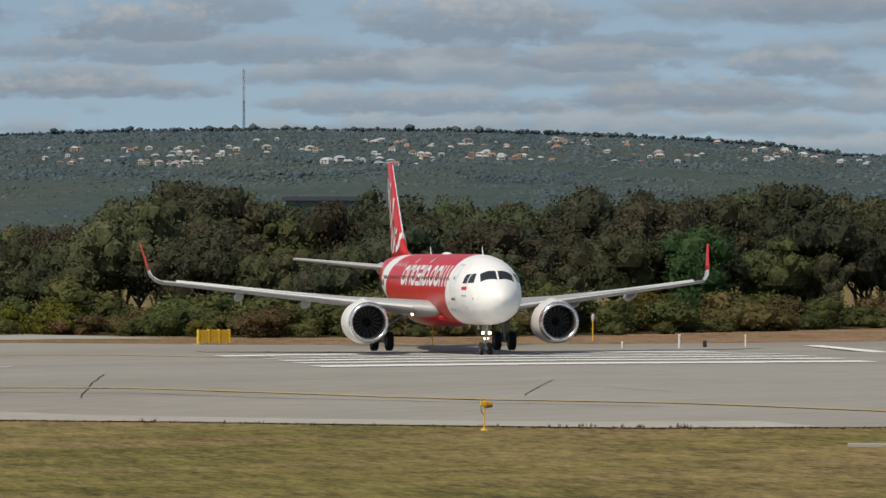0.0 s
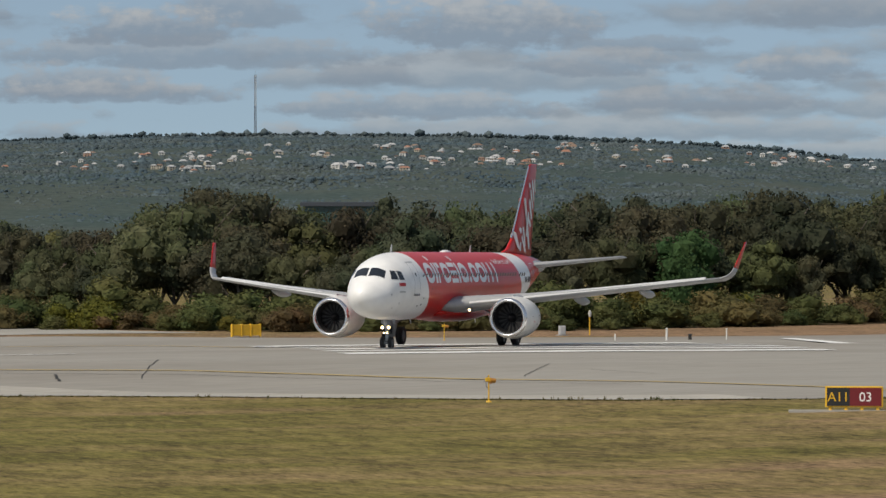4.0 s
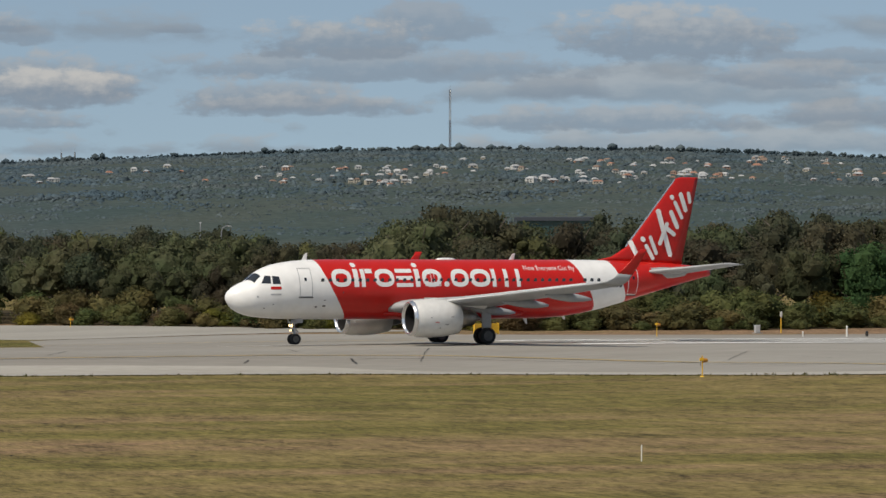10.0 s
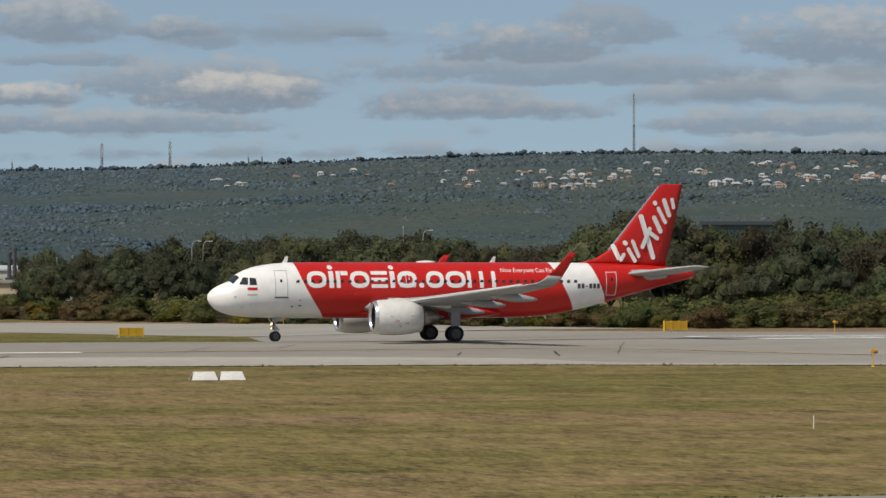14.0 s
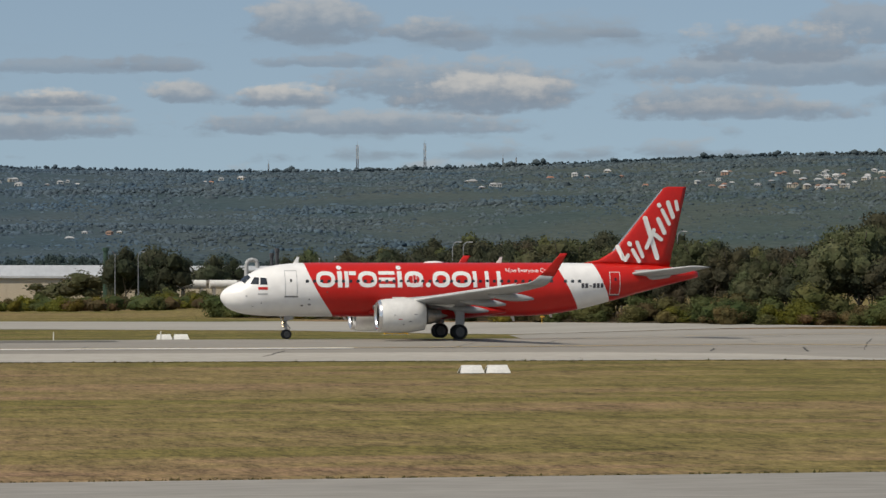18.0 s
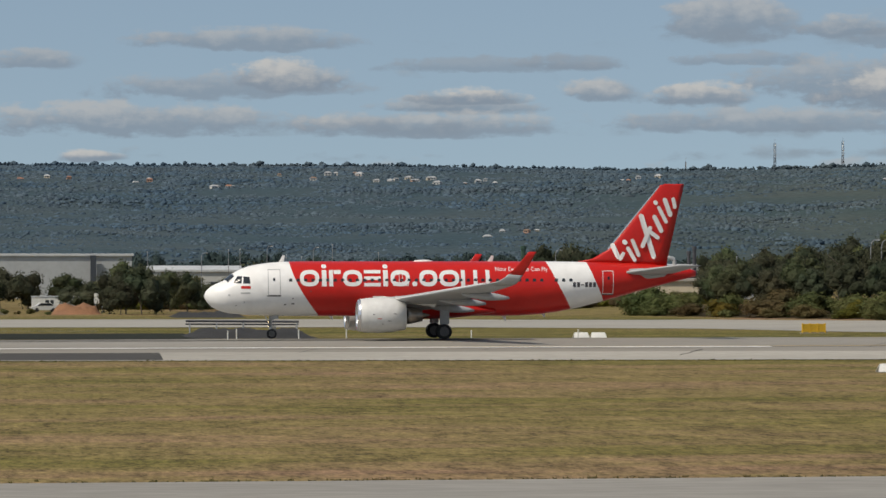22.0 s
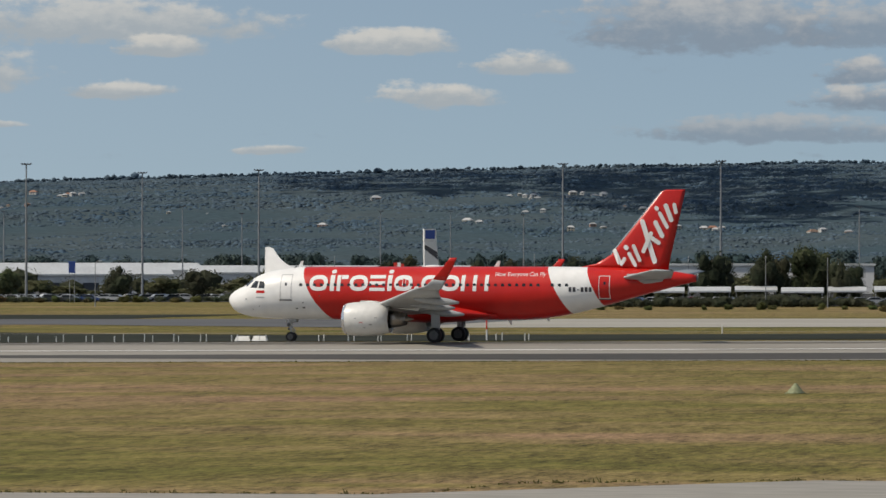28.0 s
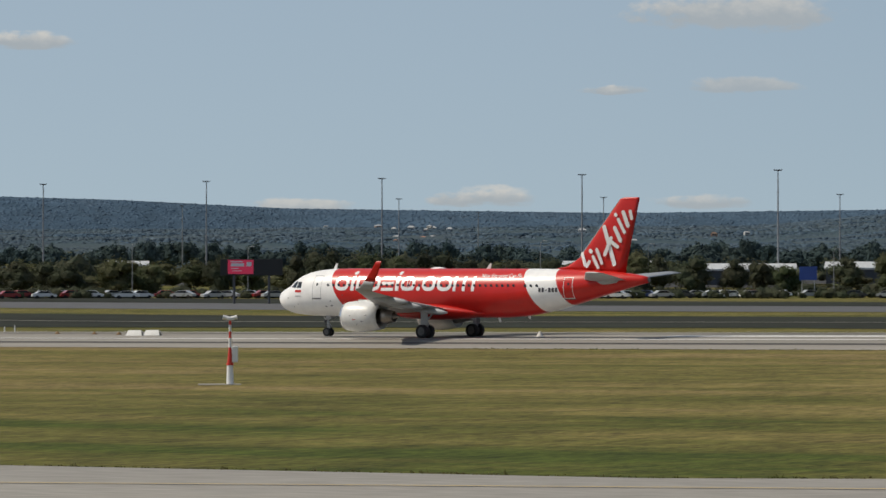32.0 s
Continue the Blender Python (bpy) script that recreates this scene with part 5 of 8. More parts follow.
def build_crest_trees():
    """The uneven line of rounded crowns along the crest."""
    rnd = random.Random(15)
    rng = np.random.default_rng(16)
    bm = bmesh.new()
    bmesh.ops.create_icosphere(bm, subdivisions=1, radius=1)
    base = np.array([v.co[:] for v in bm.verts])
    tri = np.array([[v.index for v in f.verts] for f in bm.faces])
    bm.free()
    vs, fs = [], []
    for i in range(7600):
        az = rnd.uniform(-30, 25.5)
        x, y = spot(az, HILL_FAR - rnd.uniform(0, 90))
        s = rnd.uniform(0.6, 1.7) * (2.1 if rnd.random() < 0.07 else 1.0) * (1 + 0.55 * noise.noise(Vector((az * 3.1, 0.0, 7.0)))) * (1 + 0.30 * ease(-az, 12, 17))
        vs.append(base * (s * rng.uniform(0.75, 1.25, 3) * (1.1, 1.1, 0.85)) * rng.uniform(0.8, 1.2, (len(base), 1)) + (x, y, hill_z(az, HILL_FAR) + s * rnd.uniform(-0.7, 0.6)))
        fs.append(tri + len(base) * i)
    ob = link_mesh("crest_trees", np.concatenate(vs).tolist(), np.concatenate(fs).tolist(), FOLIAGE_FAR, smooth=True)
    tagged(ob, "rounded crowns along the scarp's crest, tinted with painted haze", "trees", kind="stuff")


build_crest_trees()


# ---- trees and shrubs ----
def leaf_material(name, colour, second, rand=0.25, through_=0.38):
    """Leaves that vary from tree to tree and spray to spray and let some light through."""
    mat = island_variation(material(name, colour, 0.8, vary=0.30, scale=0.30, fine=2, second=second, obj_rand=rand, spec=0.15, space="World"), 0.80, 1.22)
    n, l = mat.node_tree.nodes, mat.node_tree.links
    b = n["Principled BSDF"]
    hsv = n.new("ShaderNodeHueSaturation")
    oi, r = n.new("ShaderNodeObjectInfo"), n.new("ShaderNodeMapRange")
    turn_ = n.new("ShaderNodeMath")
    turn_.operation = "PINGPONG"
    turn_.inputs[1].default_value = 0.13
    l.new(oi.outputs["Random"], turn_.inputs[0])
    r.inputs[1].default_value, r.inputs[2].default_value = 0.0, 0.13
    r.inputs[3].default_value, r.inputs[4].default_value = 0.475, 0.530
    l.new(turn_.outputs[0], r.inputs[0])
    l.new(b.inputs["Base Color"].links[0].from_socket, hsv.inputs["Color"]), l.new(r.outputs[0], hsv.inputs["Hue"])
    l.new(hsv.outputs[0], b.inputs["Base Color"])
    tr, mix = n.new("ShaderNodeBsdfTranslucent"), n.new("ShaderNodeMixShader")
    l.new(hsv.outputs[0], tr.inputs["Color"])
    mix.inputs[0].default_value = through_
    l.new(b.outputs[0], mix.inputs[1]), l.new(tr.outputs[0], mix.inputs[2])
    l.new(mix.outputs[0], n["Material Output"].inputs["Surface"])
    return mat


LEAVES = [leaf_material("eucalypt_leaves", (0.068, 0.086, 0.041), (0.096, 0.098, 0.053)), leaf_material("dark_eucalypt_leaves", (0.050, 0.063, 0.037), (0.068, 0.070, 0.044)),
          leaf_material("green_leaves", (0.032, 0.077, 0.029), (0.045, 0.086, 0.032)), leaf_material("dry_brown_leaves", (0.088, 0.077, 0.046), (0.062, 0.065, 0.041)),
          leaf_material("yellow_olive_leaves", (0.102, 0.108, 0.044), (0.075, 0.086, 0.041))]
SHRUB = [leaf_material("shrub_leaves", (0.075, 0.096, 0.035), (0.107, 0.108, 0.041)), leaf_material("russet_shrub_leaves", (0.133, 0.098, 0.044), (0.091, 0.084, 0.037)),
         leaf_material("yellow_shrub_leaves", (0.160, 0.131, 0.023), (0.086, 0.091, 0.023))]
BARK = material("grey_bark", (0.125, 0.105, 0.082), 0.9, vary=0.3, scale=2, fine=14, bump=0.5)


def clump_shape():
    bm = bmesh.new()
    bmesh.ops.create_icosphere(bm, subdivisions=1, radius=1)
    v, f = np.array([q.co[:] for q in bm.verts]), [[q.index for q in w.verts] for w in bm.faces]
    bm.free()
    return v, f


CLUMP_V, CLUMP_F = clump_shape()


def crown_mesh(name, seed, lobes, leaves, mat, leaf=0.020, flat=0.85, low=0.28, big=(0.13, 0.24)):
    """A crown one unit high: rounded lobes of small sprays of leaves, with gaps between the lobes."""
    rng = np.random.default_rng(seed)
    cs = []
    tries = 0
    while len(cs) < lobes and tries < 4000:
        tries += 1
        p = rng.normal(size=3)
        p *= rng.uniform(0.35, 1.0) / np.linalg.norm(p)
        cr = rng.uniform(*big) * (1.0 - 0.25 * max(p[2], 0))
        z = low + cr * 0.6 + (1 - low - cr * 1.45) * (p[2] * 0.5 + 0.5)
        wid = (0.5 * flat - cr * 0.6) * (1 - 0.35 * max(0, p[2]) ** 1.5)
        c_ = np.array((p[0] * wid, p[1] * wid, z))
        if any(np.linalg.norm(c_ - q[0]) < 0.55 * max(cr, q[1]) for q in cs):
            continue
        cs.append((c_, cr))
    verts, faces = [], []
    for c_, cr in cs:
        k = len(verts)
        verts += (CLUMP_V * (1 + rng.normal(0, 0.10, (len(CLUMP_V), 1))) * cr * (0.84, 0.84, 0.70) + c_).tolist()
        faces += [tuple(int(q) + k for q in f) for f in CLUMP_F]
    centres, radii = np.array([q[0] for q in cs]), np.array([q[1] for q in cs])
    share = radii ** 2 / (radii ** 2).sum()
    for (c_, cr), part_ in zip(cs, share):
        n_ = int(leaves * part_ * 1.5)
        v = rng.normal(size=(n_, 3)) + (0, 0, 0.25)
        v /= np.linalg.norm(v, axis=1)[:, None]
        bump_ = 1 + 0.13 * np.sin(v[:, 0] * 7 + seed) * np.sin(v[:, 1] * 6 + 2 * seed) + 0.10 * np.sin(v[:, 2] * 9 + cr * 50)
        pts = c_ + v * (cr * rng.uniform(0.82, 1.16, n_) * bump_)[:, None] * (1, 1, 0.84)
        near_ = np.linalg.norm((pts[:, None] - centres[None]) / (1, 1, 0.84), axis=2) < 0.8 * radii[None]
        ok = ~near_.any(axis=1)
        for p, d in zip(pts[ok], v[ok]):
            nn = d + rng.normal(0, 0.55, 3)
            nn /= np.linalg.norm(nn)
            a_ = np.cross(nn, rng.normal(size=3))
            a_ /= np.linalg.norm(a_)
            b_ = np.cross(nn, a_)
            s = leaf * rng.uniform(0.55, 1.35)
            k = len(verts)
            verts += [(p - a_ * s).tolist(), (p - b_ * s * rng.uniform(0.4, 0.8)).tolist(), (p + a_ * s * rng.uniform(0.7, 1.1)).tolist(), (p + b_ * s * rng.uniform(0.4, 0.8)).tolist()]
            faces.append((k, k + 1, k + 2, k + 3))
    me = bpy.data.meshes.new(name)
    me.from_pydata([tuple(v) for v in verts], [], faces)
    me.materials.append(mat)
    return me


def trunk_mesh(name, seed, limbs=6):
    rnd = random.Random(seed)
    bm = bmesh.new()
    p, pts = Vector((0, 0, -0.02)), [Vector((0, 0, -0.02))]
    for i in range(3):
        p = p + Vector((rnd.uniform(-0.04, 0.04), rnd.uniform(-0.04, 0.04), 0.2))
        pts.append(p)
    for i in range(3):
        cyl(bm, pts[i], pts[i + 1], 0.017 - 0.003 * i, 0.014 - 0.003 * i, 7)
    for i in range(limbs):
        q = pts[rnd.choice((1, 2, 3))]
        a_ = rnd.uniform(0, 6.28)
        e_ = q + Vector((math.cos(a_) * rnd.uniform(0.15, 0.32), math.sin(a_) * rnd.uniform(0.15, 0.32), rnd.uniform(0.15, 0.36)))
        cyl(bm, q, e_, 0.012, 0.004, 5)
    me = bpy.data.meshes.new(name)
    bm.to_mesh(me)
    bm.free()
    me.materials.append(BARK)
    return me


TREE_KINDS = []
for i in range(8):
    TREE_KINDS.append((crown_mesh("crown", 10 + i, (20, 24, 18, 16, 22, 26, 20, 14)[i], 3300, LEAVES[(0, 1, 3, 1, 2, 4, 0, 1)[i]], 0.0168, (1.0, 0.9, 1.15, 0.8, 0.78, 1.0, 1.0, 0.75)[i], (0.2, 0.25, 0.15, 0.3, 0.04, 0.2, 0.25, 0.32)[i], (0.11, 0.22)), trunk_mesh("trunk", i)))
SHRUB_KINDS = [crown_mesh("foliage", 40 + i, 9, 1500, SHRUB[(0, 1, 0, 2, 1, 0)[i]], 0.035, (1.25, 1.4, 1.1, 1.2, 1.5, 1.3)[i], -0.12, (0.24, 0.36)) for i in range(6)]
FAR_KINDS = [crown_mesh("crown", 60 + i, (14, 12, 16, 13)[i], 1700, LEAVES[i % 2], 0.024, 1.0, (0.08, 0.0, 0.06, 0.03)[i], (0.15, 0.27)) for i in range(4)]
LIGHT_KINDS = [crown_mesh("crown", 80 + i, 11, 800, LEAVES[i % 2], 0.038, 1.0, (0.05, 0.0, 0.12)[i], (0.16, 0.28)) for i in range(3)]
TREE_LABELS = ("olive-green eucalypt with a broad crown and grey trunk", "dark eucalypt with an uneven crown", "broad olive eucalypt crown over grey limbs", "slender dark eucalypt with an open crown",
               "dense bright green tree with leaves to the ground", "olive-green eucalypt with a broad crown and grey trunk", "dark eucalypt with an uneven crown", "slender dark eucalypt with an open crown")
SHRUB_LABELS = ("dense olive-green shrub beside the taxiway", "dry russet-brown shrub among others", "dense olive-green shrub beside the taxiway", "yellow-flowering wattle shrub among others", "dry russet-brown shrub among others", "dense olive-green shrub beside the taxiway")
rnd_tree = random.Random(11)


def tree(x, y, top, kind_=None, width=None, group="tree belt behind the runway"):
    k = rnd_tree.randrange(8) if kind_ is None else kind_
    if kind_ is None and k == 4:
        k = 0
    z = ground_z(x, y) - 0.1
    h = top - z
    w = width or h * rnd_tree.uniform(0.75, 1.1)
    root = thing("tree", Matrix.Translation((x, y, z)) @ Matrix.Rotation(rnd_tree.uniform(0, 6.28), 4, "Z"), TREE_LABELS[k], "tree", group)
    far_off = y > 640
    for nm, me in (("trunk", TREE_KINDS[k][1]), ("crown", FAR_KINDS[k % 4] if far_off else TREE_KINDS[k][0])):
        ob = new(nm, me)
        ob.parent = root
        ob.matrix_basis = Matrix.Diagonal((w, w, h, 1))
    return root


def shrub(x, y, h, kind_=None, group="shrubs before the trees", w=None):
    k = rnd_tree.choice((0, 0, 1, 1, 2, 2, 0, 5, 4, 4, 5, 5, 2, 3)) if kind_ is None else kind_
    root = thing("shrub", Matrix.Translation((x, y, ground_z(x, y) - 0.1)) @ Matrix.Rotation(rnd_tree.uniform(0, 6.28), 4, "Z"), SHRUB_LABELS[k], "shrub", group)
    ob = new("foliage", SHRUB_KINDS[k])
    ob.parent = root
    w = w or h * rnd_tree.uniform(1.0, 1.5)
    ob.matrix_basis = Matrix.Diagonal((w, w, h, 1))
    return root


def joined_trees(rows, label, mat):
    """Far trees past counting, joined: rows of x, y, top and width."""
    src = []
    for me in LIGHT_KINDS:
        v = np.zeros(len(me.vertices) * 3)
        me.vertices.foreach_get("co", v)
        src.append((v.reshape(-1, 3), [tuple(p.vertices) for p in me.polygons]))
    vs, fs = [], []
    k = 0
    for x, y, top, w in rows:
        v, f = src[rnd_tree.randrange(3)]
        z = ground_z(x, y) - 0.1
        a_ = rnd_tree.uniform(0, 6.28)
        c_, s_ = math.cos(a_), math.sin(a_)
        vs.append(np.stack([(v[:, 0] * c_ - v[:, 1] * s_) * w + x, (v[:, 0] * s_ + v[:, 1] * c_) * w + y, v[:, 2] * (top - z) + z], 1))
        fs += [tuple(i + k for i in q) for q in f]
        k += len(v)
    tagged(link_mesh("woods", np.concatenate(vs).tolist(), fs, mat), label, "trees", kind="stuff")


BELT_AZ = (-30, -27, -23.5, -20.7, -17.5, -15.1, -12.2, -9.8, -8.6)
BELT_R = (560, 530, 484, 449, 443, 459, 508, 566, 610)
TOP_AZ = (-30, -24, -22.9, -22.05, -21.4, -20.6, -19.8, -19.2, -18.8, -17.7, -17.4, -16.6, -16, -15.3, -14.4, -13.9, -13, -12, -11.3, -10.35, -9.6, -8.6)
TOP_EL = (0.75, 0.78, 0.81, 0.74, 0.81, 0.76, 0.61, 0.69, 0.715, 0.69, 0.79, 0.81, 0.53, 0.44, 0.59, 0.62, 0.70, 0.66, 0.585, 0.44, 0.30, 0.1)


def belt_r(az):
    return float(np.interp(az, BELT_AZ, BELT_R))


def build_belt():
    az = -26.5
    while az < -8.4:                                   # low shrubs along the edge
        for row, hh in ((2, (1.2, 2.6)), (7, (2.0, 3.9)), (13, (2.8, 5.0))):
            r = belt_r(az) + row + rnd_tree.uniform(-1.5, 2.5)
            x, y = spot(az + rnd_tree.uniform(-0.1, 0.1), r)
            h_ = rnd_tree.uniform(*hh)
            shrub(x, y, h_, w=h_ * rnd_tree.uniform(1.1, 1.7))
        az += rnd_tree.uniform(0.40, 0.60)
    az = -26.0
    while az < -9.0:                                   # middle trees
        r = belt_r(az) + rnd_tree.uniform(16, 26)
        x, y = spot(az, r)
        el = float(np.interp(az, TOP_AZ, TOP_EL))
        tree(x, y, rise(el * rnd_tree.uniform(0.2, 0.62), r))
        az += rnd_tree.uniform(0.42, 0.62)
    for depth in (30, 46, 66, 92):                     # tall trees
        az = -26.5
        while az < -9.2:
            r = belt_r(az) + depth + rnd_tree.uniform(-6, 8)
            x, y = spot(az, r)
            el = float(np.interp(az, TOP_AZ, TOP_EL)) * (1.02 + 0.13 * ease(-az, 14, 18))
            f = rnd_tree.uniform(0.74, 1.06) if depth > 40 else rnd_tree.uniform(0.55, 0.95)
            tree(x, y, max(rise(el * f, r), 5.5))
            az += rnd_tree.uniform(0.40, 0.72)
    x, y = spot(-21.85, 478)                            # one bright green tree stands out
    tree(x, y, rise(0.52, 478), 4, 8.5)
    x, y = spot(-19.9, 476)
    tree(x, y, rise(0.50, 476), 2, 11.0)


build_belt()


def leaf_litter():
    mat = material("leaf_litter", (0.070, 0.055, 0.032), 1.0, vary=0.4, scale=0.3, fine=3, spec=0.05, space="World")
    verts, faces = [], []
    azs = list(np.arange(-30, -8.4, 0.5))
    for a_ in azs:
        for o in (4, 30, 70, 140):
            x_, y_ = spot(a_, belt_r(a_) + o)
            verts.append((x_, y_, ground_z(x_, y_) + 0.05))
    for i in range(len(azs) - 1):
        for k in range(3):
            faces.append((i * 4 + k + 4, i * 4 + k, i * 4 + k + 1, i * 4 + k + 5))
    tagged(link_mesh("leaf_litter", verts, faces, mat), "brown leaf litter under the trees", "ground", kind="structure")


leaf_litter()


# ---- airfield furniture ----
SCREEN_RED = glow("lit_red_screen", (0.50, 0.03, 0.08), 0.35)


def facing(x, y):
    """Turn, in degrees, of a thing whose front is its -y side and that faces the spotters."""
    return math.degrees(math.atan2(x, -y)) + 180


def gable_marker(x, y, rz=0):
    """One white roof-shaped boundary board."""
    root = thing("gable_marker", pose(x, y, ground_z(x, y), 0, 0, rz), "white painted roof-shaped marker board lying on the grass", "marker board", "white boards beside the runway")
    for s, nm in ((-1, "front_panel"), (1, "back_panel")):
        bm = bmesh.new()
        a_ = [(-0.76, s * 0.42, 0.02), (0.76, s * 0.42, 0.02), (0.60, s * 0.03, 0.50), (-0.60, s * 0.03, 0.50)]
        lo = [bm.verts.new(p) for p in a_]
        hi = [bm.verts.new((p[0], p[1] + s * 0.02, p[2] + 0.025)) for p in a_]
        bm.faces.new(lo), bm.faces.new(hi)
        for i in range(4):
            bm.faces.new((lo[i], lo[(i + 1) % 4], hi[(i + 1) % 4], hi[i]))
        bmesh.ops.recalc_face_normals(bm, faces=bm.faces)
        part(nm, bm, WHITE_WEATHERED, root)
    for s in (-1, 1):
        bm = bmesh.new()
        box(bm, s * 0.6 - 0.03, s * 0.6 + 0.03, -0.36, 0.36, 0.0, 0.05)
        part("foot", bm, STEEL, root)
    return root


for x, y, rz in ((53.0, 260, 0), (54.6, 260, 0), (53.4, 404, 2), (55.0, 404, 0), (-115.0, 236.4, 8), (-113.4, 236.6, 10), (-120.8, 403, 8), (-119.1, 403, 8), (-234.5, 322, 18), (-232.9, 322.5, 18)):
    gable_marker(x, y, rz)


def small_post(x, y, h, name="marker_post", mat=None, label="short white marker post in the grass", r=0.06, group="white posts beside the runway", cap=None):
    root = thing(name, pose(x, y, ground_z(x, y)), label, "post", group)
    bm = bmesh.new()
    cyl(bm, (0, 0, -0.05), (0, 0, h), r, r * 0.9, 8)
    part("shaft", bm, mat or WHITE_WEATHERED, root)
    bm = bmesh.new()
    cyl(bm, (0, 0, h - 0.02), (0, 0, h + 0.06), r * 1.25, r * 0.5, 8)
    part("cap", bm, cap or mat or WHITE_WEATHERED, root)
    return root


for x, y, h in ((20.6, 401, 0.7), (21.4, 401, 0.85), (27, 400, 0.8), (31.5, 402, 0.9), (43, 402, 0.7), (53.0, 403, 0.75), (-1.5, 436, 0.8), (-82, 444, 0.85), (-13, 440, 0.6), (-262, 340, 0.6), (-271, 350, 0.5)):
    small_post(x, y, h)
rp = random.Random(4)
for i in range(26):                                    # pairs of short posts along the dark strip
    x = -92 - i * 2.85
    for o in (0.0, 0.35 + 0.03 * i):
        small_post(x - o + rp.uniform(-0.1, 0.1), 400 + rp.uniform(-0.5, 0.5), rp.uniform(0.55, 0.75), r=0.05, group="row of short white posts")
small_post(146.5, 381, 0.42)
small_post(150.0, 380, 0.85, r=0.08)
small_post(152.6, 382, 0.40, "stump", BLACK, "short dark stump at the pavement's edge", 0.14, "")
small_post(155.0, 381, 0.8, r=0.05)
small_post(60.5, 177, 0.48, "stake", None, "thin white stake standing in the mown grass", 0.022, "")


def edge_lamp(x, y, h, label, turn_=0):
    root = thing("edge_light", pose(x, y, ground_z(x, y), 0, 0, turn_), label, "light", "yellow lights at the pavement's edge")
    bm = bmesh.new()
    cyl(bm, (0, 0, 0), (0, 0, h), 0.035, 0.03, 8)
    cyl(bm, (0, 0, 0), (0, 0, 0.06), 0.14, 0.10, 10)
    part("stem", bm, YELLOW, root)
    bm = bmesh.new()
    box(bm, -0.16, 0.10, -0.06, 0.06, h - 0.30, h - 0.12, 0.02)
    part("bracket", bm, YELLOW, root)
    bm = bmesh.new()
    cyl(bm, (0.05, 0, h - 0.26), (0.30, 0, h - 0.26), 0.13, 0.10, 12)
    part("lamp_head", bm, material("amber_lamp", (0.45, 0.20, 0.03), 0.3, vary=0.2), root, "amber lamp head")
    bm = bmesh.new()
    pts = [(-0.02, 0, h - 0.05), (-0.14, 0, h - 0.2), (-0.12, 0, h - 0.5), (-0.02, 0, h - 0.62)]
    for p, q in zip(pts, pts[1:]):
        cyl(bm, p, q, 0.014, seg=6)
    part("cable", bm, BLACK, root)
    return root


edge_lamp(98.3, 274, 1.2, "yellow post with an amber lamp at the grass edge")
edge_lamp(135.5, 386, 1.25, "yellow post with an amber lamp beyond the runway")
edge_lamp(107.0, 485, 1.0, "low amber light on the far taxiway's edge")


def board_back(x, y, n_=3, w=2.4, h=0.95, rz=0):
    """Yellow back of a guidance board on short legs."""
    root = thing("sign_board", pose(x, y, ground_z(x, y), 0, 0, rz), "yellow-backed guidance sign standing on short legs", "sign", "yellow sign boards")
    u = w / n_
    for i in range(n_):
        bm = bmesh.new()
        box(bm, -w / 2 + i * u + 0.02, -w / 2 + (i + 1) * u - 0.02, -0.09, 0.09, 0.14, h, 0.02)
        part("panel", bm, YELLOW, root)
    for i in range(n_ + 1):
        bm = bmesh.new()
        x0 = -w / 2 + i * u
        box(bm, x0 - 0.045, x0 + 0.045, -0.12, 0.12, 0.0, h + 0.05, 0.01)
        part("leg", bm, YELLOW, root)
    bm = bmesh.new()
    box(bm, -w / 2 - 0.2, w / 2 + 0.2, -0.35, 0.35, -0.05, 0.05)
    part("slab", bm, CONCRETE, root)
    return root


board_back(80.6, 433, rz=10)
board_back(126.0, 403, rz=14)


def guidance_sign():
    x, y = 106.0, 252.5
    root = thing("taxiway_sign", pose(x, y, ground_z(x, y), 0, 0, 24 - 47), "black and red taxiway sign reading A11 and 03", "sign")
    bm = bmesh.new()
    box(bm, -1.15, 1.15, -0.06, 0.12, 0.14, 0.98, 0.02)
    part("frame", bm, YELLOW, root, "yellow frame")
    for x0, x1, mat, txt, tm, lab in ((-1.08, -0.18, BLACK, "A11", YELLOW, "black panel"), (-0.18, 1.08, material("dark_red_panel", (0.16, 0.015, 0.02), 0.4, vary=0.1), "03", WHITE, "dark red panel")):
        bm = bmesh.new()
        box(bm, x0, x1, -0.085, -0.055, 0.20, 0.92)
        pn = part("panel", bm, mat, root, lab)
        cu = bpy.data.curves.new("figures", "FONT")
        cu.body, cu.size, cu.align_x, cu.extrude = txt, 0.52, "CENTER", 0.004
        tmp = new("figures_text", cu)
        me = bpy.data.meshes.new_from_object(tmp.evaluated_get(bpy.context.evaluated_depsgraph_get()))
        bpy.data.objects.remove(tmp)
        me.materials.clear()
        me.materials.append(tm)
        ob = new("figures", me)
        ob.parent = pn
        ob.matrix_basis = pose((x0 + x1) / 2, -0.095, 0.38, 90, 0, 0)
    for i in range(4):
        bm = bmesh.new()
        cyl(bm, (-0.95 + i * 0.63, 0.03, 0.0), (-0.95 + i * 0.63, 0.03, 0.16), 0.06, seg=8)
        cyl(bm, (-0.95 + i * 0.63, 0.03, 0.0), (-0.95 + i * 0.63, 0.03, 0.05), 0.12, 0.08, 8)
        part("leg", bm, YELLOW, root)
    bm = bmesh.new()
    box(bm, -2.6, 1.6, -0.45, 0.5, -0.06, 0.03)
    part("slab", bm, CONCRETE, root, "concrete footing slab")


guidance_sign()


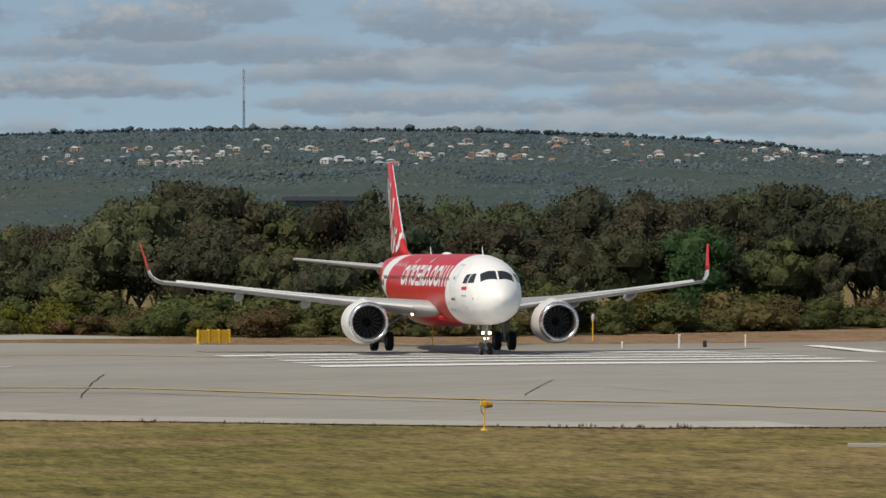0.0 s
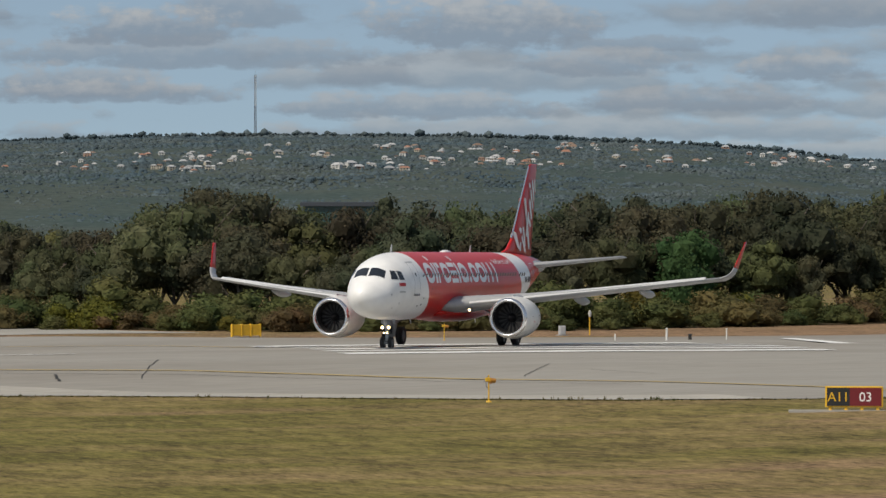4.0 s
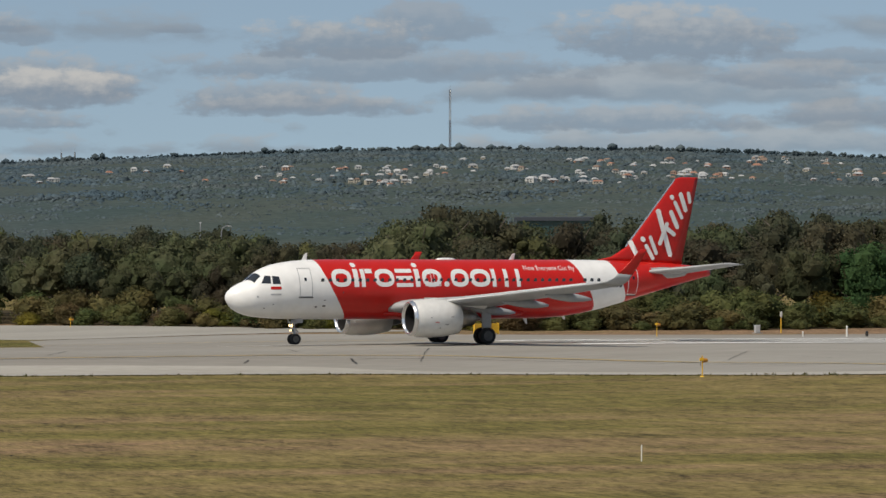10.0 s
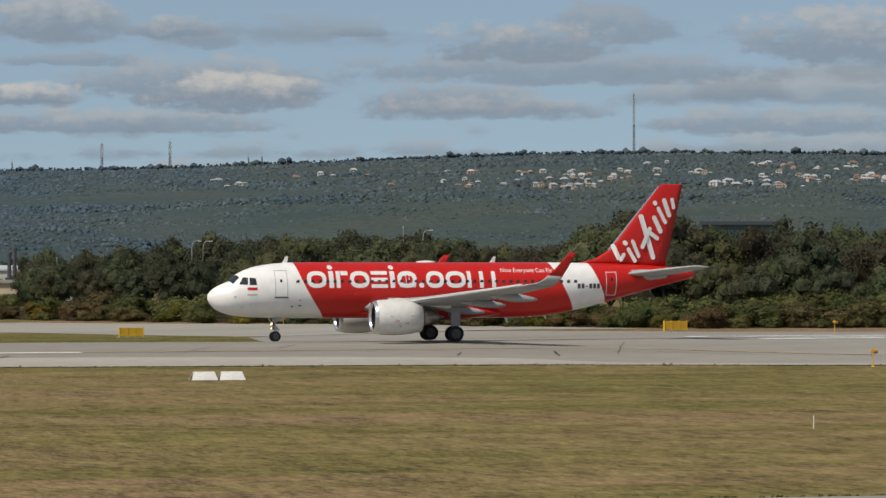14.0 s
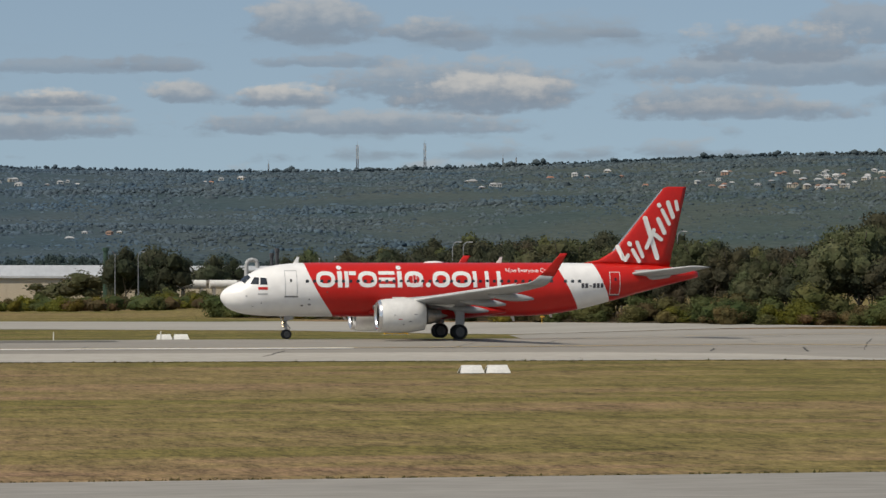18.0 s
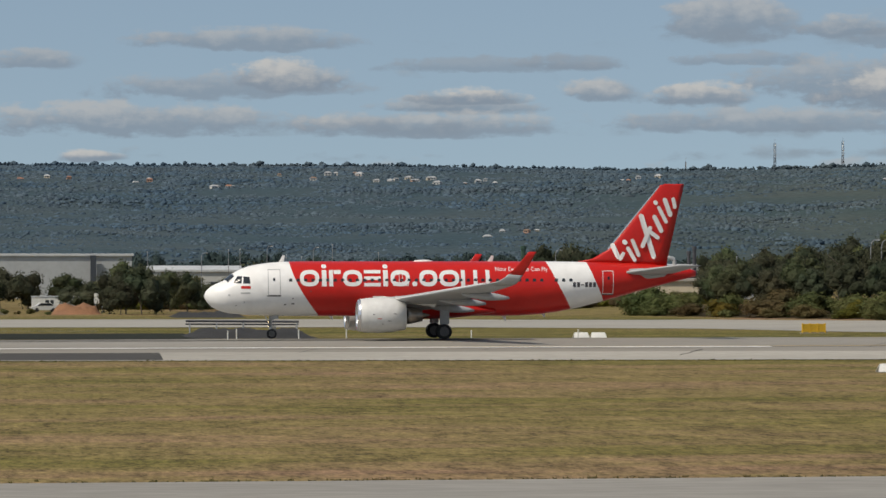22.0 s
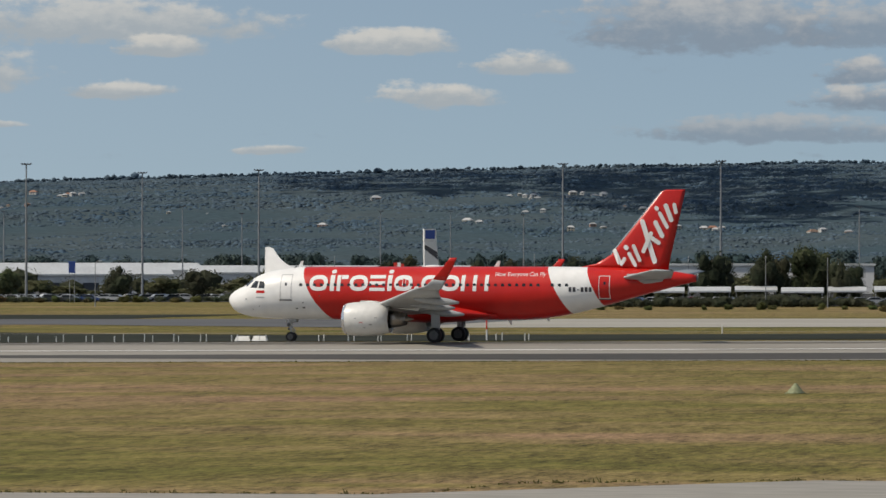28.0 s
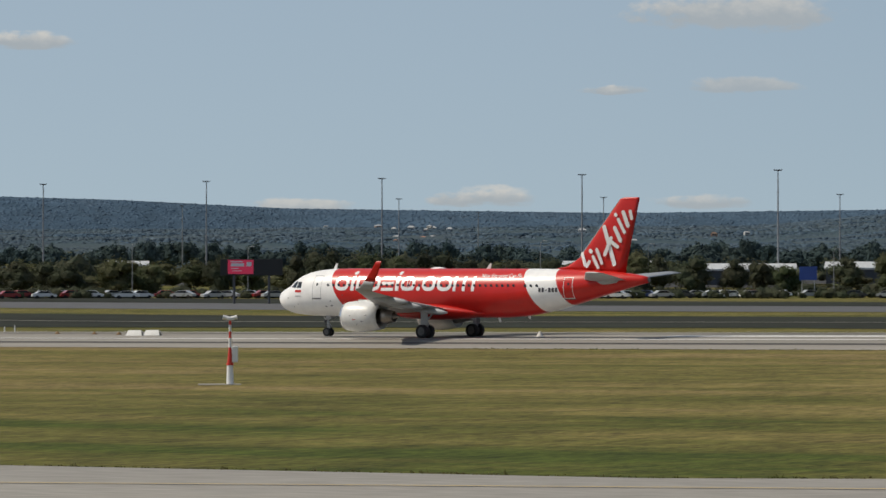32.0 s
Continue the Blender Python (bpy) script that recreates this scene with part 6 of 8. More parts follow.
def round_marker(x, y):
    root = thing("round_marker", pose(x, y, ground_z(x, y), 0, 0, 15), "white oval plate on a yellowish post", "marker")
    bm = bmesh.new()
    cyl(bm, (0, 0, 0), (0, 0, 1.45), 0.05, 0.045, 8)
    part("shaft", bm, YELLOW, root)
    bm = bmesh.new()
    bmesh.ops.create_icosphere(bm, subdivisions=2, radius=1, matrix=Matrix.Translation((0, -0.03, 1.62)) @ Matrix.Diagonal((0.14, 0.05, 0.30, 1)))
    part("plate", bm, WHITE_WEATHERED, root)


round_marker(153.5, 404)


def cabinet(x, y, w, h, mat, label, name="cabinet", rz=0):
    root = thing(name, pose(x, y, ground_z(x, y), 0, 0, rz), label, "cabinet")
    bm = bmesh.new()
    box(bm, -w / 2, w / 2, -0.2, 0.2, 0.06, h, 0.025)
    part("body", bm, mat, root)
    bm = bmesh.new()
    box(bm, -w / 2 + 0.05, w / 2 - 0.05, -0.22, -0.2, 0.12, h - 0.08, 0.008)
    part("door", bm, mat, root)
    bm = bmesh.new()
    box(bm, -w / 2 - 0.15, w / 2 + 0.15, -0.35, 0.35, -0.05, 0.07)
    part("plinth", bm, CONCRETE, root)
    return root


cabinet(150.5, 402, 0.45, 0.75, GREY, "small grey equipment cabinet beyond the runway")
cabinet(-31, 392, 0.48, 0.95, YELLOW, "small bright yellow distance board")
for o in (0, 0.42):
    cabinet(-29.2 + o, 291, 0.36, 0.98, material("mustard_paint", (0.36, 0.24, 0.04), 0.6, vary=0.2), "weathered mustard-yellow box at the grass edge")
bm = bmesh.new()
box(bm, -30.6, -26.2, 290.2, 292.2, ground_z(-29, 291) - 0.05, ground_z(-29, 291) + 0.05, 0.02)
tagged(part("concrete_slab", bm, CONCRETE), "pale concrete slab lying in the grass", "slab")
bm = bmesh.new()
vs = [bm.verts.new(p) for p in ((-28.2, 291.2, -0.74), (-26.6, 291.4, -0.74), (-27.0, 291.9, -0.52), (-27.9, 291.8, -0.50))]
lo = [bm.verts.new((v.co.x, v.co.y + 0.25, v.co.z - 0.07)) for v in vs]
bm.faces.new(vs), bm.faces.new(lo[::-1])
for i in range(4):
    bm.faces.new((vs[i], lo[i], lo[(i + 1) % 4], vs[(i + 1) % 4]))
bmesh.ops.recalc_face_normals(bm, faces=bm.faces)
tagged(part("loose_board", bm, WHITE_WEATHERED), "tilted white board beside a yellow box", "board")


def cone_marker(x, y, mat, label, w=0.45, h=0.5):
    root = thing("cone_marker", pose(x, y, ground_z(x, y)), label, "cone")
    bm = bmesh.new()
    cyl(bm, (0, 0, 0.03), (0, 0, h), w, 0.07, 18)
    part("cone", bm, mat, root)
    bm = bmesh.new()
    cyl(bm, (0, 0, -0.02), (0, 0, 0.05), w * 1.12, seg=18)
    part("rim", bm, mat, root)


cone_marker(-35.7, 213, material("grey_green_paint", (0.22, 0.24, 0.13), 0.7, vary=0.25), "grey-green cone marker on the mown grass")
cone_marker(-192, 322, WHITE_WEATHERED, "small white cone marker beyond the runway", 0.3, 0.45)
for x, y in ((-247, 327), (-238.5, 325), (-242, 326)):
    cone_marker(x, y, material("brown_paint", (0.20, 0.11, 0.04), 0.7, vary=0.2), "low brown light fitting in the grass", 0.28, 0.28)


def sensor_post():
    """Red and white post that carries a visibility sensor."""
    x, y = -135.0, 194.0
    root = thing("sensor_post", pose(x, y, ground_z(x, y), 0, 0, 36), "red and white banded post with a white sensor head on top", "sensor")
    for z0, z1, mat, r0, r1, nm in ((0.0, 1.05, WHITE, 0.20, 0.17, "base_column"), (1.05, 1.15, RED, 0.2, 0.2, "flange"), (1.15, 2.0, RED, 0.16, 0.08, "shaft_band"), (2.0, 2.5, WHITE, 0.08, 0.075, "shaft_band"), (2.5, 2.85, RED, 0.075, 0.07, "shaft_band"), (2.85, 3.2, WHITE, 0.07, 0.07, "shaft_band"), (3.2, 3.5, RED, 0.07, 0.065, "shaft_band")):
        bm = bmesh.new()
        cyl(bm, (0, 0, z0), (0, 0, z1), r0, r1, 14)
        part(nm, bm, mat, root)
    bm = bmesh.new()
    box(bm, 0.1, 0.42, -0.12, 0.14, 1.2, 2.05, 0.02)
    part("control_box", bm, WHITE, root, "white control box")
    bm = bmesh.new()
    for s in (-1, 1):
        cyl(bm, (0, 0, 3.55), (s * 0.38, 0, 3.62), 0.09, 0.12, 12)
    box(bm, -0.2, 0.2, -0.12, 0.12, 3.45, 3.62, 0.03)
    part("sensor_head", bm, WHITE, root, "white twin sensor head")
    bm = bmesh.new()
    box(bm, -1.7, 0.6, -0.7, 0.7, -0.06, 0.04, 0.01)
    part("slab", bm, CONCRETE, root, "concrete footing slab")


sensor_post()


def lattice(bm, base, h, w0, w1, bays, r, z0=0.0):
    """Square lattice mast between two heights."""
    b_ = Vector(base)
    for i in range(bays):
        za, zb = z0 + (h - z0) * i / bays, z0 + (h - z0) * (i + 1) / bays
        wa, wb = w0 + (w1 - w0) * za / h, w0 + (w1 - w0) * zb / h
        c = ((-1, -1), (1, -1), (1, 1), (-1, 1))
        for k in range(4):
            p, q = c[k], c[(k + 1) % 4]
            cyl(bm, b_ + Vector((p[0] * wa / 2, p[1] * wa / 2, za)), b_ + Vector((p[0] * wb / 2, p[1] * wb / 2, zb)), r, seg=4)
            cyl(bm, b_ + Vector((p[0] * wa / 2, p[1] * wa / 2, za)), b_ + Vector((q[0] * wb / 2, q[1] * wb / 2, zb)), r * 0.6, seg=4)
            cyl(bm, b_ + Vector((p[0] * wb / 2, p[1] * wb / 2, zb)), b_ + Vector((q[0] * wb / 2, q[1] * wb / 2, zb)), r * 0.6, seg=4)
    return bm


def glidepath():
    x, y = -171.1, 411.0
    root = thing("antenna_mast", pose(x, y, ground_z(x, y), 0, 0, 20), "orange and white lattice antenna mast beside a striped hut", "mast")
    H = 13.9
    for i, (a_, b_, mat) in enumerate(((0, 0.33, ORANGE), (0.33, 0.66, WHITE), (0.66, 1.0, ORANGE))):
        bm = lattice(bmesh.new(), (0, 0, 0), H * b_, 1.15, 1.15, 5, 0.055, H * a_)
        part("lattice_section", bm, mat, root, "orange lattice" if mat is ORANGE else "white lattice")
    for z in (4.2, 8.6, 12.6):
        bm = bmesh.new()
        box(bm, 0.5, 1.1, -0.5, 0.5, z - 0.18, z + 0.18, 0.03)
        part("aerial", bm, GREY, root)
    bm = bmesh.new()
    box(bm, -0.9, -0.5, -0.1, 0.1, H - 0.3, H + 0.15, 0.02)
    part("lamp", bm, GREY, root)
    x, y = -176.1, 411.4
    hut = thing("equipment_hut", pose(x, y, ground_z(x, y), 0, 0, -4), "orange and white striped equipment hut with a flat roof", "hut")
    w = 0.98
    for i in range(5):
        bm = bmesh.new()
        box(bm, -2.6 + i * w, -2.6 + (i + 1) * w, -1.2, 1.2, 0.12, 2.75)
        part("wall_stripe", bm, ORANGE if i % 2 == 0 else WHITE_WEATHERED, hut)
    bm = bmesh.new()
    box(bm, -2.7, 2.42, -1.3, 1.3, 2.75, 2.87, 0.02)
    part("roof", bm, ORANGE, hut)
    bm = bmesh.new()
    box(bm, 0.9, 1.55, -1.24, -1.2, 0.15, 2.2, 0.01)
    part("door", bm, WHITE_WEATHERED, hut)
    bm = bmesh.new()
    box(bm, 1.75, 2.15, -1.4, -1.2, 1.5, 2.1, 0.02)
    part("air_conditioner", bm, ORANGE, hut)
    bm = bmesh.new()
    box(bm, -2.8, 2.6, -1.4, 1.4, -0.1, 0.12)
    part("plinth", bm, CONCRETE, hut)
    for az_, r_, h, lo_mat, hi_mat, lab in ((22.12, 465, 4.6, DARK_GREY, WHITE, "tall post with a white upper half"), (13.52, 412, 5.3, WHITE, RED, "thin banded red and white pole")):
        px, py = spot(az_, r_)
        po = thing("tall_post", pose(px, py, ground_z(px, py)), lab, "post")
        for k in range(2 if h < 5 else 5):
            n_ = 2 if h < 5 else 5
            bm = bmesh.new()
            cyl(bm, (0, 0, h * k / n_), (0, 0, h * (k + 1) / n_), (0.11 if h < 5 else 0.07) + (0.08 if h < 5 and k else 0), seg=10)
            part("band", bm, hi_mat if k % 2 else lo_mat, po)


glidepath()


# ---- dark culvert mounds, strips and banks ----
DARK_SOIL = material("dark_gravel", (0.026, 0.025, 0.024), 0.95, vary=0.35, scale=0.6, fine=6, bump=0.6)
SAND = material("sand_bank", (0.150, 0.120, 0.076), 0.95, vary=0.35, scale=0.25, fine=2.5, bump=0.6, second=(0.070, 0.070, 0.034))
RED_SOIL = material("orange_soil", (0.26, 0.125, 0.062), 0.95, vary=0.25, scale=0.3, fine=3, bump=0.5)


def mound(name, x, y, w, d, h, mat, label, seed, flat=0.6, rough=0.12):
    """A heap with an uneven crest."""
    rng = random.Random(seed)
    verts, faces = [], []
    nx, ny = 34, 10
    ph = rng.uniform(0, 9)
    for i in range(nx + 1):
        for j in range(ny + 1):
            u, v = i / nx * 2 - 1, j / ny * 2 - 1
            f = (1 - max(0, (abs(u) - flat) / (1 - flat)) ** 2) * (1 - abs(v) ** 2.2)
            n_ = noise.fractal(Vector((u * w / 5 + ph, v * d / 5, ph)), 0.8, 2.0, 4)
            xx, yy = x + u * w / 2, y + v * d / 2
            edge = min(1, 3.2 * (1 - max(abs(u), abs(v))))
            verts.append((xx, yy, ground_z(xx, yy) - 0.05 + max(0.0, h * f * (1 + n_ * 4 * rough) * edge)))
    k = ny + 1
    for i in range(nx):
        for j in range(ny):
            faces.append((i * k + j, (i + 1) * k + j, (i + 1) * k + j + 1, i * k + j + 1))
    ob = link_mesh(name, verts, faces, mat, smooth=True)
    return tagged(ob, label, "mound")


mound("gravel_mound", 23.2, 415, 13.0, 26, 0.72, DARK_SOIL, "low heap of dark gravel beside the runway", 1, 0.75)
mound("gravel_mound", 28.5, 612, 11.0, 24, 0.62, DARK_SOIL, "low heap of dark gravel beyond the taxiway", 2, 0.7)


def pipe_rail():
    root = thing("pipe_rail", pose(23.5, 428, ground_z(23, 428)), "long dark pipe on low trestles beside the runway", "pipe")
    bm = bmesh.new()
    cyl(bm, (-5.6, 0, 1.35), (5.4, 0, 1.28), 0.11, seg=12)
    cyl(bm, (-5.6, 0.5, 1.05), (5.4, 0.5, 1.0), 0.08, seg=12)
    part("pipe", bm, DARK_GREY, root)
    for i in range(5):
        bm = bmesh.new()
        x = -5.2 + i * 2.6
        cyl(bm, (x, -0.1, 0), (x, 0, 1.3), 0.07, seg=8)
        cyl(bm, (x, 0.6, 0), (x, 0.5, 1.0), 0.07, seg=8)
        part("trestle", bm, STEEL, root)


pipe_rail()
DARK_STRIP = material("dark_burnt_grass", (0.030, 0.033, 0.024), 0.95, vary=0.35, scale=0.05, fine=1.2, bump=0.3, space="World", stretch=(0.3, 1, 1), spec=0.1)
strip_far = edge_curve([(-2000, 488), (-250, 486), (-190, 480), (-150, 452), (-120, 440), (25, 436)])
tagged(sheet("dark_strip", -1200, 18, 398, 490, 0.045, DARK_STRIP, edge_curve([(-2000, 420), (-220, 420), (-170, 398), (100, 398)]), strip_far, 10), "dark bare strip between runway and taxiway", "verge", kind="structure")
tagged(sheet("dark_verge", -1200, -190, 572, 640, 0.05, DARK_STRIP, None, None, 30), "dark verge beyond the far taxiway", "verge", kind="structure")
tagged(sheet("service_track", -1200, 10, 452.5, 454, 0.06, RUNWAY, None, None, 30), "narrow pale service track in the grass", "track", kind="structure")

for az, r, w, h, mat, lab, sd in ((1.75, 640, 14, 2.3, SAND, "grey sandy bank with scrub on top", 5), (0.80, 645, 17, 2.2, SAND, "sandy bank with patchy dry grass", 6), (-0.98, 655, 6.5, 1.5, RED_SOIL, "sandy bank with patchy dry grass", 7), (5.6, 660, 12, 1.1, SAND, "low sandy bank beyond the taxiway", 10)):
    x, y = spot(az, r)
    mound("sand_bank", x, y, w * 1.2, 12, h * 0.85, mat, lab, sd, 0.75, 0.16)
GREY_BANK = material("grey_spoil", (0.125, 0.120, 0.105), 0.95, vary=0.4, scale=0.5, fine=3, bump=0.7, second=(0.060, 0.058, 0.048), stretch=(1, 1, 0.4))
x, y = spot(3.66, 642)
mound("spoil_bank", x, y, 30.5, 15, 2.35, GREY_BANK, "long steep bank of grey spoil beyond the taxiway", 9, 0.9, 0.05)
x, y = spot(1.22, 634)
mound("soil_heap", x, y, 5, 4, 1.0, RED_SOIL, "small heap of bare orange soil", 8, 0.3, 0.2)


# ---- lighting masts ----
POLE_STEEL = material("weathered_mast_steel", (0.25, 0.265, 0.28), 0.6, 0.1, vary=0.15)


def light_mast(az, el, tall=True):
    h_ = 22.0 if tall else 21.0
    r = h_ / math.tan(radians(el))
    x, y = spot(az, r)
    z = ground_z(x, y)
    H = rise(el, r) - z
    root = thing("light_mast", pose(x, y, z, 0, 0, facing(x, y)), "tall grey lighting mast with a crown of floodlights", "light mast", "lighting masts")
    bm = bmesh.new()
    cyl(bm, (0, 0, 0), (0, 0, H), 0.31 if tall else 0.27, 0.14, 10)
    part("pole", bm, POLE_STEEL, root)
    bm = bmesh.new()
    box(bm, -0.9, 0.9, -0.25, 0.25, H - 0.08, H + 0.08)
    part("head_frame", bm, DARK_GREY, root)
    for i in range(4):
        bm = bmesh.new()
        box(bm, -1.1 + i * 0.6, -0.7 + i * 0.6, -0.35, 0.3, H + 0.08, H + 0.28, 0.03)
        part("floodlight", bm, DARK_GREY, root)
    return root


for az, el in ((10.48, 1.443), (7.24, 1.44), (3.65, 1.446), (0.94, 1.36), (0.41, 1.53), (12.53, 1.41), (22.05, 1.29), (19.49, 1.403), (17.99, 1.293), (16.48, 1.33), (37.25, 0.986), (35.14, 1.025), (32.86, 1.064), (30.26, 1.114), (27.72, 1.17), (24.94, 1.265), (40.5, 0.94)):
    light_mast(az, el)
for az, el in ((11.29, 0.849), (8.69, 0.852), (8.10, 0.786), (22.22, 0.777), (19.78, 0.793), (17.47, 0.859), (16.70, 0.771), (13.99, 0.798), (13.04, 0.753), (23.81, 0.60), (35.45, 0.71), (32.64, 0.80), (29.98, 0.82), (26.92, 0.855), (31.61, 0.62), (14.9, 0.80)):
    light_mast(az, el, False)


def street_lamp(az, r, top):
    x, y = spot(az, r)
    z = ground_z(x, y)
    root = thing("street_lamp", pose(x, y, z, 0, 0, facing(x, y) + 90 * (int(az * 10) % 2)), "grey street lamp with a curved arm", "street lamp", "street lamps beyond the airfield")
    bm = bmesh.new()
    H = top - z
    cyl(bm, (0, 0, 0), (0, 0, H - 0.8), 0.10, 0.06, 8)
    pts = [(0, 0, H - 0.8), (0.12, 0, H - 0.25), (0.4, 0, H), (0.75, 0, H + 0.05)]
    for p, q in zip(pts, pts[1:]):
        cyl(bm, p, q, 0.06, seg=6)
    part("pole", bm, POLE_STEEL, root)
    bm = bmesh.new()
    box(bm, 0.7, 1.2, -0.12, 0.12, H - 0.05, H + 0.08, 0.03)
    part("lamp_head", bm, GREY, root)


for az, r, top in ((-11.28, 560, 9.4), (-11.42, 560, 9.4), (-13.95, 545, 11.0), (-14.2, 545, 10.6), (-9.75, 700, 8.2), (-9.55, 720, 8.0), (-7.2, 800, 9.5), (-6.9, 820, 9.0), (-4.9, 850, 9.3), (-3.9, 840, 8.5), (-3.45, 850, 10.5), (-3.1, 860, 10.0), (-2.6, 850, 9.2), (-1.9, 880, 9.6),
                   (-4.3, 860, 11), (-4.05, 870, 10.4), (-2.95, 840, 9.9), (-3.7, 880, 9.0), (2.0, 900, 7.5), (1.5, 880, 6.8), (4.6, 900, 9.0), (5.4, 900, 8.2), (9.1, 760, 7.5), (9.9, 780, 7.9), (10.9, 790, 8.0), (12.9, 800, 8.4), (15.5, 780, 8.0), (18.6, 800, 7.2), (21.2, 820, 7.0), (23.1, 820, 7.5), (27.0, 830, 7.4), (29.4, 830, 8.2), (30.8, 830, 8.8), (34.6, 800, 7.6), (36.1, 800, 7.9)):
    street_lamp(az, r, top)


# ---- buildings beyond the airfield ----
ROOF_WHITE = material("white_metal_roof", (0.50, 0.52, 0.53), 0.5, vary=0.12, scale=0.2, fine=1.2, stretch=(1, 0.1, 1))
CLAD_GREY = material("grey_metal_cladding", (0.40, 0.425, 0.44), 0.55, vary=0.10, scale=0.1, fine=0.8)
CLAD_PALE = material("pale_metal_cladding", (0.52, 0.53, 0.52), 0.55, vary=0.10, scale=0.1, fine=0.8)
CLAD_BRIGHT = material("bright_metal_cladding", (0.66, 0.66, 0.65), 0.55, vary=0.12, scale=0.1, fine=0.8)
# dark of doors and trim; two hall fronts wear it as painted shade
SHADE_DARK = material("dark_trim_and_shade", (0.045, 0.055, 0.07), 0.5, vary=0.15)


def hall(name, az0, az1, r, top, wall, roof, label, depth=30.0, eave=None, panels=12, doors=0, pitch=0.0):
    """A long low building whose front runs between two bearings; built of wall panels, a roof and trim."""
    p, q = Vector(spot(az0, r)), Vector(spot(az1, r))
    if p.x > q.x:
        p, q = q, p
    d = q - p
    w = d.length
    z = ground_z(p.x, p.y)
    H = top - z
    eave = H if eave is None else eave - z
    root = thing(name, pose(p.x, p.y, z, 0, 0, math.degrees(math.atan2(d.y, d.x))), label, "building")
    u = w / panels
    for i in range(panels):
        bm = bmesh.new()
        box(bm, i * u + 0.03, (i + 1) * u - 0.03, 0, 0.25, 0, eave)
        part("wall_panel", bm, wall, root)
    bm = bmesh.new()
    box(bm, 0.02, w - 0.02, 0.25, depth, 0, eave - 0.02)
    part("body", bm, wall, root)
    bm = bmesh.new()
    if pitch:
        a_ = [bm.verts.new(v) for v in ((-0.5, -0.5, eave), (w + 0.5, -0.5, eave), (w + 0.5, depth / 2, H), (-0.5, depth / 2, H), (w + 0.5, depth + 0.5, eave), (-0.5, depth + 0.5, eave))]
        bm.faces.new((a_[0], a_[1], a_[2], a_[3])), bm.faces.new((a_[3], a_[2], a_[4], a_[5])), bm.faces.new((a_[0], a_[3], a_[5])), bm.faces.new((a_[1], a_[4], a_[2]))
        bm.faces.new((a_[0], a_[5], a_[4], a_[1]))
        bmesh.ops.recalc_face_normals(bm, faces=bm.faces)
    else:
        box(bm, -0.4, w + 0.4, -0.4, depth + 0.4, eave, eave + 0.35, 0.05)
    part("roof", bm, roof, root)
    bm = bmesh.new()
    box(bm, -0.45, w + 0.45, -0.5, -0.38, eave - 0.25, eave + 0.2)
    part("fascia", bm, roof, root)
    for i in range(doors):
        bm = bmesh.new()
        x0 = w * (i + 0.5) / doors
        box(bm, x0 - min(2.2, u * 0.6), x0 + min(2.2, u * 0.6), -0.06, 0.0, 0.0, min(eave * 0.6, 4.0), 0.02)
        part("door", bm, SHADE_DARK, root)
    return root


hall("hangar", -4.78, -6.8, 900, rise(0.145, 930), BRICK_CREAM, ROOF_WHITE, "cream shed with a shallow white metal roof", 44, rise(-0.005, 900), 14, 0, 1)
hall("warehouse", 0.72, -1.7, 1080, rise(0.255, 1080), CLAD_GREY, ROOF_WHITE, "long grey windowless warehouse with a flat roof", 60, None, 8)
hall("warehouse", 3.64, 0.76, 1100, rise(0.245, 1100), CLAD_GREY, ROOF_WHITE, "long pale grey warehouse with a dark corner strip", 60, None, 7, 1)
bm = bmesh.new()
x, y = spot(-1.2, 1077)
box(bm, x - 0.7, x + 0.7, y - 0.3, y + 2, -1.0, rise(0.25, 1077))
tagged(part("downpipe_strip", bm, SHADE_DARK), "dark vertical strip between two warehouses", "cladding")
hall("depot", 11.6, 8.5, 1240, rise(0.105, 1240), CLAD_BRIGHT, ROOF_WHITE, "pale depot behind the car park", 40, None, 12, 4)
hall("depot", 7.3, 5.6, 1300, rise(0.21, 1300), ROOF_WHITE, ROOF_WHITE, "low white building behind the trees", 30, None, 10)
hall("depot", 5.2, 3.75, 1320, rise(0.20, 1320), CLAD_PALE, ROOF_WHITE, "low white-roofed building behind the trees", 30, None, 10)
hall("depot", -2.0, -3.1, 1150, rise(0.05, 1150), CLAD_PALE, ROOF_WHITE, "low pale building among lamp posts", 30, None, 6, 2)
hall("depot", -3.3, -3.95, 1000, rise(-0.03, 1000), CLAD_GREY, ROOF_WHITE, "low grey workshop behind shrubs", 20, None, 4, 1)
hall("plant_building", -6.9, -9.1, 860, rise(-0.07, 860), BRICK_CREAM, CONCRETE, "long low cream wall of a works", 25, None, 14)
hall("works_shed", -8.9, -10.1, 880, rise(-0.02, 880), CLAD_GREY, ROOF_WHITE, "grey works shed with a pale roof", 25, rise(-0.09, 880), 6, 0, 1)
for az0, az1, el, r in ((24.6, 21.2, 0.06, 1180), (21.4, 17.6, 0.075, 1200), (24.6, 17.2, 0.135, 1420), (17.4, 13.6, 0.10, 1400)):
    hall("terminal", az0, az1, r, rise(el, r), CLAD_BRIGHT, ROOF_WHITE, "long terminal building under a pale pitched roof", 70, rise(el - 0.10, r), 18, 9, 1)
# the shade below these two roofs is painted as dark walls
hall("terminal", 28.7, 27.5, 1050, rise(-0.035, 1050), SHADE_DARK, ROOF_WHITE, "white-roofed hall with shade painted on its front", 30, rise(-0.12, 1050), 8, 0, 1)
hall("terminal", 27.1, 24.7, 1060, rise(-0.01, 1060), SHADE_DARK, ROOF_WHITE, "white-roofed hall with shade painted on its front", 30, rise(-0.10, 1060), 12, 0, 1)
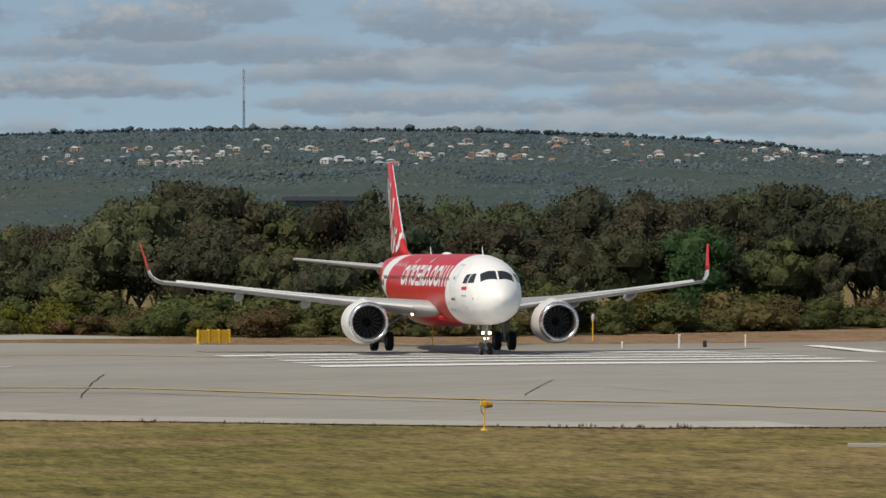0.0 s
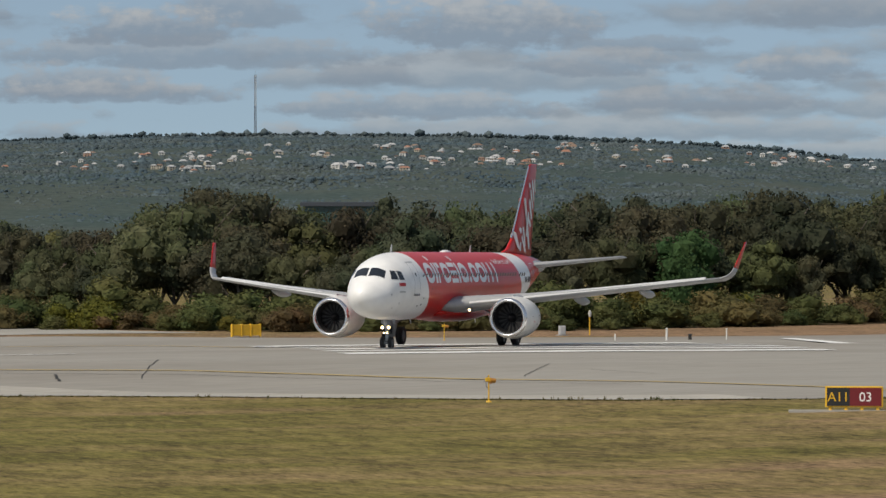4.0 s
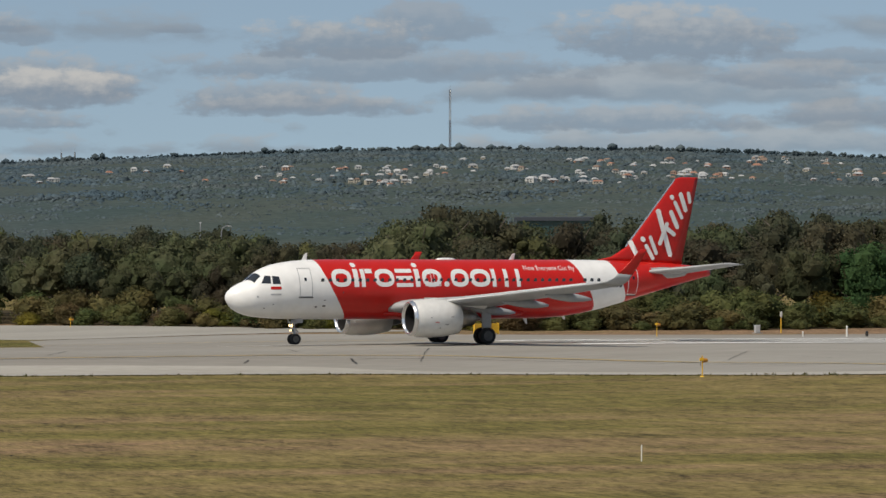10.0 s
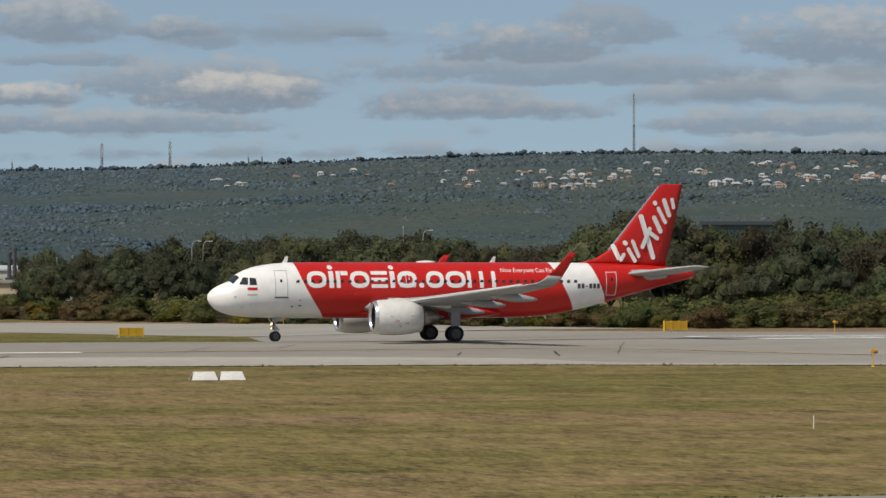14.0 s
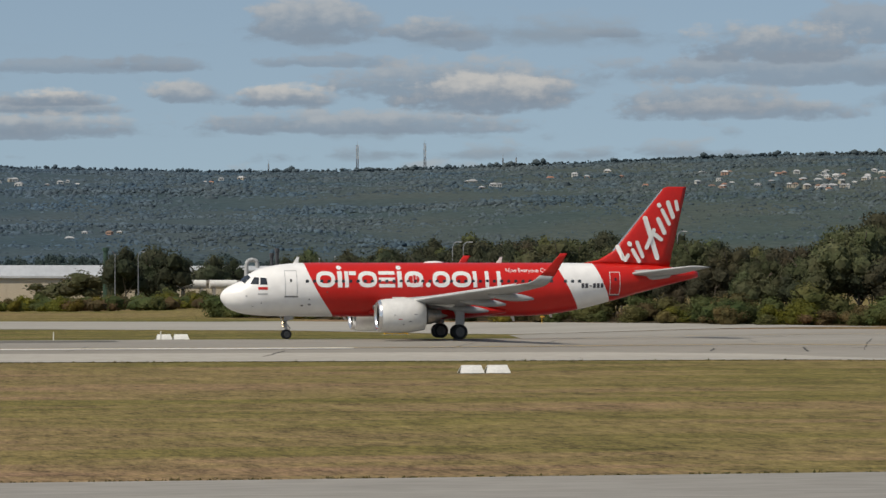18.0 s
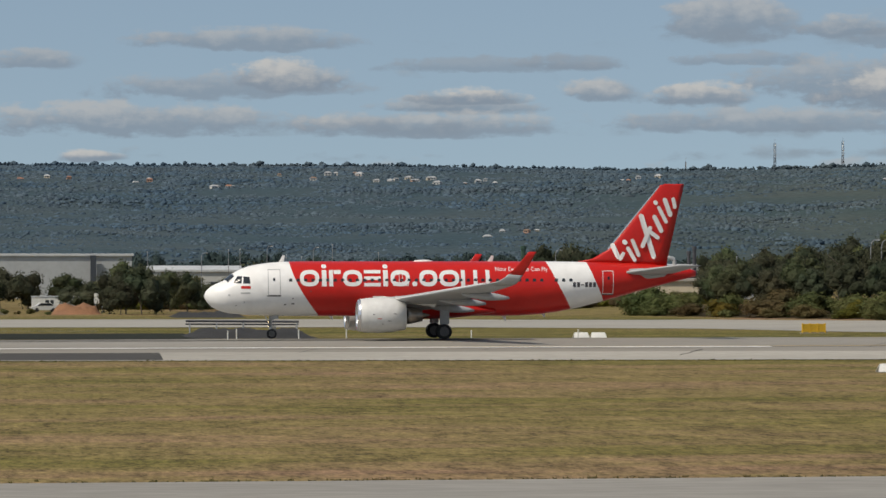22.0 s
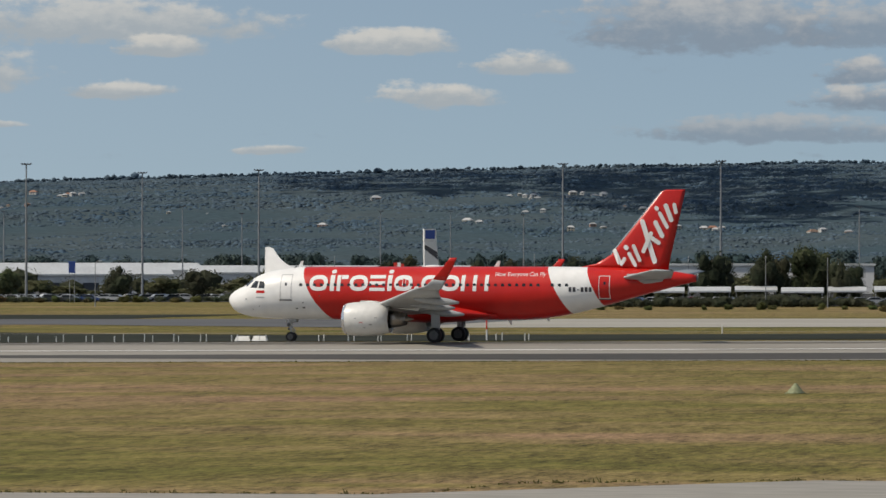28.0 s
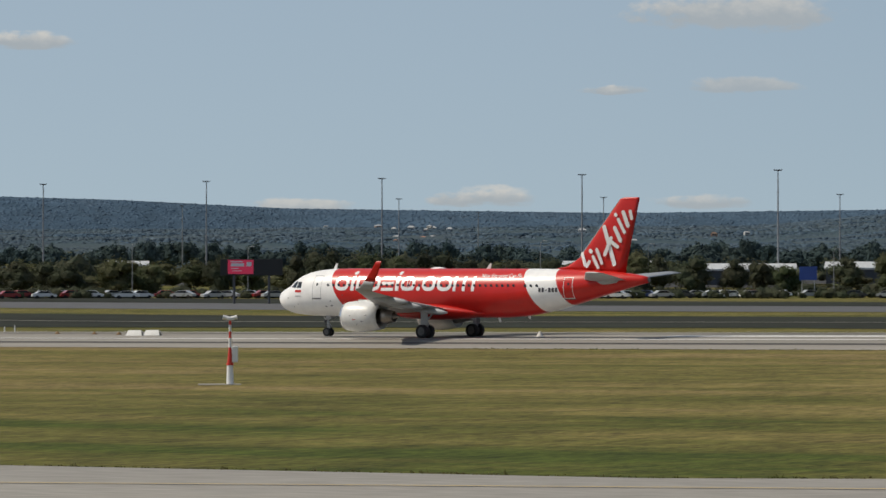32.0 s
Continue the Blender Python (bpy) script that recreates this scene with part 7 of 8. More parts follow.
hall("service_station", 15.5, 14.1, 800, rise(-0.13, 800), material("slate_blue_cladding", (0.20, 0.25, 0.33), 0.6, vary=0.1), CLAD_GREY, "slate-blue low shop beside the car park", 14, None, 6, 1)
for az0, az1, r, el, lab in ((-1.9, -3.1, 1350, 0.12, "far white-roofed works hall"), (30.5, 29.2, 1300, 0.0, "far white-roofed works hall"), (36.4, 35.9, 1250, 0.0, "far white-roofed works hall"), (-7.6, -10.4, 1300, 0.14, "far grey works hall")):
    hall("works_hall", az0, az1, r, rise(el, r), CLAD_PALE, ROOF_WHITE, lab, 25, rise(el - 0.06, r), 6, 0, 1)


hall("office_block", -17.75, -18.7, 720, rise(0.675, 720), material("dark_green_glazing", (0.035, 0.075, 0.070), 0.25, vary=0.2, scale=0.3, fine=1.2), SHADE_DARK, "dark green glazed block behind the tree belt", 16, None, 12)


def works_pipes():
    for az, r, top, w, mat, lab in ((-6.78, 880, 0.37, 0.55, material("dark_green_paint", (0.03, 0.07, 0.05), 0.5, vary=0.15), "dark green exhaust stack of a works"), (-9.0, 870, 0.36, 0.4, DARK_GREY, "dark steel stack of a works"), (-8.93, 868, 0.30, 0.4, DARK_GREY, "dark steel stack of a works")):
        x, y = spot(az, r)
        z = ground_z(x, y)
        root = thing("stack", pose(x, y, z), lab, "chimney")
        H = rise(top, r) - z
        bm = bmesh.new()
        cyl(bm, (0, 0, 0), (0, 0, H), w, w * 0.9, 12)
        part("flue", bm, mat, root)
        bm = bmesh.new()
        cyl(bm, (0, 0, H * 0.45), (0, 0, H * 0.5), w * 2.1, seg=12)
        part("collar", bm, mat, root)
        bm = bmesh.new()
        cyl(bm, (0, 0, H - 0.6), (0, 0, H + 0.1), w * 1.25, seg=12)
        part("cap", bm, mat, root)
    x, y = spot(-8.68, 866)
    z = ground_z(x, y)
    root = thing("bent_duct", pose(x, y, z), "pale bent air duct over a works roof", "duct")
    bm = bmesh.new()
    H = rise(0.22, 866) - z
    pts = [(-1.2, 0, 0), (-1.2, 0, H - 0.9), (-0.8, 0, H - 0.2), (0.2, 0, H), (0.9, 0, H - 0.4), (1.0, 0, H - 1.6)]
    for p, q in zip(pts, pts[1:]):
        cyl(bm, p, q, 0.42, seg=12)
    part("duct", bm, GREY, root)
    for az in (-7.3, -7.9, -8.3):
        x, y = spot(az, 852)
        z = ground_z(x, y)
        root = thing("tank", pose(x, y, z), "pale horizontal tank on a works roof", "tank")
        bm = bmesh.new()
        cyl(bm, (-2.6, 0, rise(-0.055, 852) - z - 0.7), (2.6, 0, rise(-0.055, 852) - z - 0.7), 0.85, seg=16)
        part("vessel", bm, WHITE_WEATHERED, root)
        bm = bmesh.new()
        for s in (-1.8, 1.8):
            box(bm, s - 0.3, s + 0.3, -0.6, 0.6, 0, rise(-0.055, 852) - z - 1.2)
        part("saddle", bm, CONCRETE, root)


works_pipes()


# ---- car park: carports, cars, fence ----
CAR_PARK = material("car_park_asphalt", (0.052, 0.052, 0.052), 0.9, vary=0.3, scale=0.03, fine=0.4, space="World", spec=0.2)
tagged(sheet("car_park", -215, -40, 775, 1500, 0.05, CAR_PARK, None, None, 60), "dark asphalt car park beyond the airfield", "car park", kind="structure")
tagged(sheet("car_park", -900, -215, 845, 1500, 0.05, CAR_PARK, None, None, 60), "dark asphalt car park before the terminal", "car park", kind="structure")

def carport(az0, az1, r, top):
    p, q = Vector(spot(az0, r)), Vector(spot(az1, r))
    if p.x > q.x:
        p, q = q, p
    d = q - p
    z = ground_z(p.x, p.y)
    root = thing("carport", pose(p.x, p.y, z, 0, 0, math.degrees(math.atan2(d.y, d.x))), "white flat-roofed carport on thin posts", "carport", "carports in the car park")
    w, H = d.length, top - z
    bm = bmesh.new()
    vs = [bm.verts.new(v) for v in ((0, -2.6, H - 0.85), (w, -2.6, H - 0.85), (w, 2.6, H), (0, 2.6, H), (0, -2.6, H - 0.55), (w, -2.6, H - 0.55), (w, 2.6, H + 0.2), (0, 2.6, H + 0.2))]
    for f in ((0, 1, 2, 3), (7, 6, 5, 4), (0, 4, 5, 1), (1, 5, 6, 2), (2, 6, 7, 3), (3, 7, 4, 0)):
        bm.faces.new([vs[i] for i in f])
    bmesh.ops.recalc_face_normals(bm, faces=bm.faces)
    part("canopy", bm, ROOF_WHITE, root, "white sheet canopy")
    n_ = max(2, int(w / 5) + 1)
    for i in range(n_):
        bm = bmesh.new()
        x = 0.3 + (w - 0.6) * i / (n_ - 1)
        cyl(bm, (x, 0, 0), (x, 0, H - 0.25), 0.08, seg=6)
        part("post", bm, STEEL, root)


for i, (az0, az1) in enumerate(((13.6, 12.95), (12.85, 12.1), (12.0, 11.55), (11.5, 10.95), (10.9, 10.35), (10.3, 9.75), (9.7, 9.15), (9.1, 8.6), (8.5, 7.9), (7.8, 7.2), (7.1, 6.4), (6.2, 5.4), (5.2, 4.5), (4.47, 4.13), (4.11, 3.72), (3.68, 3.35), (3.33, 2.95), (2.92, 2.54))):
    carport(az0, az1, 820 + 6 * (i % 2), rise(-0.20 + 0.008 * (i % 3), 820))


CAR_PAINTS = [material("car_paint_" + n_, c, 0.3, 0.2, vary=0.05, coat=0.5) for n_, c in (("white", (0.75, 0.75, 0.75)), ("silver", (0.45, 0.46, 0.47)), ("dark", (0.04, 0.045, 0.05)), ("blue", (0.04, 0.08, 0.22)), ("red", (0.36, 0.03, 0.03)))]
CAR_WORDS = ("white", "silver", "dark grey", "blue", "red")


def car_model(k):
    root = thing("car", pose(0, 0, -60), CAR_WORDS[k] + " parked car with dark windows", "car", "cars in the car park")
    prof = [(-2.15, 0.35), (-2.2, 0.75), (-1.35, 0.95), (-0.75, 1.42), (0.85, 1.45), (1.55, 1.0), (2.15, 0.85), (2.2, 0.4)]
    bm = bmesh.new()
    l_ = [bm.verts.new((x, -0.86, z)) for x, z in prof]
    r_ = [bm.verts.new((x, 0.86, z)) for x, z in prof]
    bm.faces.new(l_), bm.faces.new(r_[::-1])
    for i in range(len(prof)):
        bm.faces.new((l_[i], r_[i], r_[(i + 1) % 8], l_[(i + 1) % 8]))
    bmesh.ops.recalc_face_normals(bm, faces=bm.faces)
    part("body", bm, CAR_PAINTS[k], root)
    for s in (-1, 1):
        bm = bmesh.new()
        vs = [bm.verts.new((x, s * 0.875, z)) for x, z in ((-1.2, 0.98), (-0.72, 1.36), (0.78, 1.39), (1.35, 1.0))]
        bm.faces.new(vs if s > 0 else vs[::-1])
        part("side_window", bm, GLASS_DARK, root)
    for x in (-1.3, 1.35):
        for s in (-1, 1):
            bm = bmesh.new()
            cyl(bm, (x, s * 0.72, 0.32), (x, s * 0.9, 0.32), 0.32, seg=12)
            part("wheel", bm, RUBBER, root)
    return root


def build_cars():
    rc = random.Random(8)
    models = [car_model(k) for k in range(5)]
    first = [True] * 5
    rows = [(7.0, 13.8, 806, 34), (16.2, 24.2, 912, 44), (17.0, 23.5, 932, 30), (28.0, 38.0, 790, 46), (-4.4, -2.0, 905, 10), (0.9, 2.3, 780, 6), (18.5, 22.5, 898, 14), (25.5, 28.5, 800, 8), (-0.52, -0.62, 688, 1)]
    for a0, a1, r, n_ in rows:
        for i in range(n_):
            az = a0 + (a1 - a0) * (i + rc.uniform(0.1, 0.9)) / n_
            x, y = spot(az, r + rc.uniform(-8, 8))
            k = rc.choice((0, 0, 0, 1, 1, 2, 2, 3, 4))
            m = pose(x, y, ground_z(x, y), 0, 0, facing(x, y) + rc.choice((0, 180)) + rc.uniform(-25, 25))
            if first[k]:
                models[k].matrix_basis = m
                first[k] = False
            else:
                copy_thing(models[k], m)


build_cars()


def billboard():
    r = 690
    p, q = Vector(spot(34.96, r)), Vector(spot(34.15, r))
    d = q - p
    z = ground_z(p.x, p.y)
    root = thing("billboard", pose(p.x, p.y, z, 0, 0, math.degrees(math.atan2(d.y, d.x))), "wide black billboard with a lit red screen", "billboard")
    w = d.length
    t_, b_ = rise(0.022, r) - z, rise(-0.19, r) - z
    bm = bmesh.new()
    box(bm, 0, w, 0, 0.5, b_, t_, 0.03)
    part("panel", bm, BLACK, root)
    bm = bmesh.new()
    box(bm, w * 0.12, w * 0.53, -0.03, 0.0, b_ + 0.22, t_ - 0.12)
    sc = part("screen", bm, SCREEN_RED, root, "lit red screen with pale bars")
    for x0, x1, z0, z1 in ((0.16, 0.36, 0.80, 0.87), (0.17, 0.38, 0.55, 0.74), (0.18, 0.30, 0.40, 0.45), (0.42, 0.50, 0.55, 0.82), (0.2, 0.34, 0.26, 0.30)):
        bm = bmesh.new()
        box(bm, w * x0, w * x1, -0.045, -0.03, b_ + (t_ - b_) * z0, b_ + (t_ - b_) * z1)
        part("bar", bm, WHITE, sc)
    for f in (0.22, 0.78):
        bm = bmesh.new()
        cyl(bm, (w * f, 0.3, 0), (w * f, 0.3, b_ + 0.1), 0.2, seg=10)
        part("leg", bm, DARK_GREY, root)


billboard()


def pylon_sign():
    r = 790
    x, y = spot(14.25, r)
    z = ground_z(x, y)
    root = thing("pylon_sign", pose(x, y, z, 0, 0, facing(x, y) + 12), "tall white tapering pylon sign with a blue head", "sign")
    H = rise(0.572, r) - z
    bm = bmesh.new()
    secs = []
    for zz, x0, x1 in ((0, -1.1, 1.7), (H * 0.55, -1.2, 1.4), (H * 0.84, -1.25, 1.0)):
        secs.append([(x0, -0.5, zz), (x1, -0.5, zz), (x1, 0.5, zz), (x0, 0.5, zz)])
    bm.free()
    part("tower", loft(secs), WHITE, root)
    part("head", loft([[(-1.28, -0.55, H * 0.842), (1.0, -0.55, H * 0.842), (1.0, 0.55, H * 0.842), (-1.28, 0.55, H * 0.842)], [(-1.3, -0.55, H), (0.85, -0.55, H), (0.85, 0.55, H), (-1.3, 0.55, H)]]), WHITE, root)
    bm = bmesh.new()
    box(bm, -1.1, 0.7, -0.58, -0.55, H * 0.87, H * 0.985)
    part("blue_face", bm, BLUE, root, "blue panel")
    bm = bmesh.new()
    vs = [bm.verts.new(v) for v in ((-1.2, -0.52, H * 0.80), (-1.2, -0.52, H * 0.74), (1.25, -0.52, H * 0.60), (1.15, -0.52, H * 0.70))]
    bm.faces.new(vs)
    part("band", bm, DARK_GREY, root, "dark diagonal band")
    x, y = spot(14.66, 785)
    z = ground_z(x, y)
    root = thing("totem_sign", pose(x, y, z, 0, 0, facing(x, y)), "red and white striped totem sign", "sign")
    H = rise(0.135, 785) - z
    for i, mat in enumerate((RED, WHITE, RED)):
        bm = bmesh.new()
        box(bm, -0.9 + i * 0.6, -0.3 + i * 0.6, -0.3, 0.3, 0, H * (1 if i < 2 else 0.97), 0.04)
        part("stripe", bm, mat, root)
    p, q = Vector(spot(15.75, 778)), Vector(spot(14.6, 778))
    d = q - p
    z = ground_z(p.x, p.y)
    root = thing("forecourt_canopy", pose(p.x, p.y, z, 0, 0, math.degrees(math.atan2(d.y, d.x))), "white forecourt canopy sloping on thin posts", "canopy")
    H = rise(-0.03, 778) - z
    bm = bmesh.new()
    w = d.length
    vs = [bm.verts.new(v) for v in ((0, 0, H - 0.1), (w, 0, H - 1.3), (w, 8, H - 1.3), (0, 8, H - 0.1), (0, 0, H + 0.9), (w, 0, H - 0.9), (w, 8, H - 0.9), (0, 8, H + 0.9))]
    for f in ((0, 1, 2, 3), (7, 6, 5, 4), (0, 4, 5, 1), (1, 5, 6, 2), (2, 6, 7, 3), (3, 7, 4, 0)):
        bm.faces.new([vs[i] for i in f])
    bmesh.ops.recalc_face_normals(bm, faces=bm.faces)
    part("roof", bm, WHITE, root)
    up = rise(0.34, 778) - H - z                       # the high end sweeps up into a leaning white sail
    low, k = [], 13
    for i in range(k + 1):
        f = i / k
        low.append((-8.9 + 9.1 * f, 0.9 + (up - 0.9) * max(0.0, 1 - max(0.0, f - 0.14) / 0.86) ** 3.4))
    front = [(-8.9, 0.2, H - 0.9)] + [(x_, 0.4 + 0.9 * z_, H + z_) for x_, z_ in low] + [(0.2, 0.2, H - 0.9)]
    part("sail_wall", loft([front, [(x_, y_ + 3.0, z_) for x_, y_, z_ in front]]), WHITE, root, "white sail-shaped end sweeping up from the canopy")
    bm = bmesh.new()
    cyl(bm, (-8.2, 2.0, 0), (-8.2, 2.0, H - 0.5), 0.18, seg=8)
    part("post", bm, STEEL, root)
    bm = bmesh.new()
    box(bm, w * 0.75, w + 2, -0.12, 0.0, H - 2.6, H - 1.5)
    part("red_fascia", bm, material("maroon_fascia", (0.25, 0.05, 0.06), 0.5, vary=0.1), root)
    for f in (0.15, 0.85):
        bm = bmesh.new()
        cyl(bm, (w * f, 4, 0), (w * f, 4, H - 0.2), 0.15, seg=8)
        part("post", bm, STEEL, root)
    for az, r, a_, b_, wd in ((27.33, 800, -0.075, -0.25, 3.2), (15.25, 775, -0.13, -0.28, 1.6), (22.9, 900, -0.10, -0.2, 1.6), (18.9, 860, 0.15, 0.0, 1.3)):
        x, y = spot(az, r)
        z = ground_z(x, y)
        root = thing("blue_sign", pose(x, y, z, 0, 0, facing(x, y)), "plain blue roadside sign panel on posts", "sign")
        bm = bmesh.new()
        box(bm, -wd / 2, wd / 2, -0.06, 0.06, rise(b_, r) - z, rise(a_, r) - z, 0.02)
        part("panel", bm, BLUE, root)
        for s in (-0.35, 0.35):
            bm = bmesh.new()
            cyl(bm, (s * wd, 0.1, 0), (s * wd, 0.1, rise(a_, r) - z - 0.1), 0.06, seg=6)
            part("post", bm, STEEL, root)


pylon_sign()


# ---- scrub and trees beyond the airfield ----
# dark leaves, with the distance's blue haze painted into their colour
FOOT_LEAVES = island_variation(material("hazed_foot_foliage", (0.036, 0.060, 0.066), 0.9, vary=0.30, scale=0.02, fine=0.2, spec=0.03, second=(0.050, 0.070, 0.066), space="World"), 0.8, 1.2)


def far_greens():
    rs_ = random.Random(21)
    for a0, a1, n_, r, h0, h1 in ((-9.2, -1.2, 40, 745, 1.8, 3.2), (-9.0, -2.0, 20, 790, 2.4, 3.8), (3.5, 13.8, 26, 735, 0.9, 1.6), (15.6, 24.5, 24, 885, 0.8, 2.2), (-1.0, 3.2, 20, 648, 0.6, 1.4)):
        for i in range(n_):
            az = a0 + (a1 - a0) * (i + rs_.random()) / n_
            x, y = spot(az, r + rs_.uniform(-12, 14))
            shrub(x, y, rs_.uniform(h0, h1), rs_.choice((0, 0, 1, 2, 4, 5) if az > -1 else (0, 1, 2, 3, 3, 4, 5)), "scrub beyond the far taxiway")
    spots_ = [(-7.05, 840, 0.45, 9), (-7.35, 850, 0.50, 10), (-7.6, 845, 0.44, 9), (-6.9, 850, 0.36, 7), (-8.2, 870, 0.33, 8), (-8.45, 875, 0.28, 7), (-9.4, 860, 0.42, 9), (-9.2, 880, 0.36, 8), (-9.9, 800, 0.40, 9), (-1.42, 652, 0.10, 5.5), (-1.62, 656, 0.24, 7), (-1.83, 650, 0.19, 6.5), (-2.02, 654, 0.02, 5), (-1.55, 645, -0.05, 5), (-2.2, 700, 0.13, 6), (-2.42, 705, 0.08, 6), (-2.6, 720, -0.05, 5), (-1.15, 690, -0.06, 6), (-0.9, 700, -0.12, 6), (-3.2, 880, 0.12, 6), (-2.3, 860, 0.05, 6),
              (0.25, 760, 0.08, 9), (0.0, 765, 0.13, 8), (-0.35, 760, 0.1, 7), (-0.9, 770, 0.05, 8), (1.25, 775, -0.06, 7), (2.05, 780, -0.05, 8), (1.65, 778, -0.1, 6),
              (11.6, 850, 0.17, 8), (11.2, 860, 0.12, 7), (10.62, 840, 0.36, 7), (10.45, 850, 0.28, 7), (9.88, 830, 0.36, 7), (9.72, 835, 0.30, 6), (9.38, 835, 0.46, 9), (9.2, 840, 0.38, 7), (8.95, 830, 0.25, 5), (8.75, 835, 0.18, 5), (7.6, 1000, 0.21, 7), (6.2, 1000, 0.15, 7), (5.7, 1000, 0.16, 6), (5.0, 858, 0.22, 8), (4.86, 866, 0.18, 7), (4.62, 852, 0.28, 9), (4.36, 860, 0.20, 8), (4.18, 856, 0.22, 8), (4.0, 862, 0.25, 8), (3.76, 852, 0.31, 8), (3.42, 850, -0.06, 6.5), (3.3, 854, -0.09, 6), (2.7, 850, -0.08, 6),
              (12.4, 845, 0.25, 9), (12.75, 850, 0.18, 8), (13.2, 850, 0.22, 9), (13.65, 860, 0.2, 8), (14.5, 880, 0.28, 9), (14.8, 880, 0.2, 8), (15.9, 860, 0.14, 8), (16.4, 860, 0.08, 6), (17.3, 830, 0.1, 7),
              (23.43, 800, 0.03, 7), (24.1, 800, -0.1, 6), (22.4, 815, 0.02, 5), (21.55, 800, 0.03, 6), (21.0, 810, 0.29, 8), (20.85, 815, 0.22, 6), (21.8, 770, -0.18, 5), (22.85, 800, -0.05, 5), (19.7, 830, 0.1, 6), (18.3, 830, 0.12, 7), (20.2, 830, 0.02, 6),
              (28.8, 830, 0.13, 9), (28.3, 830, 0.05, 7), (27.95, 835, 0.06, 7), (27.6, 830, 0.0, 6), (26.85, 840, 0.08, 8), (26.25, 835, 0.21, 8), (26.05, 840, 0.15, 7), (25.1, 830, 0.0, 6), (24.7, 835, -0.05, 5),
              (37.6, 830, 0.02, 9), (37.2, 840, 0.04, 8), (36.9, 835, 0.0, 7), (36.25, 825, 0.10, 9), (35.9, 830, 0.02, 7), (35.3, 850, 0.06, 8), (34.95, 845, 0.14, 7), (34.5, 850, 0.06, 7), (33.9, 845, 0.16, 8), (33.6, 830, 0.24, 8), (33.3, 840, 0.12, 7), (33.0, 830, 0.17, 9), (32.6, 845, 0.10, 7), (32.2, 830, 0.20, 9), (31.8, 845, 0.10, 8), (31.2, 830, 0.06, 7), (30.7, 840, 0.10, 8), (29.6, 830, 0.18, 9), (29.3, 840, 0.12, 7), (38.3, 840, 0.05, 9), (39.2, 840, 0.08, 9)]
    woods = []
    for a0, a1, n_, r, e0, e1 in ((13.0, 3.4, 20, 930, -0.10, 0.12), (13.0, 4.0, 8, 1000, 0.05, 0.22), (-1.2, -4.6, 16, 860, -0.12, 0.06), (24.0, 13.5, 30, 1010, -0.22, 0.02), (39.0, 29.0, 22, 905, -0.2, 0.10), (29.0, 24.5, 8, 905, -0.3, -0.1), (-4.6, -9.6, 12, 900, -0.1, 0.15)):
        for i in range(n_):
            az, rr = a0 + (a1 - a0) * (i + rs_.random()) / n_, r + rs_.uniform(-25, 25)
            woods.append((*spot(az, rr), rise(rs_.uniform(e0, e1), rr), rs_.uniform(8, 13)))
    for az, r, el, w in spots_:
        r += 92 if 15.6 < az < 24.3 and r < 880 else 0
        x, y = spot(az, r)
        k = rs_.choice((0, 1, 1, 3, 5, 6, 7))
        tree(x, y, rise(el, r), k, w, "trees beyond the airfield")
    for i in range(64):                                # scattered bushes in the rough field before the car park
        x, y = spot(2.2 + 6.2 * rs_.random(), rs_.uniform(655, 720))
        shrub(x, y, rs_.uniform(0.4, 1.7), rs_.choice((0, 1, 1, 4, 5)), "scrub beyond the far taxiway")
    # a far dark line of woods at the foot of the hills
    joined_trees(woods, "dark trees scattered behind the car parks", LEAVES[0])
    foot = []
    for i in range(420):
        az = -12 + 52 * (i + rs_.random()) / 420
        r = rs_.uniform(1560, 2200)
        thick = noise.noise(Vector((az * 0.9, 0.0, 4.0)))
        foot.append((*spot(az, r), rise(0.26 + 0.07 * thick + rs_.uniform(-0.12, 0.09) + (0.05 if -4 < az < 9 else 0.0), r), rs_.uniform(8, 17)))
    joined_trees(foot, "far dark woods with painted haze at the hills' foot", FOOT_LEAVES)


far_greens()


def scrub_band(a0, a1, r0, r1, h0, h1, count, mat, label, seed):
    """A dense band of low scrub, too tangled to count."""
    rng = np.random.default_rng(seed)
    verts, faces = [], []
    for i in range(count):
        az, r = rng.uniform(a0, a1), rng.uniform(r0, r1)
        x, y = spot(az, r)
        h = rng.uniform(h0, h1) * (0.75 + 0.5 * noise.noise(Vector((x / 14.0, y / 14.0, 2.0))))
        w = h * rng.uniform(0.7, 1.2)
        c_ = np.array((x, y, ground_z(x, y) + h * 0.42))
        k = len(verts)
        verts += (CLUMP_V * (1 + rng.normal(0, 0.12, (len(CLUMP_V), 1))) * (w * 0.74, w * 0.74, h * 0.46) + c_).tolist()
        faces += [tuple(int(q) + k for q in f) for f in CLUMP_F]
        v = rng.normal(size=(62, 3))
        v[:, 1] = -np.abs(v[:, 1])
        v /= np.linalg.norm(v, axis=1)[:, None]
        for d in v:
            p = c_ + d * (w * 0.9, w * 0.9, h * 0.58) * rng.uniform(0.85, 1.15)
            a_ = np.cross(d + rng.normal(0, 0.5, 3), rng.normal(size=3))
            a_ *= max(0.215, 0.095 * h) * rng.uniform(0.6, 1.3) / np.linalg.norm(a_)
            b_ = np.cross(d, a_)
            k = len(verts)
            verts += [(p - a_).tolist(), (p - b_ * 0.6).tolist(), (p + a_).tolist(), (p + b_ * 0.6).tolist()]
            faces.append((k, k + 1, k + 2, k + 3))
    tagged(link_mesh("scrub", verts, faces, mat), label, "scrub", kind="stuff")


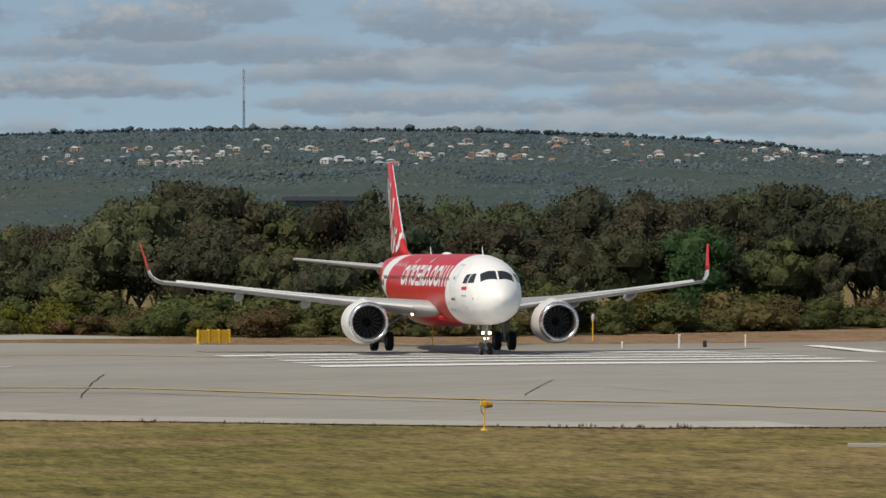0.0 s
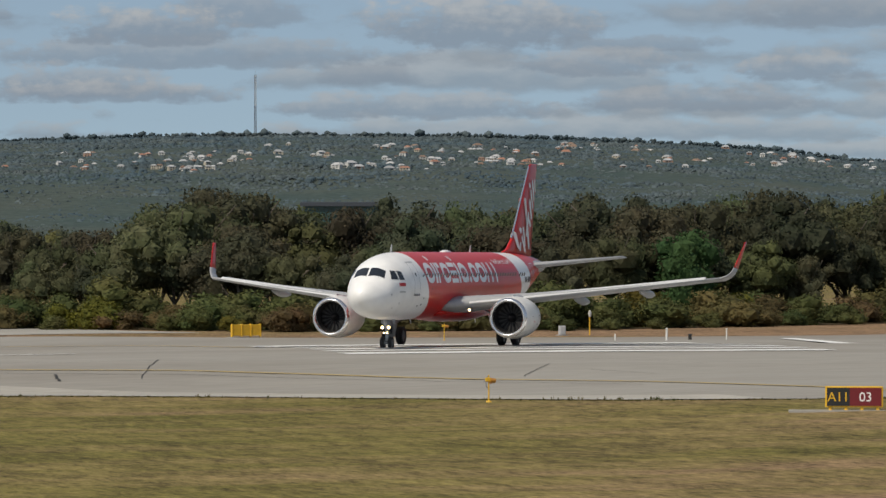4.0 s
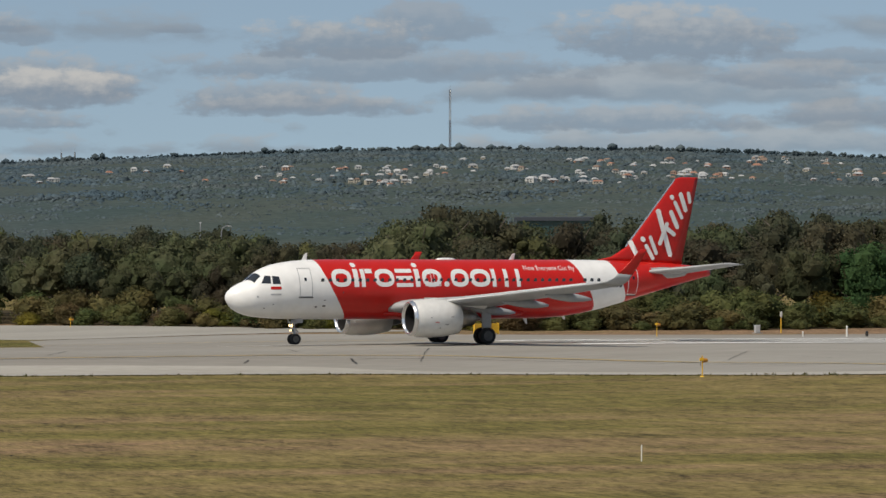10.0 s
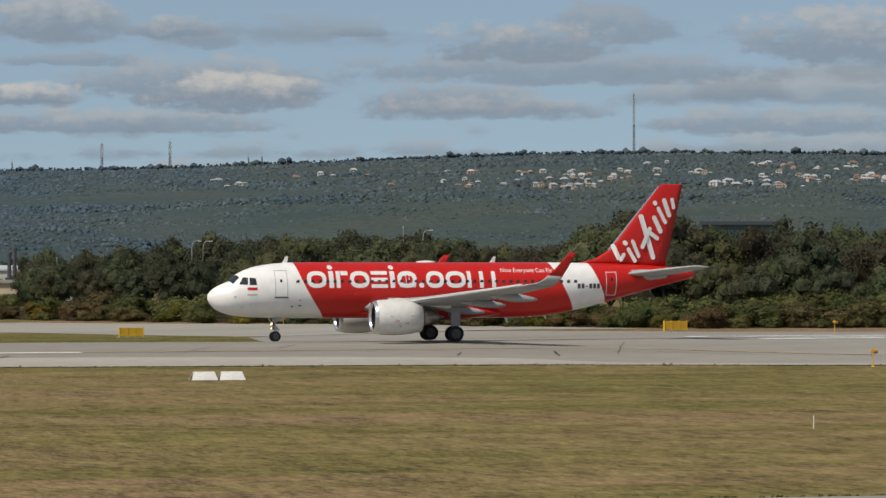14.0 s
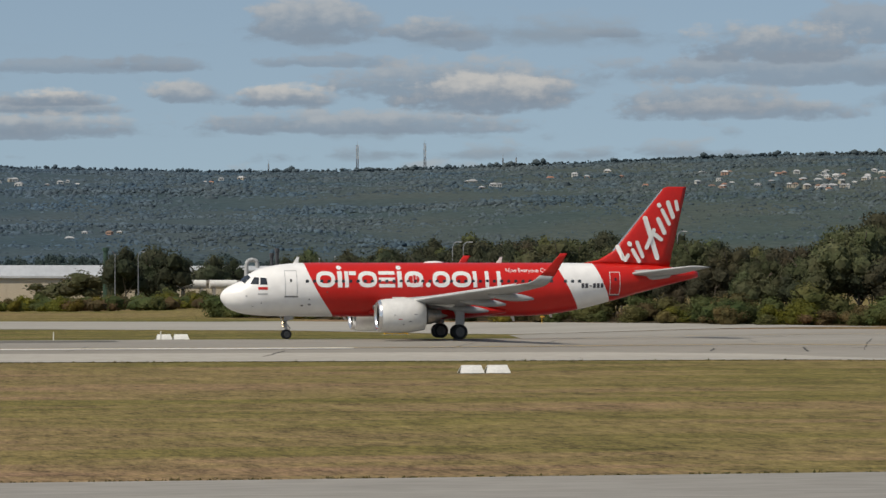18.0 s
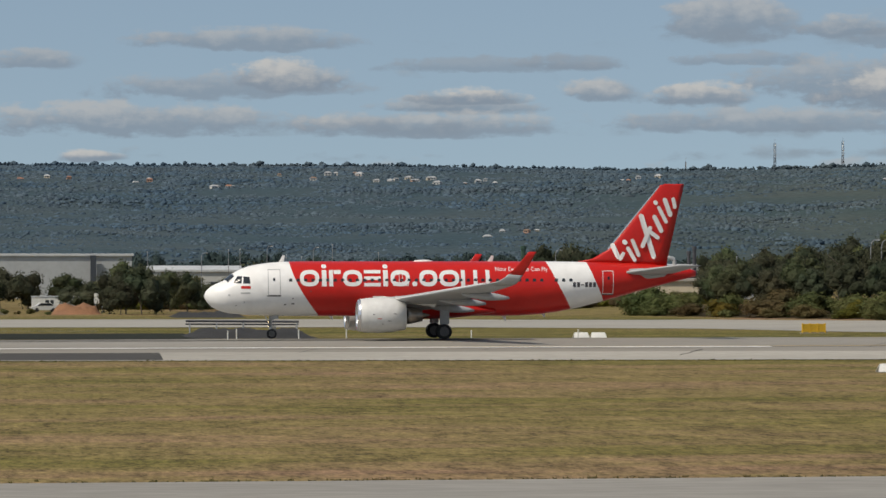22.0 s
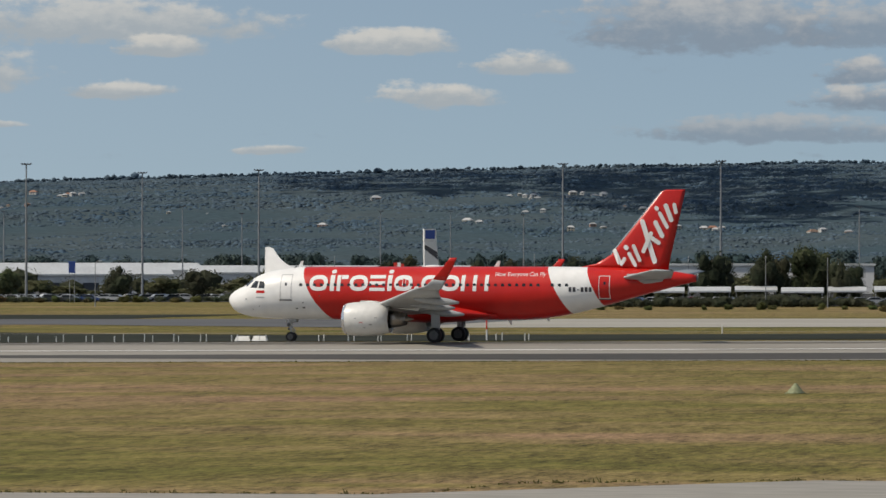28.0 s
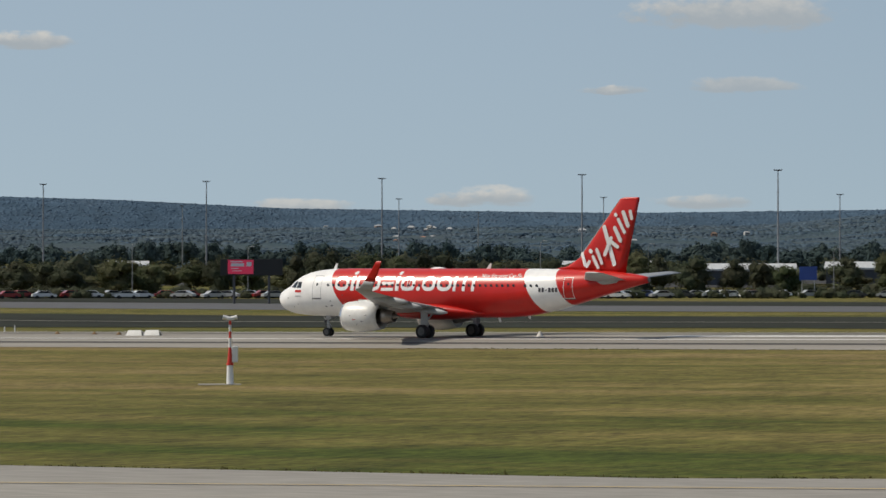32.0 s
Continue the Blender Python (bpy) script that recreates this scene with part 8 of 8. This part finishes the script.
scrub_band(24.2, 40, 790, 808, 1.3, 2.3, 380, LEAVES[1], "dense dark scrub before the car park", 9)
scrub_band(24.2, 40, 815, 860, 1.3, 2.7, 400, LEAVES[1], "dense dark scrub beyond the far taxiway", 1)
scrub_band(3.2, 8.6, 760, 790, 0.9, 1.9, 130, LEAVES[1], "low dark hedge before the car park", 2)
scrub_band(8.6, 15.8, 775, 800, 1.5, 2.6, 260, LEAVES[1], "dark hedge before the car park", 7)
scrub_band(15.8, 24.4, 885, 905, 0.8, 1.7, 150, LEAVES[1], "low dark hedge before the terminal's car park", 8)
scrub_band(-9.6, -1.2, 738, 800, 1.6, 3.4, 150, SHRUB[0], "dense olive scrub before the works", 3)
scrub_band(-9.6, -1.2, 735, 790, 1.4, 3.0, 130, SHRUB[1], "dry russet scrub before the works", 5)
scrub_band(-9.6, -1.2, 732, 770, 1.2, 2.6, 60, SHRUB[2], "yellow-flowering scrub before the works", 6)
scrub_band(-9.8, 40, 1150, 1500, 4.0, 9.0, 420, LEAVES[1], "dark distant bushland behind the car parks", 4)


def site_hut():
    """A white portable site building with two windows and a door."""
    p, q = Vector(spot(-0.40, 698)), Vector(spot(-1.14, 698))
    if p.x > q.x:
        p, q = q, p
    d = q - p
    z = ground_z(p.x, p.y)
    root = thing("site_hut", pose(p.x, p.y, z, 0, 0, math.degrees(math.atan2(d.y, d.x))), "white portable site building behind sand heaps", "hut")
    w = d.length
    for i in range(4):
        bm = bmesh.new()
        box(bm, w * i / 4 + 0.02, w * (i + 1) / 4 - 0.02, 0, 2.5, 0.25, 2.35, 0.03)
        part("wall_panel", bm, WHITE_WEATHERED, root)
    bm = bmesh.new()
    box(bm, -0.1, w + 0.1, -0.1, 2.6, 2.35, 2.5, 0.03)
    part("roof", bm, ROOF_WHITE, root)
    for x0, x1 in ((2.2, 2.8), (3.0, 3.5), (6.1, 6.6), (7.4, 7.9)):
        bm = bmesh.new()
        box(bm, x0, x1, -0.03, 0.02, 1.2, 1.85)
        part("window", bm, GLASS_DARK, root)
    bm = bmesh.new()
    box(bm, 4.6, 5.4, -0.03, 0.02, 0.3, 2.2)
    part("door", bm, GREY, root)
    for f in (0.1, 0.5, 0.9):
        bm = bmesh.new()
        box(bm, w * f - 0.2, w * f + 0.2, 0.3, 2.2, -0.05, 0.25)
        part("footing", bm, CONCRETE, root)
    # a bare signboard on posts stands beside it
    x, y = spot(-1.27, 680)
    sg = thing("signboard", pose(x, y, ground_z(x, y)), "small blank white signboard on two posts", "sign")
    bm = bmesh.new()
    box(bm, -0.7, 0.7, -0.04, 0.04, 1.4, 3.0, 0.02)
    part("board", bm, WHITE_WEATHERED, sg)
    for s in (-0.5, 0.5):
        bm = bmesh.new()
        cyl(bm, (s, 0.06, 0), (s, 0.06, 2.9), 0.05, seg=8)
        part("post", bm, STEEL, sg)


site_hut()


def digger():
    """A small yellow wheeled loader in the rough field."""
    x, y = spot(7.88, 640)
    root = thing("wheel_loader", pose(x, y, ground_z(x, y), 0, 0, facing(x, y)), "small yellow wheel loader among dry scrub", "digger")
    bm = bmesh.new()
    box(bm, -1.0, 0.5, -0.6, 0.6, 0.5, 1.2, 0.08)
    part("body", bm, YELLOW, root)
    bm = bmesh.new()
    box(bm, -0.3, 0.45, -0.5, 0.5, 1.2, 2.0, 0.06)
    part("cab", bm, GLASS_DARK, root)
    bm = bmesh.new()
    box(bm, -0.35, 0.5, -0.55, 0.55, 2.0, 2.08, 0.02)
    part("cab_roof", bm, YELLOW, root)
    bm = bmesh.new()
    box(bm, 0.4, 1.3, -0.45, -0.3, 0.5, 0.75), box(bm, 0.4, 1.3, 0.3, 0.45, 0.5, 0.75)
    part("lift_arm", bm, YELLOW, root)
    bm = bmesh.new()
    box(bm, 1.2, 1.6, -0.7, 0.7, 0.15, 0.8, 0.05)
    part("bucket", bm, DARK_GREY, root)
    for wx in (-0.65, 0.4):
        for wy in (-0.65, 0.65):
            bm = bmesh.new()
            cyl(bm, (wx, wy - 0.15, 0.4), (wx, wy + 0.15, 0.4), 0.4, seg=14)
            part("wheel", bm, RUBBER, root)


digger()


# ---- houses and masts on the hills ----
HOUSE_WALLS = [material("house_wall_" + n_, c, 0.8, vary=0.08) for n_, c in (("white", (0.50, 0.50, 0.48)), ("cream", (0.42, 0.38, 0.31)), ("brick", (0.36, 0.22, 0.16)))]
HOUSE_ROOFS = [material("house_roof_" + n_, c, 0.7, vary=0.12) for n_, c in (("terracotta", (0.33, 0.17, 0.115)), ("grey", (0.30, 0.31, 0.32)), ("pale", (0.42, 0.43, 0.44)), ("brown", (0.22, 0.15, 0.11)))]
WALL_WORDS, ROOF_WORDS = ("white", "cream", "brick"), ("terracotta", "grey", "pale", "brown")


def hill_spot(az, el):
    """Where the line at bearing az and elevation el meets the scarp."""
    az2, el2 = stretch_az(az), el * southern(stretch_az(az))
    for r in np.arange(HILL_NEAR + 100, HILL_FAR, 15.0):
        if hill_z(az2, r) >= rise(el2, r):
            return (*spot(az2, r), hill_z(az2, r))
    return (*spot(az2, HILL_FAR - 20), hill_z(az2, HILL_FAR - 20))


def house(az, el, w, floors, wall, roof, rc):
    x, y, z = hill_spot(az, el)
    root = thing("house", pose(x, y, z - 1.5, 0, 0, facing(x, y) + rc.uniform(-40, 40)), WALL_WORDS[wall] + " hillside house with a " + ROOF_WORDS[roof] + " roof", "house", "houses on the hills")
    h, d = 1.5 * floors + 0.7, w * 0.6
    bm = bmesh.new()
    box(bm, -w / 2, w / 2, -d / 2, d / 2, -3, h)
    part("house_body", bm, HOUSE_WALLS[wall], root)
    bm = bmesh.new()
    o = 0.3
    vs = [bm.verts.new(v) for v in ((-w / 2 - o, -d / 2 - o, h), (w / 2 + o, -d / 2 - o, h), (w / 2 + o, d / 2 + o, h), (-w / 2 - o, d / 2 + o, h), (-w / 4, 0, h + d * 0.38), (w / 4, 0, h + d * 0.38))]
    for f in ((0, 1, 5, 4), (1, 2, 5), (2, 3, 4, 5), (3, 0, 4), (3, 2, 1, 0)):
        bm.faces.new([vs[i] for i in f])
    part("roof", bm, HOUSE_ROOFS[roof], root)
    for k in range(floors):
        for i in range(2):
            bm = bmesh.new()
            x0 = -w * 0.3 + i * w * 0.36
            box(bm, x0, x0 + w * 0.22, -d / 2 - 0.06, -d / 2 - 0.01, 0.9 + 1.5 * k, 1.7 + 1.5 * k)
            part("window", bm, GLASS_DARK, root)


def build_houses():
    rc = random.Random(77)
    areas = [(-24.2, -14.6, 1.02, 1.31, 210), (-14.6, -12.0, 1.05, 1.28, 12), (-10.5, -7.0, 1.22, 1.32, 4), (-6.6, -3.0, 1.14, 1.30, 24), (-7.2, -4.8, 0.44, 0.56, 4), (-3.0, 0.2, 1.12, 1.30, 10), (0.2, 3.6, 1.24, 1.38, 12), (4.2, 8.4, 0.52, 0.95, 34), (8.4, 12.0, 0.45, 0.85, 14), (5.8, 7.4, 1.22, 1.30, 6), (12.0, 18.0, 0.55, 1.05, 26), (18.0, 22.5, 0.7, 1.05, 12), (20.2, 21.2, 1.05, 1.12, 6), (26.0, 38.5, 0.2, 0.50, 26)]
    for a0, a1, e0, e1, n_ in areas:
        left = n_
        while left > 0:                                # short streets of one to six houses
            az, el = rc.uniform(a0, a1), rc.uniform(e0, e1)
            for j in range(min(left, rc.choice((1, 2, 3, 4, 6)))):
                big = rc.choice((0.8, 1.0, 1.0, 1.25))
                house(min(max(az + rc.gauss(0, 0.22), a0), a1), el + rc.gauss(0, 0.014), rc.uniform(3.4, 6.8) * big, rc.choice((1, 1, 1, 2, 2)), rc.choice((0, 0, 0, 1, 1, 2)), rc.choice((0, 1, 1, 2, 2, 2, 2, 3)), rc)
                left -= 1


build_houses()


def ridge_mast(az, el_top, el_base, w, label):
    a2 = stretch_az(az)
    x, y = spot(a2, HILL_FAR - 30)
    z = hill_z(a2, HILL_FAR - 30)
    root = thing("radio_mast", pose(x, y, z - 1), label, "mast", "masts on the ridge")
    H = (math.tan(radians(el_top)) - math.tan(radians(el_base))) * HILL_FAR * 1.08
    n_ = 10
    for i in range(2):
        bm = lattice(bmesh.new(), (0, 0, 0), H * (i + 1) / 2, w, w * 0.8, n_, 0.16, H * i / 2)
        part("lattice_section", bm, STEEL if i else DARK_GREY, root)
    bm = bmesh.new()
    cyl(bm, (0, 0, H), (0, 0, H + 4), 0.12, seg=6)
    part("tip", bm, STEEL, root)


ridge_mast(-16.74, 2.13, 1.40, 1.7, "tall thin lattice radio mast on the ridge")
for az in (-11.44, -10.53):
    ridge_mast(az, 1.73, 1.40, 2.2, "lattice television mast on the ridge")
for az in (-12.4, -9.3, -12.55):
    ridge_mast(az, 1.52, 1.40, 1.2, "short lattice mast on the ridge")


# ---- mown grass tufts ----
def build_tufts():
    """Ragged tufts along the edges of the pavements."""
    rng = np.random.default_rng(12)
    rows = []
    for i in range(5200):
        x = rng.uniform(-190, 112)
        edge, sgn = ((near_edge, -1), (near_twy, 1))[int(rng.random() < 0.35)]
        y = edge(x) + sgn * abs(rng.normal(0.0, 0.55))
        if y < 150 and sgn < 0:
            continue
        rows.append((x, y, rng.uniform(0.03, 0.10) * (1 + (rng.random() > 0.95) * 1.2)))
    for i in range(26):                                # a clump of dry weeds at the pavement's corner
        x = rng.uniform(101.0, 104.5)
        rows.append((x, near_edge(x) + rng.uniform(0.0, 0.5), rng.uniform(0.10, 0.24)))
    verts, faces = [], []
    for x, y, h in rows:
        z = ground_z(x, y)
        for _ in range(4):
            ox, oy, lean = rng.normal(0, 0.06), rng.normal(0, 0.05), rng.normal(0, 0.35)
            k = len(verts)
            w = rng.uniform(0.015, 0.04)
            verts += [(x + ox - w, y + oy, z), (x + ox + w, y + oy, z), (x + ox + lean * h, y + oy - 0.2 * h, z + h * rng.uniform(0.6, 1.1))]
            faces.append((k, k + 1, k + 2))
    mat = leaf_material("dry_grass_tufts", (0.215, 0.175, 0.080), (0.120, 0.130, 0.040), 0.0)
    ob = link_mesh("grass_tufts", verts, faces, mat)
    tagged(ob, "ragged dry grass tufts along the pavement's edges", "grass", kind="stuff")


build_tufts()


# ---- clouds whose shade lies on the scarp ----
def shade_cloud(az, r, across, deep, seed, loose=1.0):
    """A cumulus high over the airfield, up the sun's rays from a place on the scarp."""
    x, y = spot(az, r)
    a_, e_ = radians(SUN_AZ), radians(SUN_EL)
    k = 900.0 / math.sin(e_)
    rng = np.random.default_rng(seed)
    count = int(across * deep / (190.0 * loose))
    ang, out = rng.uniform(0, 6.283, count), np.sqrt(rng.random(count)) * rng.uniform(0.7, 1.0, count)
    c_ = np.stack([np.cos(ang) * out * across / 2, np.sin(ang) * out * deep / 2, rng.uniform(0, 30, count)], 1)
    q = rng.uniform(6, 13, (count, 1, 1))
    vs = CLUMP_V[None] * q * (1.0, 1.2, 0.7) + c_[:, None]
    fs = (np.array(CLUMP_F)[None] + len(CLUMP_V) * np.arange(count)[:, None, None]).reshape(-1, 3)
    ob = link_mesh("cloud", vs.reshape(-1, 3).tolist(), fs.tolist(), CLOUD_WHITE, smooth=True)
    ob.matrix_basis = pose(x + k * math.cos(a_) * math.cos(e_), y + k * math.sin(a_) * math.cos(e_), hill_z(az, r) + 900, 0, 0, az)
    tagged(ob, "white cumulus cloud drifting over the scarp", "cloud", "clouds over the scarp", "structure")


CLOUD_WHITE = material("cloud_white", (0.85, 0.85, 0.86), 1.0, vary=0.05, scale=0.01, fine=0.05, spec=0.0)
for az, r, across, deep, seed, loose in ((10.6, 3760, 350, 1040, 1, 2.0), (14.4, 3950, 360, 640, 2, 2.6)):
    shade_cloud(az, r, across, deep, seed, loose)


# ---- what moves ----
def motions():
    walk(airliner, [(t, pose(x, y, z + 0.03 + crown_lift(x + 12), 0, 0, turn)) for t, x, y, z, turn in AIRCRAFT_ROWS])
    # the wheels roll with the way that the aeroplane goes, as far as the rows can follow
    ts = [r[0] for r in AIRCRAFT_ROWS]
    xs, ys = [r[1] for r in AIRCRAFT_ROWS], [r[2] for r in AIRCRAFT_ROWS]
    for ob, x, y, r in WHEELS:
        turn, rows, last = 0.0, [], None
        for k in range(0, 32 * FPS + 1):
            p = (float(np.interp(k / FPS, ts, xs)), float(np.interp(k / FPS, ts, ys)))
            if last:
                turn += min(math.degrees(math.hypot(p[0] - last[0], p[1] - last[1]) / r), 80.0)
            last = p
            rows.append((k / FPS, pose(x, y, r) @ pose(0, 0, 0, 0, -turn, 0)))
        walk(ob, rows)


motions()
